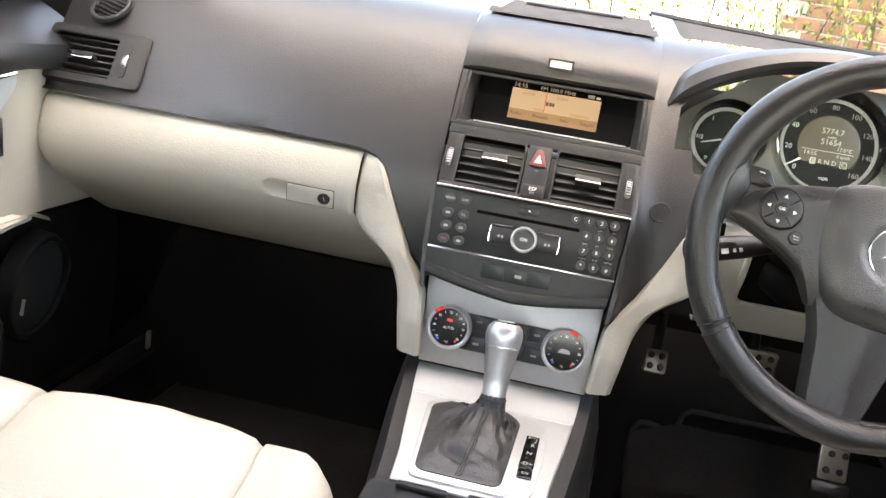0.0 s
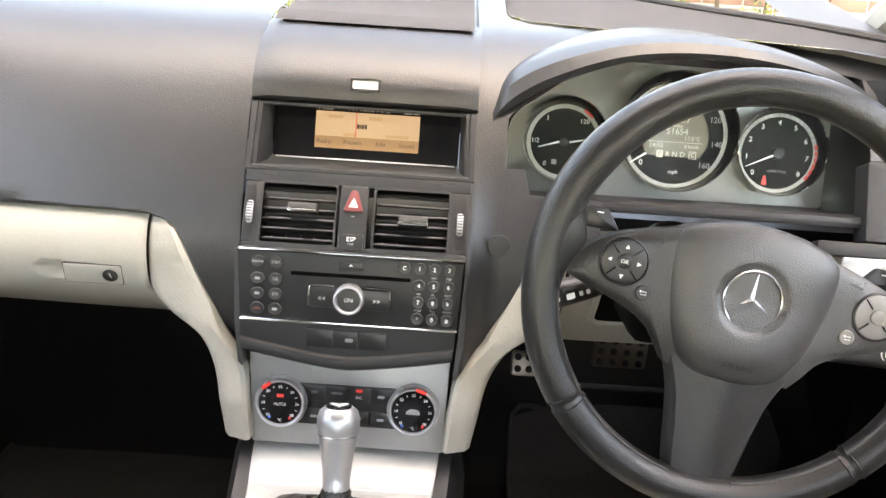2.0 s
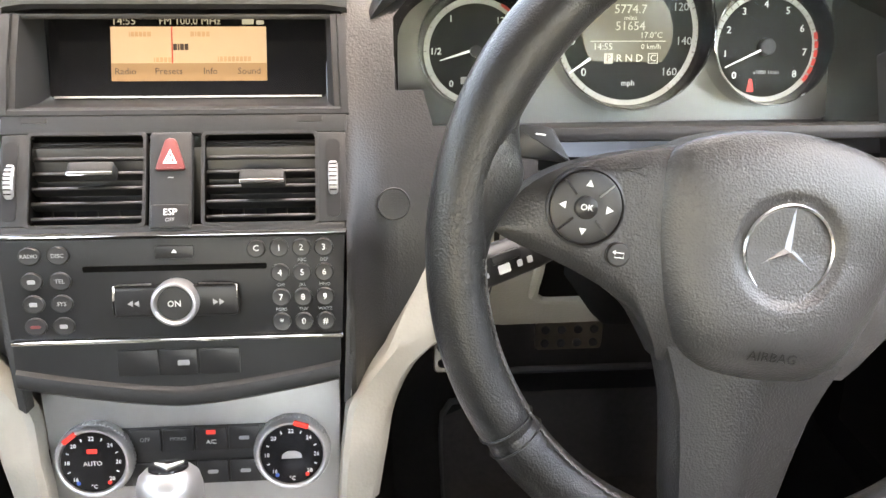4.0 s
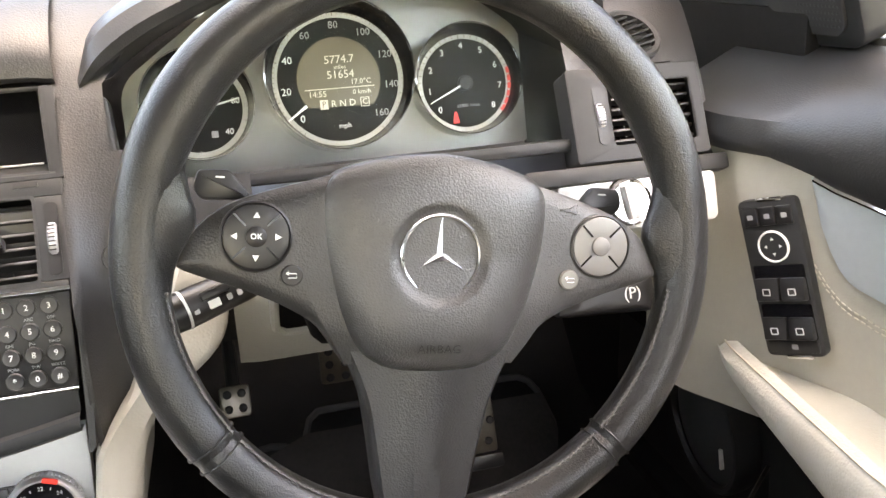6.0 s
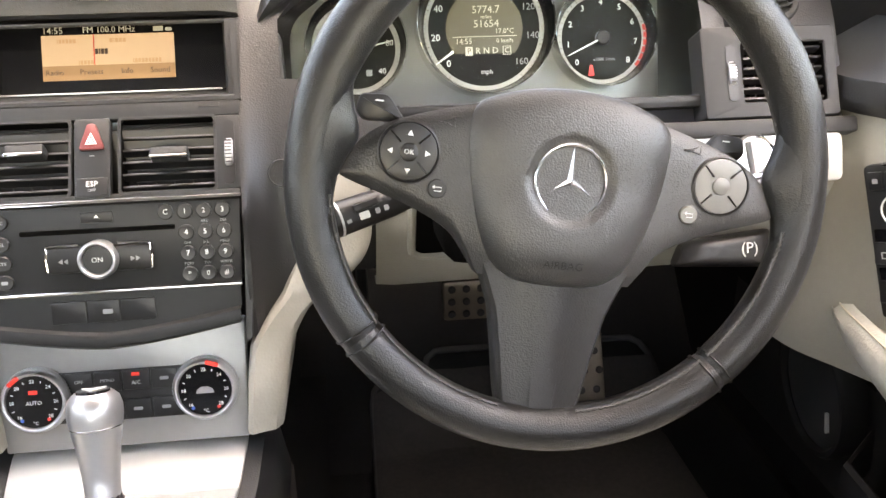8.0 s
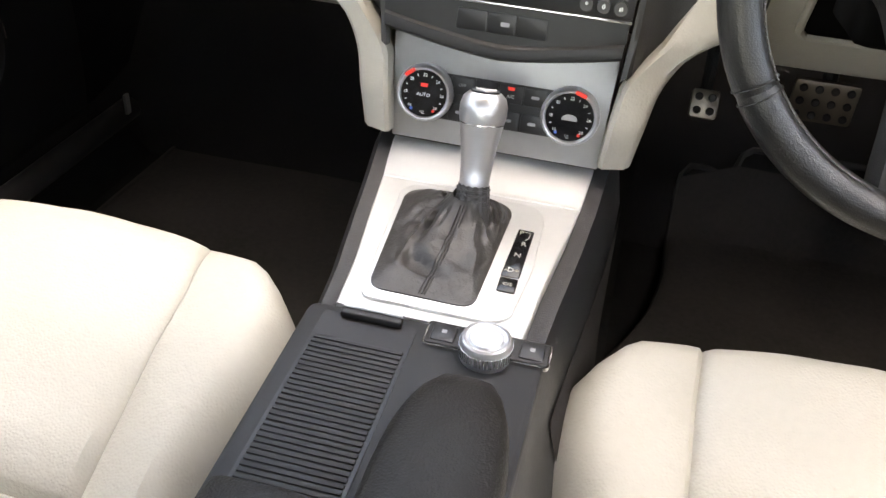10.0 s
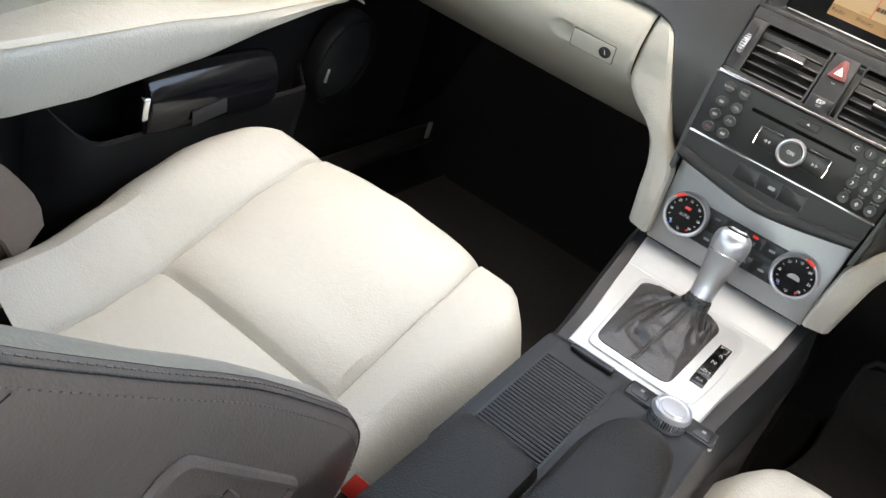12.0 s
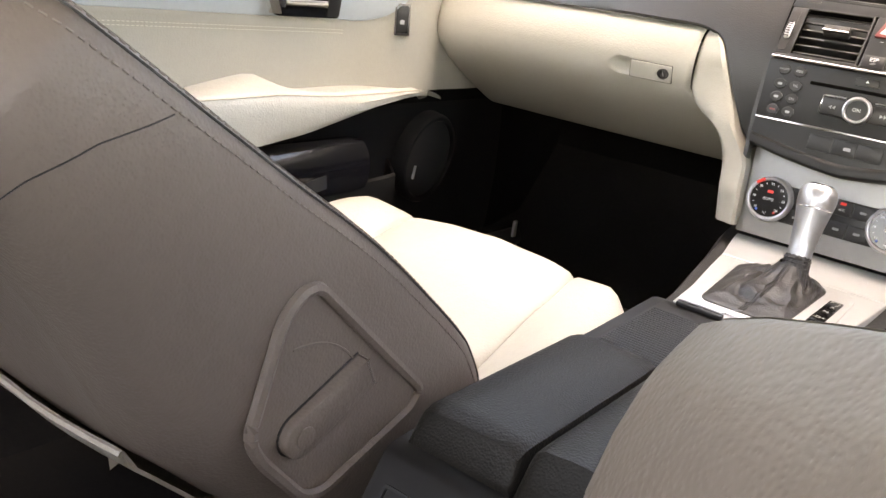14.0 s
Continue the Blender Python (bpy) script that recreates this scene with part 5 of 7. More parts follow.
for s in (-1, 1):
    o = [(s * a, b) for a, b in rounded([(0.116, 0.030), (0.150, 0.029), (0.156, 0.036), (0.153, 0.049), (0.132, 0.050)], 0.004)]
    pd = part("shift_paddle", plate("shift_paddle", o, -0.048, -0.040, 0.002, WM), BLACK, wheel, "black shift paddle behind the rim")
    part("paddle_mark", plate("paddle_mark", rect(0.006, 0.0011, s * 0.1385, 0.0445), -0.0400, -0.0394, m=WM), WHITE, pd)
part("column", lathe("column", [(0.045, -0.26), (0.045, -0.06), (0.038, -0.03), (0.03, -0.012)], 28, WM), BLACK, wheel, "black steering column")
column = thing("column_shroud", "black plastic shroud below the steering column", "shroud")
part("upper_shell", box("upper_shell", 0.13, 0.17, 0.050, 0.018, axes((0.352, 0.010, 0.580), (1, 0, 0), (0, 0.98, -0.10)), 3), DEEP_BLACK, column)
part("lower_shell", box("lower_shell", 0.126, 0.150, 0.045, 0.018, axes((0.352, 0.012, 0.536), (1, 0, 0), (0, 0.98, -0.10)), 3), DEEP_BLACK, column)
# near-black sheet laid on the knee panel for the dark hollow round the column
o = rounded([(0.2690, 0.600), (0.2690, 0.4840), (0.4550, 0.4840), (0.4550, 0.600)], [0, 0.014, 0.014, 0], 6)
knee_y = lambda x, z: float(np.interp(z, [b for _, b in reversed(KNEE)], [a for a, _ in reversed(KNEE)])) + 0.018 * (x / 0.74) ** 2
rows = [[(x, knee_y(x, z) - 0.0035, z) for x in np.linspace(0.270, 0.454, 10)] for z in np.linspace(0.486, 0.586, 14)]
part("recess_panel", skin("recess_panel", rows), DEEP_BLACK, column, "near-black sheet standing for the recess round the column")
rim_ = [(x, knee_y(x, min(z, 0.584)) - 0.004, z) for x, z in spread(o, 60) if z < 0.585]
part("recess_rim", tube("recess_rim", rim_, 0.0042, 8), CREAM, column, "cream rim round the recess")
# wiper stalk
stalk = thing("wiper_stalk", "black multifunction stalk with white marks", "stalk")
a, b = Vector((0.176, -0.078, 0.566)), Vector((0.312, -0.020, 0.590))
d = b - a
SM = axes(a.lerp(b, 0.3), tuple(d), (0, 0.35, 0.93))
part("arm", skin("arm", [[SM @ Vector((x, r * math.cos(t), r * 0.8 * math.sin(t))) for t in np.linspace(0, 2 * math.pi, 20, endpoint=False)] for x, r in ((-0.040, 0.004), (-0.0385, 0.0135), (-0.015, 0.0145), (0.03, 0.0135), (0.07, 0.010), (0.10, 0.009))], True, True), BLACK, stalk, "tapered black arm")
part("chrome_band", skin("chrome_band", [[SM @ Vector((x, r * math.cos(t), r * 0.8 * math.sin(t))) for t in np.linspace(0, 2 * math.pi, 20, endpoint=False)] for x, r in ((-0.0185, 0.0142), (-0.0185, 0.0150), (-0.0165, 0.0150), (-0.0165, 0.0142))], True), SILVER, stalk)
part("rocker", box("rocker", 0.022, 0.006, 0.006, 0.0015, at(SM, 0.005, 0.004, 0.0105)), BLACK, stalk)
for x in (-0.012, 0.014, 0.022):
    part("print_mark", plate("print_mark", rounded(rect(0.004, 0.0045, x, -0.0035), 0.001), 0.0108, 0.0112, m=SM), DIM, stalk)
part("print_mark", plate("print_mark", rounded(rect(0.009, 0.006, 0.002, -0.0035), 0.001), 0.0109, 0.0113, m=SM), WHITE, stalk)
# light switch and parking brake handle
LM = axes((0.594, 0.022, 0.576), (1, -0.05, 0), (0, 0.3, 0.95))
ls = thing("light_switch", "round chrome light switch on a silver plate", "switch")
part("back_plate", plate("back_plate", rounded(rect(0.155, 0.046, 0.01, 0.003), 0.008), -0.02, 0.0, 0.002, at(LM, 0, 0, 0.006)), SILVER, ls, "pale silver plate")
part("knob_ring", lathe("knob_ring", [(0.0215, 0.0), (0.0215, 0.014), (0.0195, 0.018), (0.0175, 0.016), (0.0, 0.015)], 40, at(LM, -0.005, 0.004, 0.004)), CHROME, ls, "chrome knob")
part("knob_bar", box("knob_bar", 0.010, 0.032, 0.010, 0.003, at(LM, -0.005, 0.004, 0.022, 10)), ALU, ls)
part("fog_button", plate("fog_button", rounded(rect(0.020, 0.030, 0.062, 0.004), 0.004), 0.006, 0.009, 0.001, LM), CLUSTER, ls)
pb = thing("parking_brake_handle", "black parking brake release handle", "handle")
PB = axes((0.600, 0.060, 0.474), (1, -0.05, 0), (0, 0.35, 0.94))
part("handle", dome("handle", rounded([(-0.062, -0.016), (0.04, -0.020), (0.04, 0.020), (-0.050, 0.010)], 0.008), 0.0, 0.012, 5, at(PB, 0, 0, 0.01)), BLACK, pb)
words("(P)", 0.016, at(PB, 0.012, 0.0, 0.0225), WHITE, pb, "symbol")

# ---- centre console ----
console = thing("center_console", "black plastic centre console with silver trim plate", "console")
CON = [  # y, half width of the top, top height, half width at the floor
    (0.030, 0.128, 0.345, 0.150), (-0.010, 0.126, 0.340, 0.150), (-0.060, 0.122, 0.322, 0.150), (-0.120, 0.116, 0.312, 0.150), (-0.200, 0.106, 0.302, 0.150), (-0.275, 0.099, 0.300, 0.150), (-0.50, 0.097, 0.298, 0.150), (-0.71, 0.096, 0.29, 0.15)]
rows = []
for y, w, z, f in CON:
    rows.append([(CX + a, y, b) for a, b in ((-f, -0.01), (-f * 0.95, 0.12), (-w - 0.012, z - 0.06), (-w - 0.003, z - 0.012), (-w + 0.004, z), (0, z), (w - 0.004, z), (w + 0.003, z - 0.012), (w + 0.012, z - 0.06), (f * 0.95, 0.12), (f, -0.01))])
part("body", skin("body", rows, caps=True), DASH, console, "dark side walls")
part("side_carpet", skin("side_carpet", [[(CX + a, y, b) for a, b in ((w + 0.0145, z - 0.064), (0.1460, 0.120), (0.1540, 0.002))] for y, w, z, f in CON[:6]]), MAT, console, "black carpeted side of the console")
# silver plate with its sloping front
rows = []
for y, w, z in ((-0.010, 0.1068, 0.3415), (-0.016, 0.1066, 0.3405), (-0.040, 0.1045, 0.3330), (-0.0600, 0.1025, 0.3255), (-0.0660, 0.1015, 0.3245), (-0.0665, 0.1015, 0.3235), (-0.0705, 0.1010, 0.3235), (-0.0710, 0.1010, 0.3245), (-0.12, 0.0955, 0.3210), (-0.20, 0.0850, 0.3155), (-0.266, 0.0800, 0.3120)):
    rows.append([(CX + a, y, b) for a, b in ((-w, z - 0.012), (-w, z - 0.001), (-w + 0.0012, z), (0, z), (w - 0.0012, z), (w, z - 0.001), (w, z - 0.012))])
part("trim_plate", skin("trim_plate", rows, caps=True), SILVER, console, "satin silver plate round the selector")
PM = axes((CX, -0.155, 0.3192), (1, 0, 0), (0, 1, 0.055))
ro = rounded([(-0.0640, -0.1000), (0.0500, -0.1000), (0.0660, -0.0900), (0.0725, -0.0200), (0.0715, 0.0600), (0.0600, 0.0790), (-0.0660, 0.0800), (-0.0760, 0.0680)], 0.012)
part("gate_frame", plate("gate_frame", ro, -0.002, 0.0022, 0.0018, PM), SILVER, console, "raised silver surround")
gate = part("gate_display", plate("gate_display", rounded([(0.0465, -0.0385), (0.0635, -0.0380), (0.0650, 0.0345), (0.0498, 0.0350)], 0.002), 0.0018, 0.0034, 0.0006, PM), PIANO, console, "black gear position strip")
for ch, yy, xx in (("P", 0.0290, 0.0535), ("R", 0.0120, 0.0585), ("N", -0.0060, 0.0560), ("-D+", -0.0290, 0.0550)):
    words(ch, 0.0085, at(PM, xx, yy, 0.0036), GLOW, gate, "gear_letter")
part("gate_line", tube("gate_line", [PM @ Vector(p) for p in ((0.0565, 0.0310, 0.0036), (0.0620, 0.0305, 0.0036), (0.0615, 0.0220, 0.0036), (0.0590, 0.0185, 0.0036))], 0.0004, 5), GLOW, gate)
part("mode_button", plate("mode_button", rounded(rect(0.0165, 0.0190, 0.0550, -0.0500), 0.002), 0.0018, 0.0040, 0.001, PM), PIANO, console, "gloss black mode button")
words("C/S", 0.0058, at(PM, 0.0550, -0.0500, 0.0042), GLOW, console, "button_text")

# selector: boot, shaft and knob
lever = thing("gear_selector", "silver gear knob above a black leather boot", "gear lever")
base_o = rounded([(-0.0600, -0.0880), (0.0330, -0.0890), (0.0395, 0.0580), (0.0310, 0.0700), (-0.0600, 0.0700), (-0.0690, 0.0580)], 0.014, 6)
topc = Vector((0.0, 0.0315, 0.0350))


def boot_point(a, b, t):
    """A point of the leather: base outline point (a, b), t from the frame to the collar."""
    ang = math.atan2(b - 0.020, a + 0.006)
    tx, ty = topc.x + 0.0150 * math.cos(ang), topc.y + 0.0150 * math.sin(ang)
    s = t ** 0.92
    h = 0.004 + (topc.z - 0.004) * (0.24 * (1 - (1 - t) ** 3.0) + 0.20 * t + 0.56 * t ** 5)
    swell = math.sin(math.pi * min(1.0, t * 1.05)) ** 1.3
    u, v = math.cos(ang), math.sin(ang)
    drape = 1 - 2 * abs(noise.noise((1.5 * u + 1.6 * t, 1.5 * v - 2.0 * t, 4.2)))
    crease = 1 - abs(2.2 * noise.noise((2.2 * u + 3.4 * t, 2.2 * v + 2.2 * t, 9.1)))
    fold = swell * (0.0072 * (drape - 0.62) + 0.0040 * (crease - 0.55) ** 3 * 2.0)
    return Vector((a + (tx - a) * s, b + (ty - b) * s, max(0.0045, h + fold)))


base_fine = spread(base_o, 132)
rows = [[PM @ Vector((a, b, -0.001)) for a, b in base_fine], [PM @ Vector((a, b, 0.0035)) for a, b in base_fine]]
for k in range(1, 37):
    rows.append([PM @ boot_point(a, b, k / 36) for a, b in base_fine])
part("boot", skin("boot", rows, True), BOOT, lever, "creased black leather boot")
seam = [boot_point(-0.0130, -0.0884, t) for t in np.linspace(0.02, 0.97, 26)]
for dx in (-0.0028, 0.0, 0.0028):
    part("boot_seam", tube("boot_seam", [PM @ (p + Vector((dx, 0, 0.0003 if dx else 0.0006))) for p in seam], 0.0006 if dx else 0.0009, 5), RUBBER if dx else BOOT, lever)
a, b = Vector((CX + 0.003, -0.1235, 0.352)), Vector((CX + 0.001, -0.0960, 0.4445))
d = (b - a).normalized()
GM = Matrix.LocRotScale(a, d.to_track_quat("Z", "Y"), None)
rows = []
for r, h in ((0.0215, -0.026), (0.0185, -0.016), (0.0162, -0.006), (0.0152, 0.002), (0.0146, 0.008), (0.0140, 0.0125), (0.0118, 0.014)):
    rows.append([GM @ Vector(((r + 0.0006 * math.cos(14 * q)) * math.cos(q), (r + 0.0006 * math.cos(14 * q)) * math.sin(q), h)) for q in np.linspace(0, 2 * math.pi, 84, endpoint=False)])
part("collar", skin("collar", rows, True), BOOT, lever, "gathered leather collar")
for h in (-0.0060, -0.0010, 0.0040, 0.0085):
    part("collar_fold", tube("collar_fold", [GM @ Vector(((0.0152 - 0.0001 * h) * math.cos(q), 0.0152 * math.sin(q), h + 0.0006 * math.sin(3 * q))) for q in np.linspace(0, 2 * math.pi, 30, endpoint=False)], 0.0011, 5, True), BOOT, lever)
part("knob", lathe("knob", [(0.0, 0.012), (0.0138, 0.012), (0.0142, 0.018), (0.0140, 0.0185), (0.0150, 0.032), (0.0172, 0.052), (0.0200, 0.068), (0.0204, 0.0700), (0.0218, 0.078), (0.0218, 0.086), (0.0198, 0.093), (0.0150, 0.0975), (0.0, 0.0985)], 40, GM), ALU, lever, "satin aluminium knob")
part("knob_joint", lathe("knob_joint", [(0.0203, 0.0693), (0.0208, 0.0697), (0.0208, 0.0703), (0.0203, 0.0707)], 40, GM, cap=False), CHROME, lever)
cap = part("knob_cap", lathe("knob_cap", [(0.0135, 0.0965), (0.0130, 0.0992), (0.0, 0.0998)], 32, GM), PIANO, lever, "gloss black cap")
part("cap_mark", plate("cap_mark", [(-0.0095, -0.0045), (0.0, 0.0010), (0.0095, -0.0045), (0.0, 0.0085)], 0.0994, 0.1006, m=GM), WHITE, cap)

# rear of the console
tray = thing("console_tray", "black console tray with closed ribbed shutter", "tray")
TM = axes((CX, -0.375, 0.3125), (1, 0, 0), (0, 1, 0.02))
part("rim", plate("rim", rounded([(-0.098, -0.14), (0.098, -0.14), (0.102, 0.108), (-0.100, 0.103)], 0.012), -0.02, 0.0, 0.004, TM), FASCIA, tray, "dark grey tray rim")
part("shutter_bed", plate("shutter_bed", rounded(rect(0.080, 0.220, -0.0440, -0.016), 0.006), 0.0, 0.0008, m=TM), BLACK, tray)
rib = box("shutter_rib", 0.074, 0.0042, 0.003, 0.0012)
for k in range(36):
    part("shutter_rib", rib, FASCIA, tray, m=at(TM, -0.0440, 0.060 - 0.0054 * k, 0.0008))
part("shutter_handle", box("shutter_handle", 0.052, 0.008, 0.006, 0.002, at(TM, -0.043, 0.0920, 0.004), 3), BLACK, tray, "black shutter grip with bright edge")
part("handle_edge", tube("handle_edge", [TM @ Vector((x, 0.0960 + 0.0015 * math.cos((x + 0.043) * 50), 0.0074)) for x in np.linspace(-0.068, -0.018, 9)], 0.0021, 8), SILVER, tray, "bright edge")
ctl = thing("rotary_controller", "silver rotary controller knob between black buttons", "controller")
KM = at(TM, 0.0545, 0.092, 0.0)
part("button_plate", plate("button_plate", rounded(rect(0.100, 0.026, 0.0, -0.002), 0.004), -0.001, 0.005, 0.0015, KM), FASCIA, ctl, "dark grey button bar")
part("bar_trim", frame_ring("bar_trim", rounded(rect(0.1022, 0.0282, 0.0, -0.002), 0.004), rounded(rect(0.1000, 0.0260, 0.0, -0.002), 0.004), 0.0, 0.0036, KM), CHROME, ctl)
for x in (-0.036, 0.036):
    key = part("key", plate("key", rounded(rect(0.020, 0.020, x, -0.002), 0.003), 0.004, 0.0062, 0.0012, KM), BLACK, ctl, "black key")
    part("key_mark", plate("key_mark", rect(0.004, 0.004, x, -0.001), 0.0060, 0.0065, m=KM), DIM, key)
part("knob", lathe("knob", [(0.0205, 0.0), (0.0210, 0.004), (0.0210, 0.015), (0.0196, 0.0185), (0.0178, 0.0195), (0.0168, 0.0180), (0.0150, 0.0175), (0.0, 0.0180)], 48, at(KM, 0.0, -0.012)), ALU, ctl, "knurled silver knob")
part("knob_cap", lathe("knob_cap", [(0.0145, 0.0176), (0.0130, 0.0192), (0.0, 0.0196)], 36, at(KM, 0.0, -0.012)), ALU, ctl)
rb = box("rib", 0.0012, 0.0014, 0.009, 0.0003)
for k in range(48):
    a = 2 * math.pi * k / 48
    part("rib", rb, CHROME, ctl, m=at(KM, 0.0, -0.012) @ Matrix.Translation((0.0212 * math.cos(a), 0.0212 * math.sin(a), 0.0092)) @ Matrix.Rotation(a, 4, "Z"))


def cushion_lid(name, x0, x1, y0, y1, z, h, nose=0.0):
    """A soft lid between two lengths, its front end rounded off."""
    rows = []
    w, cx = (x1 - x0) / 2, (x0 + x1) / 2
    for t in np.linspace(0, 1, 26):
        y = y0 + (y1 - y0) * t
        e = min(1.0, (y1 - y) / max(nose, 0.016))
        s = math.sqrt(max(0.02, 1 - (1 - e) ** 2))
        e2 = min(1.0, (y - y0) / 0.02)
        s2 = math.sqrt(max(0.05, 1 - (1 - e2) ** 2))
        ww = w * (s if nose > 0.05 else 1)
        top = z + h * min(s ** (0.5 if nose > 0.05 else 1), s2)
        row = []
        for a, b in ((-1, -0.02), (-1, 0.45), (-0.97, 0.75), (-0.90, 0.92), (-0.75, 1.0), (-0.3, 1.04), (0.3, 1.04), (0.75, 1.0), (0.90, 0.92), (0.97, 0.75), (1, 0.45), (1, -0.02)):
            row.append((cx + ww * a, y, z - 0.02 + (top - z + 0.02) * max(b, 0)))
        rows.append(row)
    return skin(name, rows, caps=True)


arm = thing("armrest_lid", "black grained leather lid of the console box", "armrest", "console armrests")
part("pad", cushion_lid("pad", CX - 0.0925, CX + 0.0005, -0.706, -0.466, 0.300, 0.030), ARM, arm)
part("lid_base", box("lid_base", 0.090, 0.224, 0.010, 0.003, Matrix.Translation((CX - 0.046, -0.592, 0.3005))), FASCIA, arm, "grey plastic underside of the lid")
arm = thing("armrest_lid", "black grained leather armrest with rounded nose", "armrest", "console armrests")
part("pad", cushion_lid("pad", CX + 0.0035, CX + 0.0965, -0.712, -0.325, 0.300, 0.040, 0.11), ARM, arm)
rows = [[(CX + a * w, y, z) for a, w in ((-1, 0.105), (-1, 0.100), (-0.97, 0.100), (0, 0.100), (0.97, 0.100), (1, 0.100), (1, 0.105))] for y, z in ((-0.69, 0.300), (-0.715, 0.298), (-0.722, 0.293), (-0.80, 0.170), (-0.81, 0.150), (-0.81, 0.0))]
part("lid_base", box("lid_base", 0.088, 0.30, 0.010, 0.003, Matrix.Translation((CX + 0.050, -0.558, 0.3005))), FASCIA, arm, "grey plastic underside of the armrest")
part("rear_face", skin("rear_face", [[(x, y, z - (0.02 if abs(x - CX) > 0.101 else 0)) for x, y, z in r] for r in rows], thick=0.004), BLACK, console, "black sloping rear end of the console")
air_vent(axes((CX - 0.047, -0.7475, 0.2555), (1, 0, 0), (0, 0.535, 0.845)), 0.075, 0.050, 5, "black air vent at the rear of the console")
air_vent(axes((CX + 0.047, -0.7475, 0.2555), (1, 0, 0), (0, 0.535, 0.845)), 0.075, 0.050, 5, "black air vent at the rear of the console")

# ---- seats ----
def seat_cushion(parent, inner):
    """The seat squab in local metres: x across, y ahead from the front crest, z up from the crest's height."""
    us = sorted(set([round(float(u), 4) for u in np.linspace(-1, 1, 37)] + [-0.606, -0.592, 0.592, 0.606, -0.62, 0.62, -0.60, 0.60, -0.995, 0.995, -0.98, 0.98]))
    vs = sorted(set([round(float(v), 4) for v in np.linspace(0, 1, 35)] + [0.585, 0.592, 0.600, 0.608, 0.615, 0.005, 0.015, 0.03]))

    def top(u, v):
        au = abs(u)
        base = float(np.interp(v, [0, 0.10, 0.30, 0.60, 0.8, 1.0], [-0.006, 0.0, -0.030, -0.092, -0.118, -0.125]))
        bol = (0.050 if u * inner < 0 else 0.024) * max(0.0, min(1.0, (au - 0.60) / 0.24)) ** 1.1 * min(1.0, 0.25 + 1.1 * v)
        crown = 0.010 * (1 - (au / 0.6) ** 2) if au < 0.6 else 0.0
        crown *= 1 if v < 0.6 else 0.5
        puff = 0.007 * math.exp(-((v - 0.52) / 0.05) ** 2) * (1 if au < 0.56 else 0)
        dent = -0.0075 * math.exp(-((au - 0.60) / 0.012) ** 2) * (1 if v > 0.04 else 0.5)
        cross = -0.010 * math.exp(-((v - 0.60) / 0.010) ** 2) * (1 if au < 0.60 else 0)
        wr = 0.0022 * noise.noise((u * 5, v * 9, 3.0)) + (0.0025 * noise.noise((u * 14, v * 10, 7.0)) if v > 0.62 and au < 0.6 else 0)
        edge = -0.055 * (max(0.0, au - 0.80) / 0.20) ** 2.6
        nose = -0.045 * (max(0.0, 0.07 - v) / 0.07) ** 2.2
        return base + bol + crown + puff + dent + cross + wr + edge + nose

    def place(u, v):
        out = u * inner < 0
        half = 0.245 - 0.010 * v
        if out:
            half += (0.032 + 0.020 * math.sin(math.pi * min(1.0, v / 0.75))) * max(0.0, (abs(u) - 0.6) / 0.4)
        else:
            half += 0.029 * max(0.0, (abs(u) - 0.6) / 0.4) * math.sin(math.pi * min(1.0, v / 0.6 + 0.15))
        half *= math.sqrt(max(0.0, 1 - (max(0.0, 0.25 - v) / 0.25) ** 2.4 * 0.30 * max(0.0, (abs(u) - 0.3) / 0.7)))
        bow = 0.027 * (1 - abs(u) ** 2.2) * math.exp(-v / 0.12)
        return (u * half, 0.004 + bow - 0.46 * v - 0.022 * (1 - v) * (max(0, abs(u) - 0.4) / 0.6) ** 2, top(u, v))

    def panel(name, u0, u1, v0, v1, mat, label=""):
        uu, vv = [u for u in us if u0 - 1e-6 <= u <= u1 + 1e-6], [v for v in vs if v0 - 1e-6 <= v <= v1 + 1e-6]
        part(name, skin(name, [[place(u, v) for u in uu] for v in vv]), mat, parent, label)

    panel("center_panel", -0.60, 0.60, 0.0, 0.60, LEATHER, "smooth cream leather seat centre")
    panel("rear_panel", -0.60, 0.60, 0.60, 1.0, LEATHER, "creased cream leather rear of the seat")
    panel("bolster", -1, -0.60, 0.0, 1.0, LEATHER, "raised cream side bolster")
    panel("bolster", 0.60, 1, 0.0, 1.0, LEATHER, "raised cream side bolster")
    loop = [place(-1, v) for v in reversed(vs)] + [place(u, 0) for u in us[1:-1]] + [place(1, v) for v in vs]
    drop = [[(x * k, y + dy * (1 if y > -0.05 else 0.2), z + dz) for x, y, z in loop] for k, dy, dz in ((1, 0, 0), (1.012, 0.004, -0.012), (1.012, 0.004, -0.040), (0.985, -0.01, -0.075), (0.95, -0.03, -0.10))]
    part("skirt", skin("skirt", drop), LEATHER, parent, "cream leather skirt")
    part("piping", tube("piping", [(x * 1.013, y + 0.003, z - 0.018) for x, y, z in loop], 0.0016, 5), STITCH, parent)
    part("base", box("base", 0.44, 0.44, 0.12, 0.02, Matrix.Translation((0, -0.24, -0.19))), BLACK, parent, "black plastic seat base")
    for s in (-1, 1):
        part("rail", box("rail", 0.03, 0.50, 0.05, 0.005, Matrix.Translation((s * 0.19, -0.22, -0.222))), BLACK, parent)


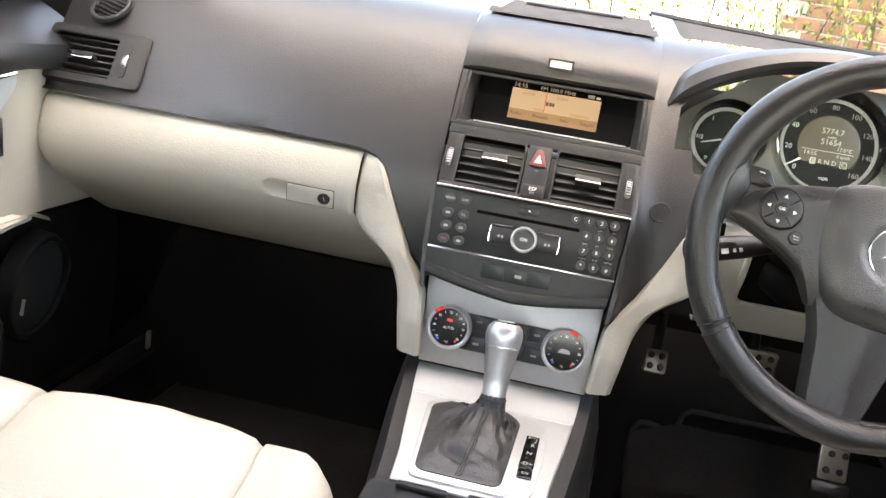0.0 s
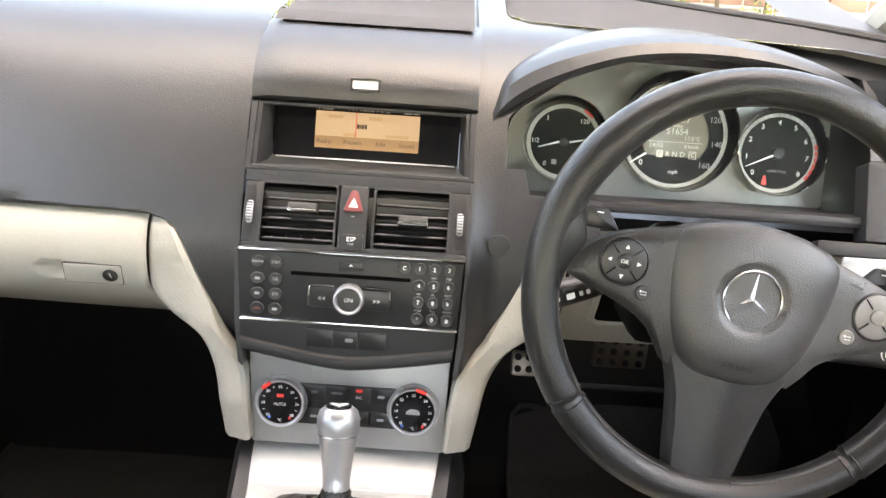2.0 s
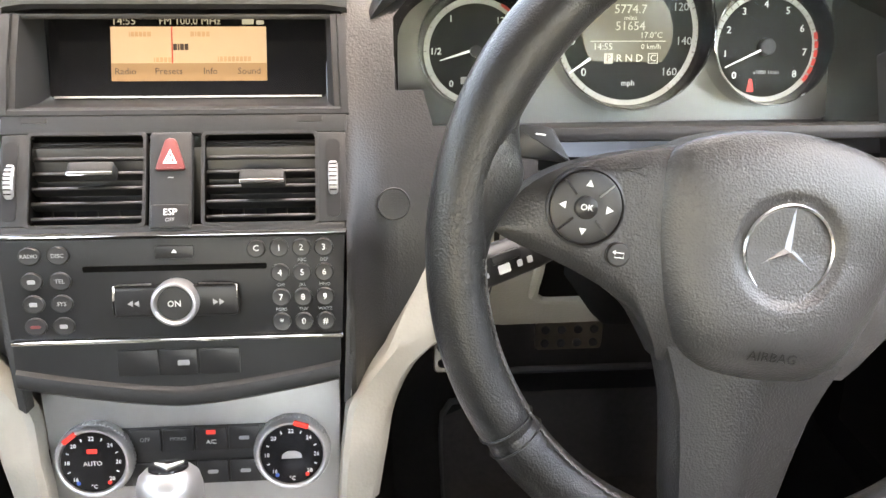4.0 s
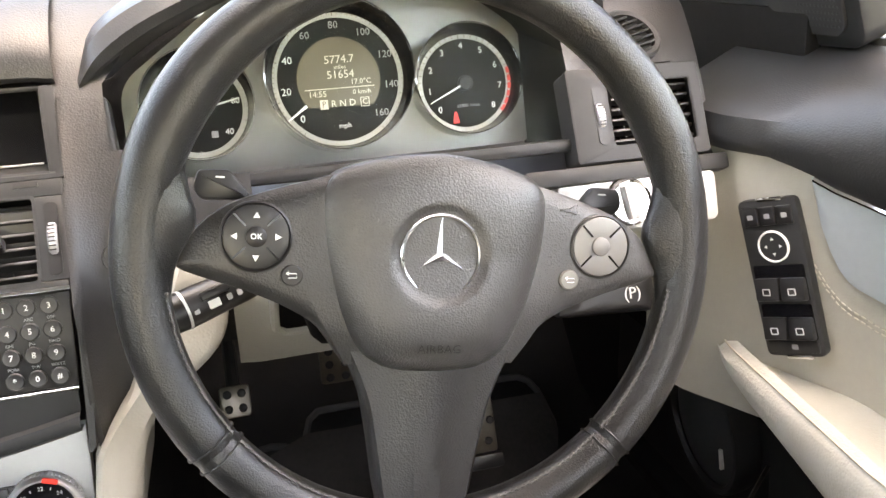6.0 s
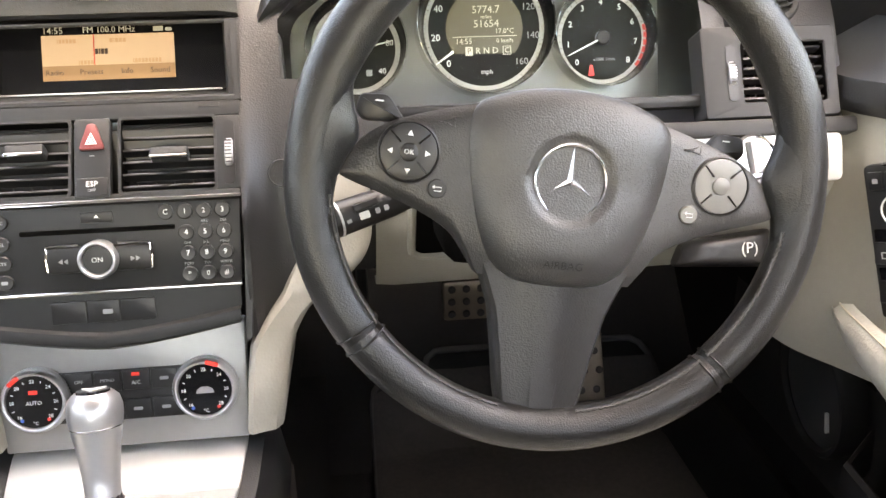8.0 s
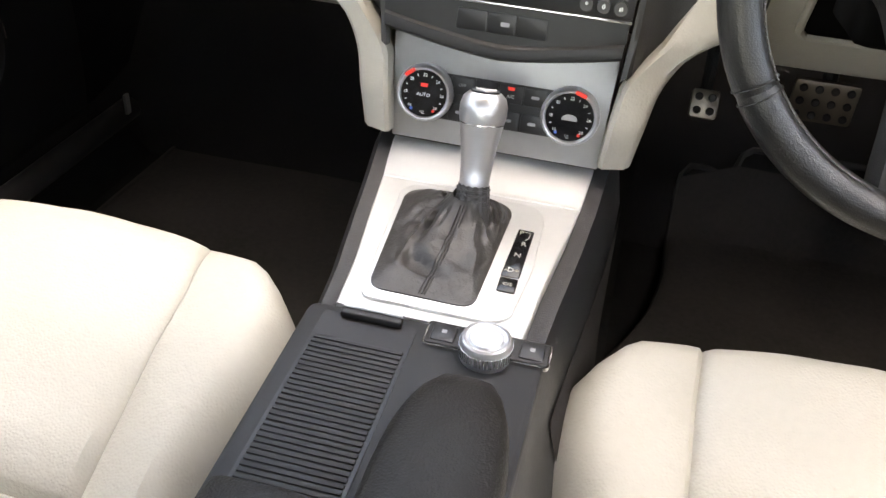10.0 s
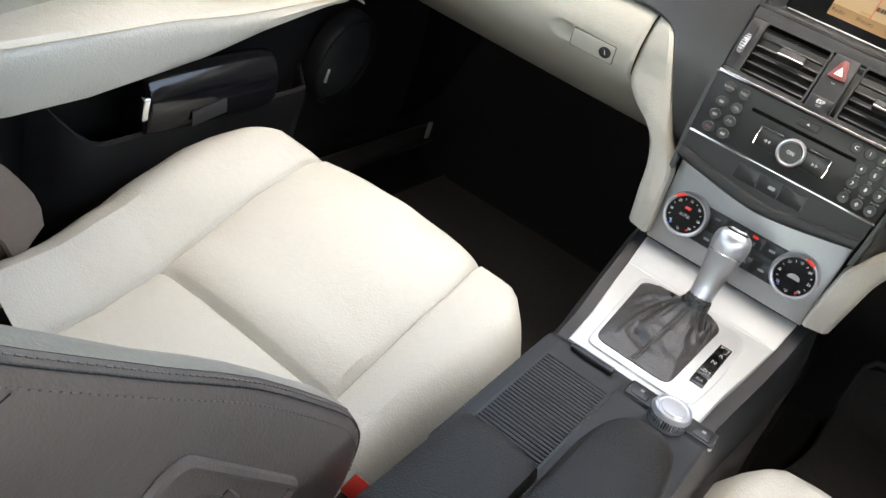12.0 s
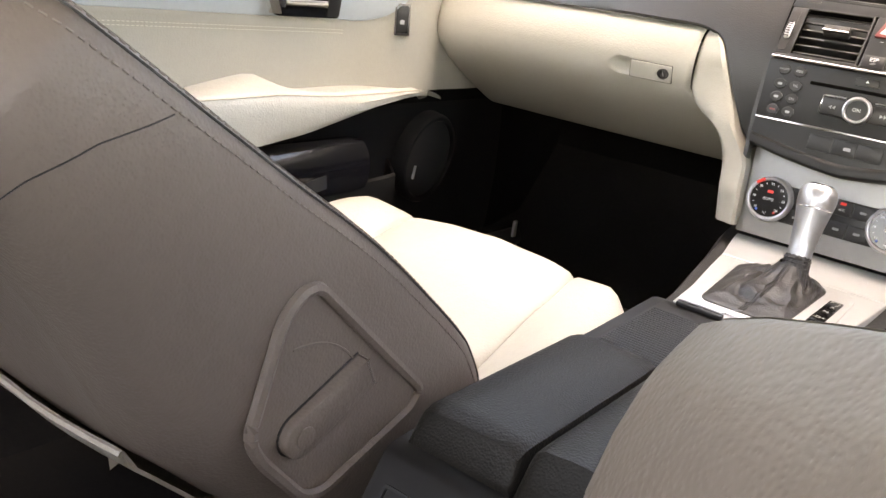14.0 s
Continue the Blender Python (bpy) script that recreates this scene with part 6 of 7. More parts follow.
def backrest(parent, inner, recline):
    """The reclined backrest. inner: +1 where its console side is at +x. Local origin as for the squab."""
    base = Vector((0, -0.442, 0.043))
    ang = radians(49.4 + recline)
    wide = 0.863 if inner > 0 else 0.80
    up, fwd = Vector((0, -math.sin(ang), math.cos(ang))), Vector((0, math.cos(ang), math.sin(ang)))
    T = [(-0.12, 0.165), (-0.05, 0.180), (0.10, 0.196), (0.20, 0.188), (0.257, 0.162), (0.302, 0.142), (0.344, 0.127), (0.39, 0.114), (0.5, 0.094), (0.60, 0.075), (0.66, 0.06)]
    W = [(-0.12, 0.276), (-0.02, 0.284), (0.05, 0.284), (0.38, 0.284), (0.435, 0.278), (0.46, 0.255), (0.485, 0.226), (0.505, 0.198), (0.535, 0.172), (0.60, 0.155), (0.635, 0.13), (0.655, 0.09)]
    EDGE_F = [(-0.13, -0.020), (-0.0925, 0.0135), (-0.04, 0.028), (0.01, 0.031), (0.126, 0.030), (0.18, 0.026), (0.237, 0.018), (0.357, 0.005), (0.45, -0.004), (0.542, -0.017), (0.60, -0.030), (0.655, -0.055)]
    avs = [-0.12, -0.10, -0.08, -0.06, -0.03, -0.02, 0.0, 0.03, 0.06, 0.1, 0.15, 0.2, 0.25, 0.28, 0.31, 0.33, 0.36, 0.39, 0.415, 0.432, 0.436, 0.44, 0.46, 0.48, 0.50, 0.52, 0.54, 0.56, 0.58, 0.60, 0.62, 0.635, 0.648, 0.655]

    def at_(u, a, f):
        return base + Vector((u, 0, 0)) + up * a + fwd * f

    front, left, right, back = [], [], [], []
    for a in avs:
        w, t = wide * lerp_table(W, a), lerp_table(T, a)
        close = max(0.0, (a - 0.56) / 0.10) ** 2
        f0 = lerp_table(EDGE_F, a)
        tuck = 0.11 * max(0.0, min(1.0, (0.14 - a) / 0.16))
        deep = max(0.0, min(1.0, (0.42 - a) / 0.17))
        far_sink = lerp_table([(0, 0.085), (0.20, 0.110), (0.30, 0.085), (0.38, 0.055), (0.46, 0.028), (0.55, 0.02)], a)
        ins = (0.045 + 0.070 * deep) * (1 - close) * (0.4 + 0.6 * min(1, max(0, a) / 0.1))
        front.append([at_(u * w, a, f0 - dd * ins + (0.005 if abs(u) > 0.8 else 0) * (1 - close) - (far_sink if u * inner < -0.5 else 0) - tuck * max(0.0, min(1.0, (0.84 - u * inner) / 0.2))) for u, dd in ((-0.955, 0), (-0.90, 0), (-0.84, 0.05), (-0.72, 0.4), (-0.60, 0.9), (-0.58, 1.12), (-0.56, 0.9), (-0.3, 0.82), (0, 0.8), (0.3, 0.82), (0.56, 0.9), (0.58, 1.12), (0.60, 0.9), (0.72, 0.4), (0.84, 0.05), (0.90, 0), (0.955, 0))])
        b0 = f0 - 0.012
        tt = max(t, 0.03) + (f0 - 0.006) * 0.6
        for s, dest in ((-1, left), (1, right)):
            sink = far_sink if s * inner < 0 else 0.0
            row = [at_(s * w * 0.955, a, f0 + 0.0045 * (1 - close) - sink), at_(s * (w * 0.98), a, f0 + 0.001 - sink), at_(s * (w - 0.001), a, f0 - 0.0075 - sink * 0.6)]
            for q, bulge_ in ((0.04, 0.0018), (0.10, 0.003), (0.3, 0.005), (0.5, 0.005), (0.72, 0.002), (0.88, -0.006), (0.97, -0.020), (1.012, -0.038), (1.035, -0.062)):
                row.append(at_(s * (w + bulge_), a, b0 - (tt - 0.012) * q))
            dest.append(row)
        back.append([at_(u * w, a, b0 - (tt - 0.012) * q) for u, q in ((-1 + 0.062 / w, 1.035), (-0.6, 1.05), (-0.4, 1.062), (0, 1.07), (0.4, 1.062), (0.6, 1.05), (1 - 0.062 / w, 1.035))])
    part("backrest_front", skin("backrest_front", front), BEIGE, parent, "beige leather backrest front")
    # sides and shell: the taupe carries some of their shade
    part("backrest_side", skin("backrest_side", left), TAUPE_SHADED, parent, "taupe side of the backrest")
    part("backrest_side", skin("backrest_side", right), TAUPE_SHADED, parent, "taupe side of the backrest")
    shell = part("backrest_shell", skin("backrest_shell", back), TAUPE_SHADED, parent, "taupe rear of the backrest")
    for s in (-1, 1):
        for off in (0.006, 0.0115, 0.0175) if s == inner and inner > 0 else ():
            line = []
            for a in avs[:-3]:
                w = wide * lerp_table(W, a)
                close = max(0.0, (a - 0.56) / 0.10) ** 2
                line.append(at_(s * (w * 0.955 + (w * 0.045 + 0.0003) * min(1.0, off / 0.0165)), a, lerp_table(EDGE_F, a) + lerp_table([(0.004, 0.0035), (0.006, 0.0032), (0.0115, 0.0005), (0.0175, -0.0095)], off)))
            if 0.01 < off < 0.012:
                part("edge_seam", tube("edge_seam", smooth_line(line, 2), 0.0009, 5), BOOT, parent, "dark seam along the edge")
            elif s == inner and inner > 0:
                stitches(smooth_line(line, 2), TAUPE_THREAD, parent, up=tuple(fwd))
        seam_ = []
        for q in np.linspace(0.0, 0.97, 12):
            a = lerp_table([(0, 0.362), (0.1, 0.370), (0.33, 0.388), (0.7, 0.405), (0.97, 0.408)], q)
            w, t = wide * lerp_table(W, a), lerp_table(T, a)
            seam_.append(at_(s * (w + lerp_table([(0, 0.0006), (0.04, 0.0018), (0.10, 0.003), (0.3, 0.005), (0.5, 0.005), (0.72, 0.002), (0.88, -0.006), (0.97, -0.020)], q) + 0.0003), a, lerp_table(EDGE_F, a) - 0.012 - (t - 0.012) * q))
        inner > 0 and part("side_seam", tube("side_seam", smooth_line(seam_, 3), 0.0005, 5), BOOT, parent, "dark seam across the side")
    # pocket on the rear
    rows = []
    for a in np.linspace(0.0, 0.215, 12):
        w, t = wide * lerp_table(W, a), lerp_table(T, a)
        row = []
        for u in np.linspace(-0.86, 0.90, 13) if inner < 0 else np.linspace(-0.86, 0.80, 15):
            puff = 0.008 * (1 - abs(u) ** 4) * max(0.0, min(1, a / 0.1))
            f0 = lerp_table(EDGE_F, a)
            row.append(at_(u * w, a - 0.014 * max(0.0, abs(u) - 0.5) - 0.006 * math.sin(9 * u) * (inner > 0) * max(0.0, a / 0.215), f0 - 0.012 - (t + (f0 - 0.006) * 0.6 - 0.012) * lerp_table([(0, 1.07), (0.6, 1.05), (0.9, 1.035)], abs(u)) - 0.0035 - puff))
        rows.append(row)
    part("rear_pocket", skin("rear_pocket", rows, thick=0.003), BEIGE, shell, "beige leather pocket on the seat back")
    part("pocket_hem", tube("pocket_hem", rows[-1], 0.0030, 6), BEIGE, shell)
    stitches([Vector(v) - up * 0.016 - fwd * 0.004 for v in rows[-1]], STITCH, shell, name="pocket_stitch", up=tuple(fwd))
    # release lever set in the console side
    xs = inner * (0.284 * wide + 0.0045)
    m = axes(base + Vector((xs, 0, 0)), tuple(up), tuple(fwd * (1 if inner < 0 else -1)))
    sg = 1 if inner < 0 else -1

    def loc(y, z):
        d = (y + 0.597, z - 0.310)
        return (-0.759 * d[0] + 0.651 * d[1], sg * (0.651 * d[0] + 0.759 * d[1]))

    corners = [loc(*p) for p in ((-0.763, 0.418), (-0.634, 0.299), (-0.643, 0.283), (-0.742, 0.246), (-0.762, 0.251), (-0.806, 0.300), (-0.816, 0.320), (-0.793, 0.402), (-0.777, 0.417))]
    o = rounded(corners, 0.012, 4)
    cx, cy = sum(p[0] for p in o) / len(o), sum(p[1] for p in o) / len(o)
    i = [(cx + (p[0] - cx) * 0.91, cy + (p[1] - cy) * 0.91) for p in o]
    rec = part("lever_panel", plate("lever_panel", [(cx + (p[0] - cx) * 0.96, cy + (p[1] - cy) * 0.96) for p in o], -0.004, 0.0030, m=m), TAUPE_SHADED, parent, "taupe plastic lever recess")
    part("panel_rim", tube("panel_rim", [m @ Vector((p[0], p[1], 0.003)) for p in o], 0.0050, 7, True), TAUPE_SHADED, rec)
    p, q = Vector(loc(-0.773, 0.3085)), Vector(loc(-0.7090, 0.340))
    dd = (q - p).normalized()
    nn = Vector((-dd.y, dd.x))
    arc_ = [p - dd * 0.0165 * math.sin(t) + nn * 0.0165 * math.cos(t) for t in np.linspace(0, math.pi, 12)]
    flat = rounded([tuple(q - nn * 0.0155), tuple(q + dd * 0.003 - nn * 0.012), tuple(q + dd * 0.003 + nn * 0.012), tuple(q + nn * 0.0155)], 0.003)
    ol = [tuple(v) for v in arc_] + flat
    lv = part("release_lever", plate("release_lever", ol, 0.001, 0.0125, 0.003, m), TAUPE_SHADED, rec, "taupe release lever")
    gap_ = [m @ Vector((v[0], v[1], 0.0034)) for v in [p + nn * 0.0172 * math.cos(t) - dd * 0.0172 * math.sin(t) for t in np.linspace(0, math.pi * 0.7, 9)]]
    part("lever_gap", tube("lever_gap", [m @ Vector((*(q + nn * 0.0168), 0.0034))] + gap_, 0.0009, 5), BOOT, rec, "dark gap along the lever")
    pv_ = p + dd * 0.001
    part("pivot_cap", lathe("pivot_cap", [(0.0085, 0.0), (0.0085, 0.0012), (0.0075, 0.0016), (0.0, 0.0016)], 24, m @ Matrix.Translation((pv_.x, pv_.y, 0.0123))), TAUPE_SHADED, lv)
    arc = [m @ Vector((*(p + (q - p).length * 0.95 * (dd * math.cos(t) + nn * math.sin(t) * sg * -1)), 0.0032)) for t in np.linspace(0.25, 1.25, 10)]
    part("lever_arc", tube("lever_arc", arc, 0.0011, 5), TAUPE_SHADED, rec)
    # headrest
    hr = part("headrest", box("headrest", 0.265, 0.20, 0.105, 0.045, axes(at_(0, 0.580, 0.074), (1, 0, 0), tuple(up)), 6), TAUPE_SHADED, parent, "padded taupe headrest")
    for s in (-1, 1):
        part("headrest_post", tube("headrest_post", [at_(s * 0.06, 0.56, -0.035), at_(s * 0.06, 0.60, 0.07)], 0.007, 10), CHROME, hr)


def front_seat(name, name_label, m, inner, recline):
    seat = thing(name, name_label, "car seat", "front seats")
    seat_cushion(seat, inner)
    backrest(seat, inner, recline)
    seat.matrix_world = m
    return seat


front_seat("passenger_seat", "cream leather passenger seat reclined, with taupe back", pose(-0.3965, -0.155, 0.267), 1, 0.0)
front_seat("driver_seat", "cream leather driver seat reclined, with taupe back", pose(0.380, -0.125, 0.246), -1, 4.2)
buckle = thing("belt_buckle", "red and black seat belt buckle beside the seat", "seat belt buckle")
BM = axes((-0.139, -0.528, 0.204), (0.75, -0.3, 0.35), (0.1, 0.8, 0.6))
part("body", box("body", 0.030, 0.055, 0.022, 0.004, at(BM, 0, -0.022, -0.006)), BLACK, buckle, "black buckle body")
part("button", box("button", 0.026, 0.022, 0.014, 0.003, at(BM, 0, 0.004, 0.002)), RED, buckle, "red release button")

# ---- doors ----
def door(side, name, label):
    s = side
    d = thing(name, label, "car door", "front doors")

    def face(y, z):
        """Inner face of the lining, which swings in towards the dash."""
        y0 = -0.017 - 0.024 * (z - 0.43) / 0.14
        if s > 0:
            k = 0.7395 - 0.505 * (y - y0)
            k = 0.768 - 0.006 * math.log(1 + math.exp(min(60.0, (0.768 - k) / 0.006)))
            return 0.688 + 0.006 * math.log(1 + math.exp(min(60.0, (k - 0.688) / 0.006)))
        return 0.768 - 0.076 / (1 + math.exp(-38 * (y - y0)))

    rear = -0.655 if s > 0 else -0.588
    TOP = [(-0.66, 0.564), (-0.143, 0.568), (-0.092, 0.575), (-0.045, 0.588), (-0.025, 0.597), (0.01, 0.606)] if s > 0 else [(-0.66, 0.581), (-0.06, 0.582), (0.01, 0.605)]
    rows = []
    for y in np.linspace(rear - 0.003, 0.16, 44):
        yy = min(y, 0.05)
        k = face(yy, 0.585)
        low = lerp_table(TOP, y) + 0.001
        rows.append([(s * x, y, z) for x, z in ((0.835, 0.680), (0.815, 0.696), (0.800, 0.699), (0.786, 0.695), (0.772 - 0.2 * (0.768 - k), 0.682), (0.758 - 0.55 * (0.768 - k), 0.662), (k - 0.013, 0.640), (k - 0.016, 0.622), (k - 0.014, low + 0.008), (k - 0.008, low), (k + 0.012, low - 0.004))])
    part("upper_pad", skin("upper_pad", rows), DASH, d, "grained dark grey upper door pad")
    part("window_seal", skin("window_seal", [[(s * x, y, z) for x, z in ((0.800, 0.698), (0.805, 0.705), (0.815, 0.705), (0.822, 0.696))] for y in np.linspace(rear - 0.003, 0.13, 10)]), RUBBER, d, "black rubber window seal")
    rows = []
    for y in np.linspace(rear, 0.210 if s < 0 else 0.165, 64):
        low_z = lerp_table([(-0.30, 0.345), (-0.12, 0.365), (0.0, 0.392), (0.06, 0.398), (0.21, 0.398)], y) if s < 0 else 0.33
        rows.append([(s * (face(y, z) + (0.012 * max(0.0, min(1.0, (y - 0.03) / 0.06)) if s < 0 else -0.10 * max(0.0, y - 0.06)) - 0.003 * math.exp(-((z - 0.503) / 0.006) ** 2) * (y < -0.10)), y, max(z, low_z)) for z in (0.606, 0.600, 0.585, 0.565, 0.545, 0.525, 0.515, 0.510, 0.505, 0.500, 0.495, 0.485, 0.47, 0.45, 0.43, 0.41, 0.385, 0.36, 0.33)])
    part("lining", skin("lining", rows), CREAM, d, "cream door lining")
    low = [(-0.64, 0.520), (-0.625, 0.490), (-0.60, 0.487), (-0.141, 0.487), (-0.112, 0.488), (-0.082, 0.493), (-0.064, 0.498), (-0.054, 0.506), (-0.046, 0.521), (-0.039, 0.537), (-0.032, 0.561), (-0.028, 0.590)] if s > 0 else [(-0.580, 0.535), (-0.570, 0.512), (-0.550, 0.506), (-0.085, 0.503), (-0.062, 0.506), (-0.040, 0.514), (-0.020, 0.532), (-0.008, 0.553), (0.004, 0.580)]
    rows = []
    y_end = -0.028 if s > 0 else 0.004
    for y in [rear + 0.010, rear + 0.018, rear + 0.025, rear + 0.04] + list(np.linspace(rear + 0.06, -0.14, 16)) + list(np.linspace(-0.13, y_end, 14)):
        z0, z1 = lerp_table(low, y), lerp_table(TOP, y)
        rows.append([(s * (face(y, z) - dx), y, z) for z, dx in ((z1, 0.001), (z1 - 0.002, 0.0045), (z0 * 0.4 + z1 * 0.6, 0.0055), (z0 * 0.7 + z1 * 0.3, 0.0055), (z0 + 0.002, 0.0045), (z0, 0.0))])
    part("insert", skin("insert", rows), BLUE_TRIM, d, "grey-blue metallic insert")
    part("chrome_strip", tube("chrome_strip", [(s * (face(y, 0.58) - 0.0075), y, lerp_table(TOP, y) - 0.002) for y in np.linspace(rear + 0.018, y_end - 0.002, 34)], 0.0024, 6), CHROME, d, "thin chrome strip")
    sew = [(-0.64, 0.462), (-0.177, 0.465), (-0.115, 0.467), (-0.083, 0.469), (-0.057, 0.477), (-0.044, 0.487), (-0.029, 0.511)] if s > 0 else [(-0.575, 0.490), (-0.10, 0.488)]
    for off in (0.0, -0.005):
        line = [(y, lerp_table(sew, y) + off) for y in np.linspace(sew[0][0], sew[-1][0], 60)]
        stitches([(s * (face(y, z) - 0.0012), y, z) for y, z in line], STITCH, d, up=(-s, 0, 0.001))
    # armrest
    rows = []
    for k in range(49):
        t = 0.5 - 0.5 * math.cos(math.pi * k / 48)
        y = -0.648 + 0.748 * t if s > 0 else -0.600 + 0.690 * t
        e = min(1.0, t / 0.035)
        rnd = math.sqrt(max(0.0, 1 - (1 - e) ** 2))
        tip = min(1.0, (1 - t) / 0.10)
        tr = math.sqrt(max(0.0, 1 - (1 - tip) ** 2))
        xin = lerp_table([(0, 0.662), (0.1, 0.652), (0.5, 0.668), (0.75, 0.684), (1.0, 0.700)], t)
        xin = 0.745 - (0.745 - xin) * min(rnd, tr)
        zt = lerp_table([(0, 0.396), (0.05, 0.404), (0.55, 0.407), (0.62, 0.402), (1.0, 0.412)], t)
        zb = lerp_table([(0, 0.310), (0.3, 0.302), (0.6, 0.318), (0.85, 0.352), (1.0, 0.392)], t)
        out = 0.772 if t < 0.8 else 0.772 - 0.03 * (t - 0.8) / 0.2
        dip = 0.014 * max(0, min(1, (t - 0.57) / 0.04))
        if s < 0:
            zb = lerp_table([(0, 0.324), (0.07, 0.318), (0.25, 0.320), (0.52, 0.341), (0.85, 0.382), (1.0, 0.392)], t)
            zt = lerp_table([(0, 0.402), (0.05, 0.410), (0.42, 0.412), (0.60, 0.404), (1.0, 0.402)], t)
            dip = lerp_table([(0, 0.024), (0.09, 0.024), (0.20, 0.015), (0.316, 0.006), (0.45, -0.005), (0.47, -0.004), (0.55, 0.009), (0.81, 0.0045), (1, 0.002)], t)
        zb = zt - (zt - zb) * (0.35 + 0.65 * tr)
        zt -= 0.018 * (1 - tr)
        h = zt - zb
        rows.append([(s * x, y, z) for x, z in ((out, zt + 0.004 - dip * 1.5), (out - 0.02, zt + 0.002 - dip * 1.4), (out - 0.045, zt - dip), (xin + 0.016, zt), (xin + 0.007, zt - 0.004), (xin + 0.002, zt - 0.012), (xin, zt - h * 0.35), (xin + 0.003, zt - h * 0.7), (xin + 0.012, zb + 0.006), (xin + 0.026, zb), (out, zb + 0.012))])
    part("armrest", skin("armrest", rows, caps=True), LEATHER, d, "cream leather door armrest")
    line = [Vector(r[4]) + Vector((-s * 0.0006, 0, 0.0006)) for r in rows[2:-3]]
    part("armrest_seam", tube("armrest_seam", line, 0.0011, 5), STITCH, d)
    # lower part with pocket
    rows = []
    for y in np.linspace(rear - 0.005, 0.40, 34):
        rows.append([(s * x, y, z) for x, z in ((0.772, 0.36), (0.770, 0.33), (0.766, 0.28), (0.764, 0.20), (0.768, 0.10), (0.775, 0.04))])
    part("lower_panel", skin("lower_panel", rows), DOOR_BLACK, d, "black plastic lower door")
    rows = []
    for y in np.linspace(-0.46, 0.02, 26):
        t = (y + 0.46) / 0.48
        lip = 0.238 + 0.022 * t + 0.075 * (1 - min(1, t / 0.18)) ** 2 + 0.01 * max(0, (t - 0.9) / 0.1)
        inn = 0.690 + 0.05 * (1 - min(1, t / 0.10)) ** 2 + 0.05 * max(0, (t - 0.92) / 0.08)
        rows.append([(s * x, y, z) for x, z in ((inn + 0.010, lip - 0.05), (inn + 0.008, lip - 0.002), (inn + 0.004, lip), (inn, lip - 0.004), (inn - 0.002, lip - 0.03), (inn + 0.006, 0.15), (0.73, 0.09), (0.775, 0.06))])
    part("pocket", skin("pocket", rows), DOOR_BLACK, d, "black map pocket")
    sp = axes((s * 0.742, 0.128, 0.260), (0, -s, 0), (-s * 0.12, 0, 1))
    part("speaker_bezel", lathe("speaker_bezel", [(0.075, -0.02), (0.075, 0.004), (0.071, 0.010), (0.066, 0.010), (0.063, 0.004)], 48, sp, squash=1.17, cap=False), DOOR_BLACK, d, "round black speaker bezel")
    part("speaker_cover", lathe("speaker_cover", [(0.064, 0.002), (0.050, 0.008), (0.025, 0.011), (0.0, 0.012)], 40, sp, squash=1.17), RUBBER, d, "black speaker cover")
    # thin chrome bar drawn for the glint of light on the bezel
    part("speaker_glint", tube("speaker_glint", [sp @ Vector((-s * 0.0735 * math.cos(a), 0.0860 * math.sin(a), 0.0085)) for a in np.linspace(radians(5), radians(70), 12)], 0.0010, 5), CHROME, d, "chrome bar standing for a glint on the speaker edge")
    part("speaker_badge", plate("speaker_badge", rect(0.003, 0.026, -s * -0.042, -0.020), 0.008, 0.0125, m=sp), SILVER, d)
    part("outer_skin", skin("outer_skin", [[(s * x, y, z) for x, z in ((0.83, 0.70), (0.885, 0.55), (0.895, 0.3), (0.87, -0.05))] for y in (-0.66, -0.3, 0.1, 0.6)], thick=0.002), PAINT, d, "silver painted outer skin")
    return d


pdoor = door(-1, "passenger_door", "closed passenger door, cream lining with grey-blue insert")
ddoor = door(1, "driver_door", "closed driver door, cream lining with window switches")

pdoor.location, ddoor.location = (0.0, -0.025, 0.021), (0.008, -0.021, 0.011)

# passenger door handle and switch
hm = axes((-0.7605, -0.2015, 0.5400), (0, 1, 0), (0, 0, 1))
part("handle_recess", plate("handle_recess", rounded([(-0.090, 0.040), (0.086, 0.040), (0.080, -0.034), (-0.048, -0.034)], 0.006), -0.004, 0.003, 0.001, hm), PIANO, pdoor, "gloss black handle recess")
hl = part("door_handle", skin("door_handle", [[hm @ Vector((x, y, z)) for y, z in ((-0.020, 0.004), (-0.021, 0.012), (-0.014, 0.014), (-0.008, 0.012), (-0.009, 0.004))] for x in np.linspace(-0.040, 0.045, 8)] + [[hm @ Vector((0.052, y, z)) for y, z in ((-0.018, 0.003), (-0.018, 0.004), (-0.014, 0.005), (-0.011, 0.004), (-0.012, 0.003))]], caps=True), CHROME, pdoor, "chrome door handle")
part("handle_root", skin("handle_root", [[hm @ Vector((x, y, z)) for x, z in ((-0.088 - 0.42 * (y - 0.03), 0.003), (-0.087 - 0.42 * (y - 0.03), 0.010), (-0.070 - 0.42 * (y - 0.03), 0.011), (-0.066 - 0.42 * (y - 0.03), 0.003))] for y in np.linspace(0.036, -0.030, 7)]), CHROME, hl)
part("lock_buttons", plate("lock_buttons", rounded([(0.058, 0.038), (0.086, 0.038), (0.078, -0.032), (0.052, -0.032)], 0.004), 0.003, 0.006, 0.001, hm), BLACK, pdoor, "black lock buttons")
sm = axes((-0.7165, -0.016, 0.514), (0.68, 0.73, 0.05), (-0.06, -0.10, 0.98))
sw = part("window_switch", frame_ring("window_switch", rounded(rect(0.026, 0.052), 0.003), rounded(rect(0.020, 0.044), 0.002), -0.003, 0.005, sm, 0.001), CHROME, pdoor, "chrome framed window switch")
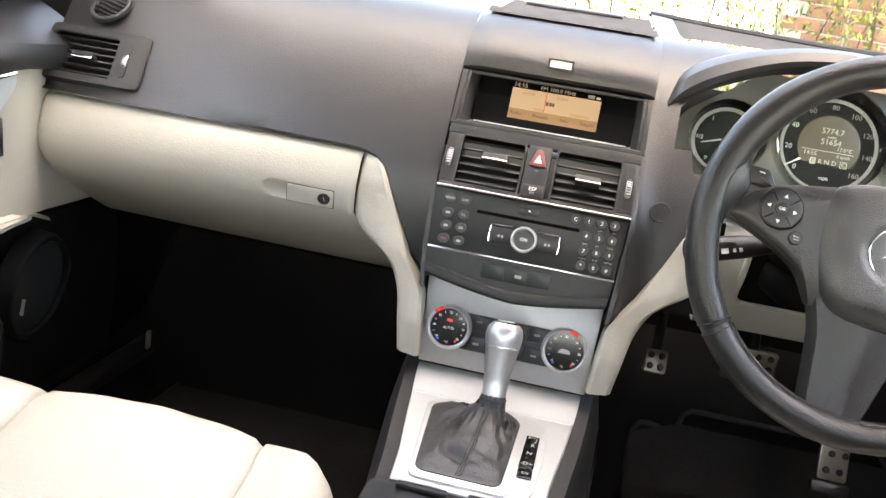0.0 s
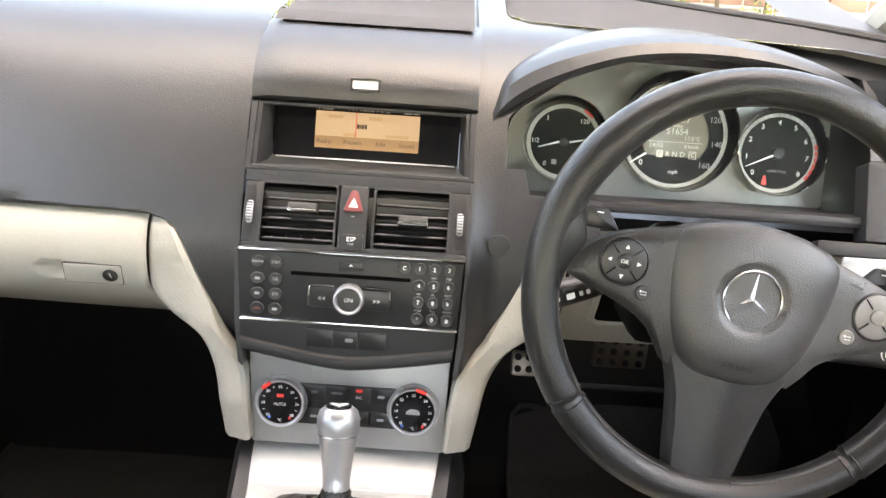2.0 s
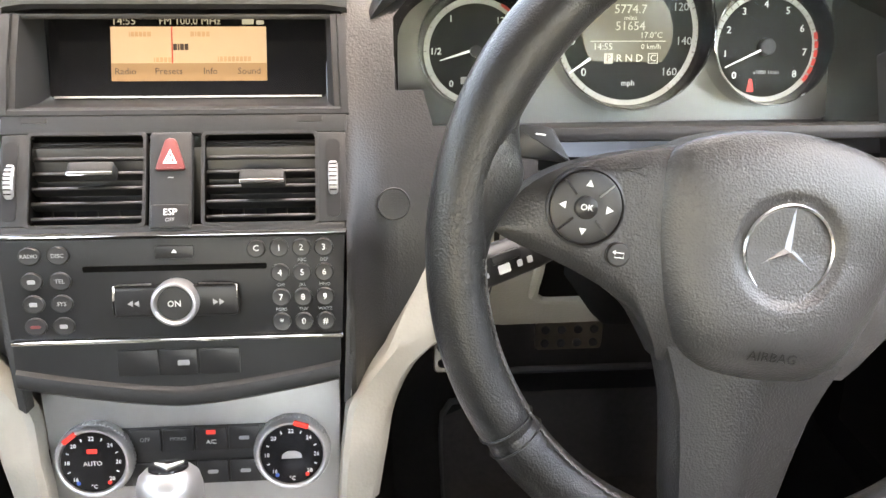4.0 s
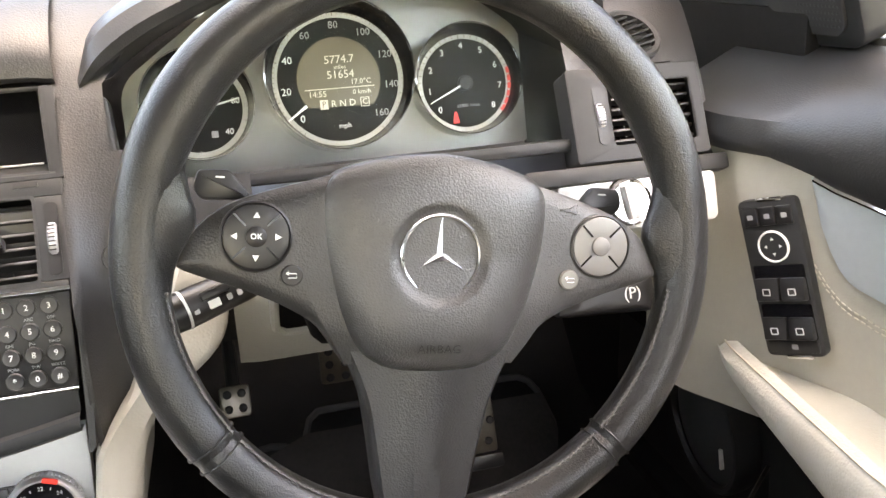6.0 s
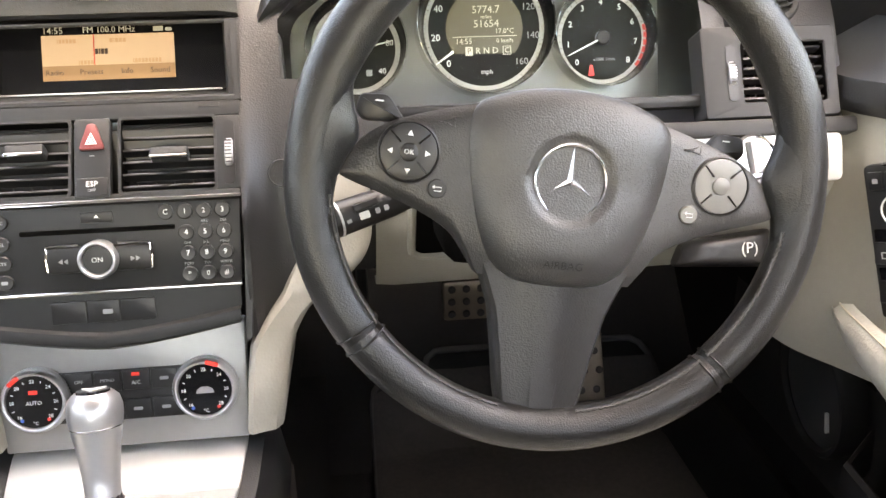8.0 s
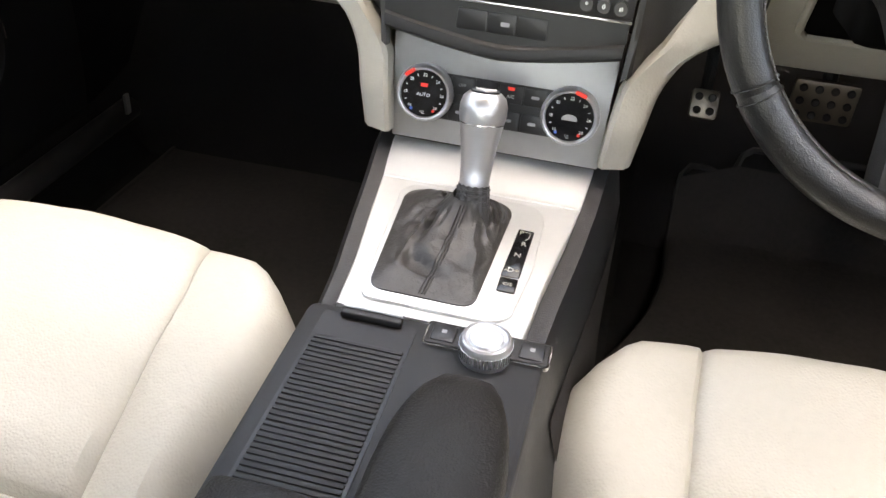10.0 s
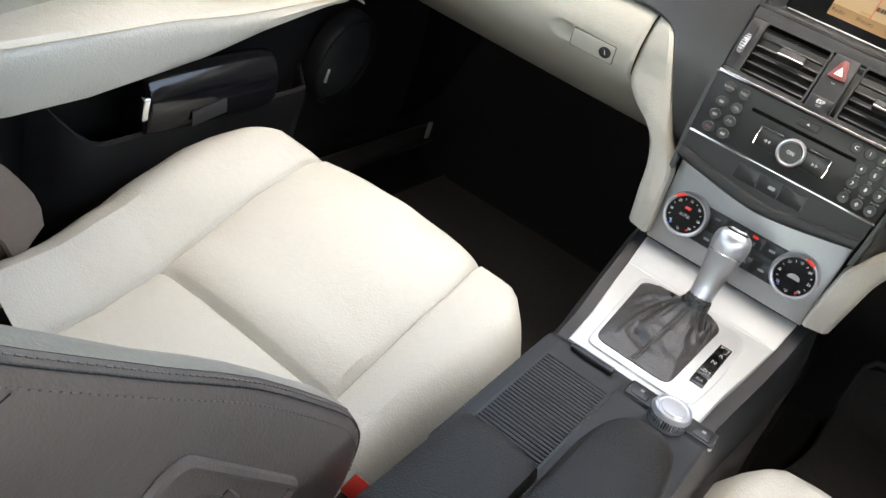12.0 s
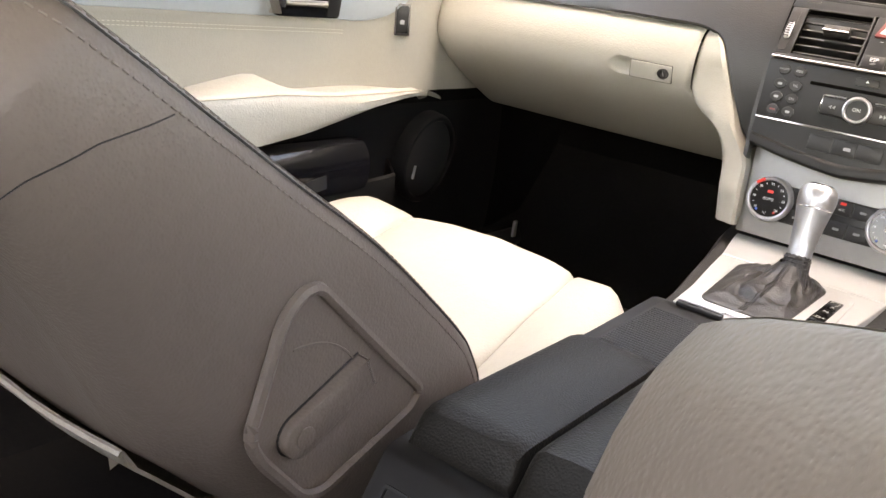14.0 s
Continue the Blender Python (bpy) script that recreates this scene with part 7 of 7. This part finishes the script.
part("switch_rocker", box("switch_rocker", 0.020, 0.044, 0.008, 0.002, sm), BLACK, sw)
part("switch_mark", plate("switch_mark", rounded(rect(0.007, 0.007, 0, -0.004), 0.001), 0.0042, 0.0046, m=sm), DIM, sw)

# driver's switch panel
QM = axes((0.7205, -0.0080, 0.4940), (0.42, -0.86, 0.28), (-0.19, 0.33, 0.92))
sw = part("switch_panel", plate("switch_panel", rounded(rect(0.058, 0.152), 0.007), -0.006, 0.004, 0.002, QM), FASCIA, ddoor, "dark grey window switch panel")
for yy in (0.076, -0.076):
    part("chrome_end", box("chrome_end", 0.026, 0.004, 0.005, 0.0015, at(QM, 0.004, yy, 0.0025)), CHROME, sw)
for k in (-1, 0, 1):
    part("fold_switch", plate("fold_switch", rounded(rect(0.0150, 0.0175, k * 0.0168, 0.0605), 0.002), 0.0035, 0.0062, 0.001, QM), BLACK, sw)
    part("switch_mark", plate("switch_mark", rounded(rect(0.0055, 0.0045, k * 0.0168, 0.0605), 0.001), 0.0060, 0.0065, m=QM), DIM, sw)
part("mirror_pad", lathe("mirror_pad", [(0.0135, 0.003), (0.0135, 0.0052), (0.0, 0.0056)], 36, at(QM, 0, 0.0315)), FASCIA, sw)
part("mirror_ring", lathe("mirror_ring", [(0.0152, 0.003), (0.0152, 0.0060), (0.0140, 0.0066), (0.0134, 0.0052)], 40, at(QM, 0, 0.0315), cap=False), WHITE, sw, "white ring of the mirror control")
for k in range(4):
    q = at(QM, 0, 0.0315) @ Matrix.Rotation(radians(90 * k), 4, "Z") @ Matrix.Translation((0.0075, 0, 0))
    part("arrow_mark", plate("arrow_mark", [(-0.0014, -0.0016), (0.0014, 0), (-0.0014, 0.0016)], 0.0055, 0.0060, m=q), WHITE, sw)
for yy in (-0.0035, -0.0415):
    part("switch_well", plate("switch_well", rounded(rect(0.050, 0.0345, 0, yy), 0.002), 0.0034, 0.0045, m=QM), PIANO, sw)
    for s in (-1, 1):
        part("window_switch", box("window_switch", 0.0235, 0.0215, 0.010, 0.002, at(QM, s * 0.0125, yy - 0.006, 0.0055) @ Matrix.Rotation(radians(-12), 4, "X")), BLACK, sw)
        part("switch_mark", frame_ring("switch_mark", rounded(rect(0.0075, 0.0065, s * 0.0125, yy - 0.007), 0.001), rounded(rect(0.006, 0.005, s * 0.0125, yy - 0.007), 0.0008), 0.0112, 0.0118, QM), WHITE, sw)
part("lock_switch", plate("lock_switch", rounded(rect(0.050, 0.0120, 0, -0.0655), 0.002), 0.0035, 0.0062, 0.001, QM), BLACK, sw)
part("switch_mark", plate("switch_mark", rounded(rect(0.006, 0.005, 0.002, -0.0655), 0.001), 0.0060, 0.0065, m=QM), DIM, sw)
hm = axes((0.7605, -0.194, 0.5265), (0, -1, 0), (0, 0, 1))
part("handle_recess", plate("handle_recess", rounded([(-0.049, 0.0375), (0.094, 0.0375), (0.060, -0.0375), (-0.081, -0.0375)], 0.004), -0.004, 0.003, 0.001, hm), PIANO, ddoor, "gloss black handle recess")
for k, yy in enumerate((0.017, -0.014)):
    b = part("lock_button", plate("lock_button", rounded([(-0.070 + 0.012 * (1 - k), yy - 0.014), (-0.046 + 0.008 * (1 - k), yy - 0.014), (-0.036 + 0.008 * (1 - k), yy + 0.014), (-0.060 + 0.010 * (1 - k), yy + 0.014)], 0.002), 0.002, 0.006, 0.001, hm), BLACK, ddoor, "black lock button")
    part("lock_mark", frame_ring("lock_mark", rounded(rect(0.006, 0.008, -0.050 - 0.008 * k, yy), 0.0015), rounded(rect(0.0042, 0.006, -0.050 - 0.008 * k, yy), 0.001), 0.006, 0.0066, hm), WHITE, b)
part("door_handle", skin("door_handle", [[hm @ Vector((x, y, z)) for y, z in ((-0.030, 0.004), (-0.031, 0.014), (-0.020, 0.016), (-0.010, 0.012), (-0.009, 0.004))] for x in np.linspace(-0.030, 0.070, 8)], caps=True), CHROME, ddoor, "chrome door handle")
# tweeter cover in the window corner of each door
for s, dd in ((1, ddoor), (-1, pdoor)):
    tm = axes((s * 0.760, 0.085, 0.775), (0, -s, 0.0), (-s * 0.35, 0, 1))
    o = rounded([(-0.25, 0.10), (-0.25, -0.050), (0.000, -0.085), (0.085, -0.082), (0.098, -0.072), (0.100, 0.12)], 0.02)
    tw = part("corner_cover", plate("corner_cover", o, -0.02, 0.006, 0.004, tm), BLACK, dd, "black cover in the window corner")
    o2 = rounded([(-0.06, 0.10), (-0.055, -0.025), (0.010, -0.070), (0.070, -0.070), (0.080, -0.060), (0.082, 0.10)], 0.02)
    part("tweeter_mesh", plate("tweeter_mesh", o2, 0.005, 0.010, 0.002, tm), RUBBER, tw, "black tweeter mesh")
    hole = lathe("mesh_hole", [(0.0012, 0.0095), (0.0012, 0.0105), (0.0, 0.0105)], 6)
    for i in range(12):
        for j in range(23):
            part("mesh_hole", hole, FASCIA, tw, m=at(tm, 0.018 + 0.0050 * i + 0.0025 * (j % 2), -0.060 + 0.0062 * j))

# document pouch in the passenger door
pouch = thing("document_pouch", "black leather document pouch with buckle in the door pocket", "pouch")
part("wallet", skin("wallet", [[(-0.712 + r * 0.034 * math.cos(a), y, 0.297 + r * 0.050 * math.sin(a)) for a in np.linspace(0, 2 * math.pi, 18, endpoint=False)] for y, r in ((-0.353, 0.75), (-0.348, 0.95), (-0.33, 1), (-0.15, 1.02), (-0.122, 0.95), (-0.117, 0.7))], True, True), PIANO, pouch, "black leather wallet")
part("strap", box("strap", 0.012, 0.016, 0.034, 0.004, Matrix.Translation((-0.690, -0.351, 0.302)), 3), CHROME, pouch, "bright buckle")
part("tag", box("tag", 0.003, 0.060, 0.022, 0.001, Matrix.Translation((-0.6770, -0.252, 0.284)) @ Matrix.Rotation(radians(10), 4, "X")), FASCIA, pouch, "grey printed tag")
# seat belt on the passenger pillar
belt = thing("seat_belt", "dark seat belt with metal tongue on the pillar", "seat belt")
part("strap", skin("strap", [[(-0.735 + 0.02 * t, -0.70 + w, 1.0 - 0.85 * t) for w in (-0.022, 0, 0.022)] for t in np.linspace(0, 1, 8)], thick=0.0015), RUBBER, belt, "black webbing")
tg = axes((-0.716, -0.668, 0.415), (0, 0.80, -0.60), (0, 0.60, 0.80))
part("tongue", frame_ring("tongue", rounded(rect(0.024, 0.030, 0.018, 0.0), 0.003), rounded(rect(0.011, 0.016, 0.019, 0.0), 0.002), -0.001, 0.0012, tg, 0.0004), SILVER, belt, "metal tongue")
part("tongue_plate", plate("tongue_plate", rounded([(-0.022, -0.026), (0.006, -0.014), (0.006, 0.014), (-0.018, 0.040), (-0.024, 0.038), (-0.012, 0.008), (-0.026, -0.018)], 0.002), -0.001, 0.0012, 0.0004, tg), SILVER, belt)

# ---- floor mats and pedals ----
def on_floor(a, b, z):
    """Lifts a point of a mat onto the rise of the toe board."""
    return (a, b, z + 1.15 * max(0.0, b - 0.42))


mat_o = spread(rounded([(0.150, -0.30), (0.152, 0.060), (0.178, 0.115), (0.214, 0.205), (0.231, 0.300), (0.233, 0.505), (0.290, 0.500), (0.312, 0.488), (0.324, 0.530), (0.690, 0.530), (0.726, 0.430), (0.711, 0.250), (0.690, -0.30)], 0.03), 160)
fm = thing("floor_mat", "black carpet floor mat with bound edge", "floor mat", "floor mats")
# fill across the mat in strips, so that it bends at the toe board
cols = np.linspace(-0.30, 0.53, 40)
rows = []
for b in cols:
    span = [p[0] + (q[0] - p[0]) * (b - p[1]) / (q[1] - p[1]) for p, q in zip(mat_o, mat_o[1:] + mat_o[:1]) if (p[1] - b) * (q[1] - b) < 0]
    if len(span) > 1:
        rows.append([on_floor(min(span) + (max(span) - min(span)) * k / 24, b, 0.0125 + 0.0015 * noise.noise((k * 0.4, b * 9, 5))) for k in range(25)])
part("mat_top", skin("mat_top", rows, thick=0.008), MAT, fm)
part("binding", tube("binding", [on_floor(a, b, 0.0135) for a, b in mat_o], 0.0055, 6, True), STRIP, fm, "black bound edge")
mo = rounded([(-0.165, -0.30), (-0.20, 0.50), (-0.64, 0.46), (-0.66, -0.30)], 0.05)
fm = thing("floor_mat", "black carpet floor mat with bound edge", "floor mat", "floor mats")
part("mat_top", plate("mat_top", mo, 0.003, 0.012, 0.004), MAT, fm)
part("binding", tube("binding", [(a, b, 0.011) for a, b in mo], 0.0045, 6, True), RUBBER, fm, "black bound edge")
sill = thing("sill_trim", "black plastic door sill trim with metal clip", "trim", kind="structure")
part("sill_cover", tube("sill_cover", [(-0.705, -0.6, 0.085), (-0.705, 0.2, 0.088), (-0.705, 0.40, 0.088)], 0.020, 10), BLACK, sill)
part("clip", box("clip", 0.006, 0.012, 0.035, 0.002, Matrix.Translation((-0.677, 0.351, 0.120))), ALU, sill)


def pedal(label, m, w, h, nx, ny, ph=0.0):
    p = thing("pedal", label, "pedal", "pedals")
    pad = part("pad", plate("pad", rounded(rect(w, h), 0.006), -0.006, 0.0, 0.002, m), STEEL, p, "brushed steel pad")
    stud = lathe("stud", [(0.0052, -0.001), (0.0052, 0.0025), (0.0040, 0.0035), (0.0, 0.0035)], 12)
    for i in range(nx):
        for j in range(ny):
            part("stud", stud, RUBBER, pad, m=at(m, (i - (nx - 1) / 2) * w / (nx + 0.15) + (0.25 * w / nx if (j % 2) and ph else 0), (j - (ny - 1) / 2) * h / (ny + 0.15)))
    return p


pm = axes((0.530, 0.320, 0.245), (1, 0, 0), (0.06, 0.38, 0.92))
p = pedal("tall steel accelerator pedal with rubber studs", pm, 0.046, 0.165, 2, 6, 1)
part("heel", box("heel", 0.06, 0.02, 0.02, 0.005, at(pm, 0, -0.095, -0.01)), BLACK, p)
pm = axes((0.372, 0.322, 0.318), (1, 0, 0), (0, -0.05, 1.0))
p = pedal("wide steel brake pedal with rubber studs", pm, 0.082, 0.058, 4, 3)
part("arm", tube("arm", [(0.378, 0.34, 0.32), (0.378, 0.42, 0.45), (0.378, 0.44, 0.52)], 0.010, 8), BLACK, p)
pm = axes((0.223, 0.288, 0.306), (1, 0, 0), (0, 0.45, 0.89))
p = pedal("small steel parking brake pedal with rubber studs", pm, 0.036, 0.038, 2, 2)
part("arm", tube("arm", [(0.223, 0.30, 0.31), (0.223, 0.37, 0.43), (0.223, 0.40, 0.50)], 0.008, 8), BLACK, p)

# ---- outside ----
ground = part("ground", skin("ground", [[(x, y, -0.32) for x in (-400, -30, 0, 30, 400)] for y in (-400, -30, 0, 30, 400)]), ROAD)
tagged(ground, "grey tarmac drive", "ground", kind="structure")
mirror = thing("door_mirror", "silver painted exterior door mirror", "mirror")
mm = pose(1.06, 0.20, 0.70)
part("housing", box("housing", 0.20, 0.11, 0.15, 0.045, mm, 5), PAINT, mirror, "silver painted housing")
part("foot", box("foot", 0.14, 0.05, 0.05, 0.015, pose(0.92, 0.19, 0.665)), BLACK, mirror, "black mirror foot")
part("mirror_glass", box("mirror_glass", 0.165, 0.004, 0.115, 0.002, pose(1.06, 0.143, 0.70)), CHROME, mirror, "mirror glass")

hedge = thing("hedge", "yellow-green leafy hedge beyond the windscreen", "hedge", kind="stuff")
rng = np.random.default_rng(4)


def leaves(name, count, size, mat, span):
    verts, faces = [], []
    for _ in range(count):
        x, y, z = rng.uniform(*span[0]), rng.uniform(*span[1]), rng.uniform(*span[2])
        y += 0.25 * noise.noise((x * 1.5, z * 1.5, 0))
        if noise.noise((x * 3, y * 3, z * 3)) < -0.15:
            continue
        a, b, c = rng.uniform(0, 6.28), rng.uniform(-0.9, 0.9), rng.uniform(0, 6.28)
        r = Euler((b, a, c)).to_matrix()
        k = len(verts)
        ll, w = size * rng.uniform(0.6, 1.3), size * 0.4
        for p in ((-ll, 0, 0), (-ll * 0.3, w, 0.2 * w), (ll, 0, -0.3 * w), (-ll * 0.3, -w, 0.2 * w)):
            verts.append(Vector((x, y, z)) + r @ Vector(p))
        faces.append((k, k + 1, k + 2, k + 3))
    me = bpy.data.meshes.new(name)
    me.from_pydata([tuple(v) for v in verts], [], faces)
    return me


part("foliage", leaves("foliage", 26000, 0.021, LEAF, ((-2.2, 2.0), (3.6, 4.3), (-0.3, 1.7))), LEAF, hedge, "yellow-green leaves")
part("foliage", leaves("foliage", 12000, 0.022, LEAF_SHADE, ((-2.2, 2.0), (3.8, 4.5), (-0.3, 1.6))), LEAF_SHADE, hedge, "inner leaves, the shade of the hedge in their green")
for k in range(26):
    x = -2.1 + 0.16 * k
    part("branch", tube("branch", [(x, 4.1, -0.32), (x + 0.1 * math.sin(k * 2.1), 4.05, 0.5), (x + 0.2 * math.sin(k * 1.3), 4.0, 1.4)], [0.014, 0.010, 0.004], 5), TWIG, hedge)
wall = thing("brick_wall", "red-brown brick garden wall with pale mortar", "wall", kind="structure")
part("mortar", box("mortar", 3.0, 0.20, 2.6, 0, pose(2.45, 4.15, 0.95)), MORTAR, wall)
bk = box("brick", 0.215, 0.10, 0.065, 0.004)
bk.materials.append(BRICK)
for r in range(11):
    for c in range(12):
        part("brick", bk, BRICK, wall, m=pose(1.06 + 0.225 * c + 0.1125 * (r % 2), 4.092, 0.62 + 0.075 * r))

# the place is drawn to a unit a little larger than the metre; bring it all to true size
TRUE_SIZE = Matrix.Scale(0.935, 4)
for ob in list(scene.objects):
    if ob.parent is None and ob.type in ("MESH", "EMPTY"):
        ob.matrix_basis = TRUE_SIZE @ ob.matrix_basis
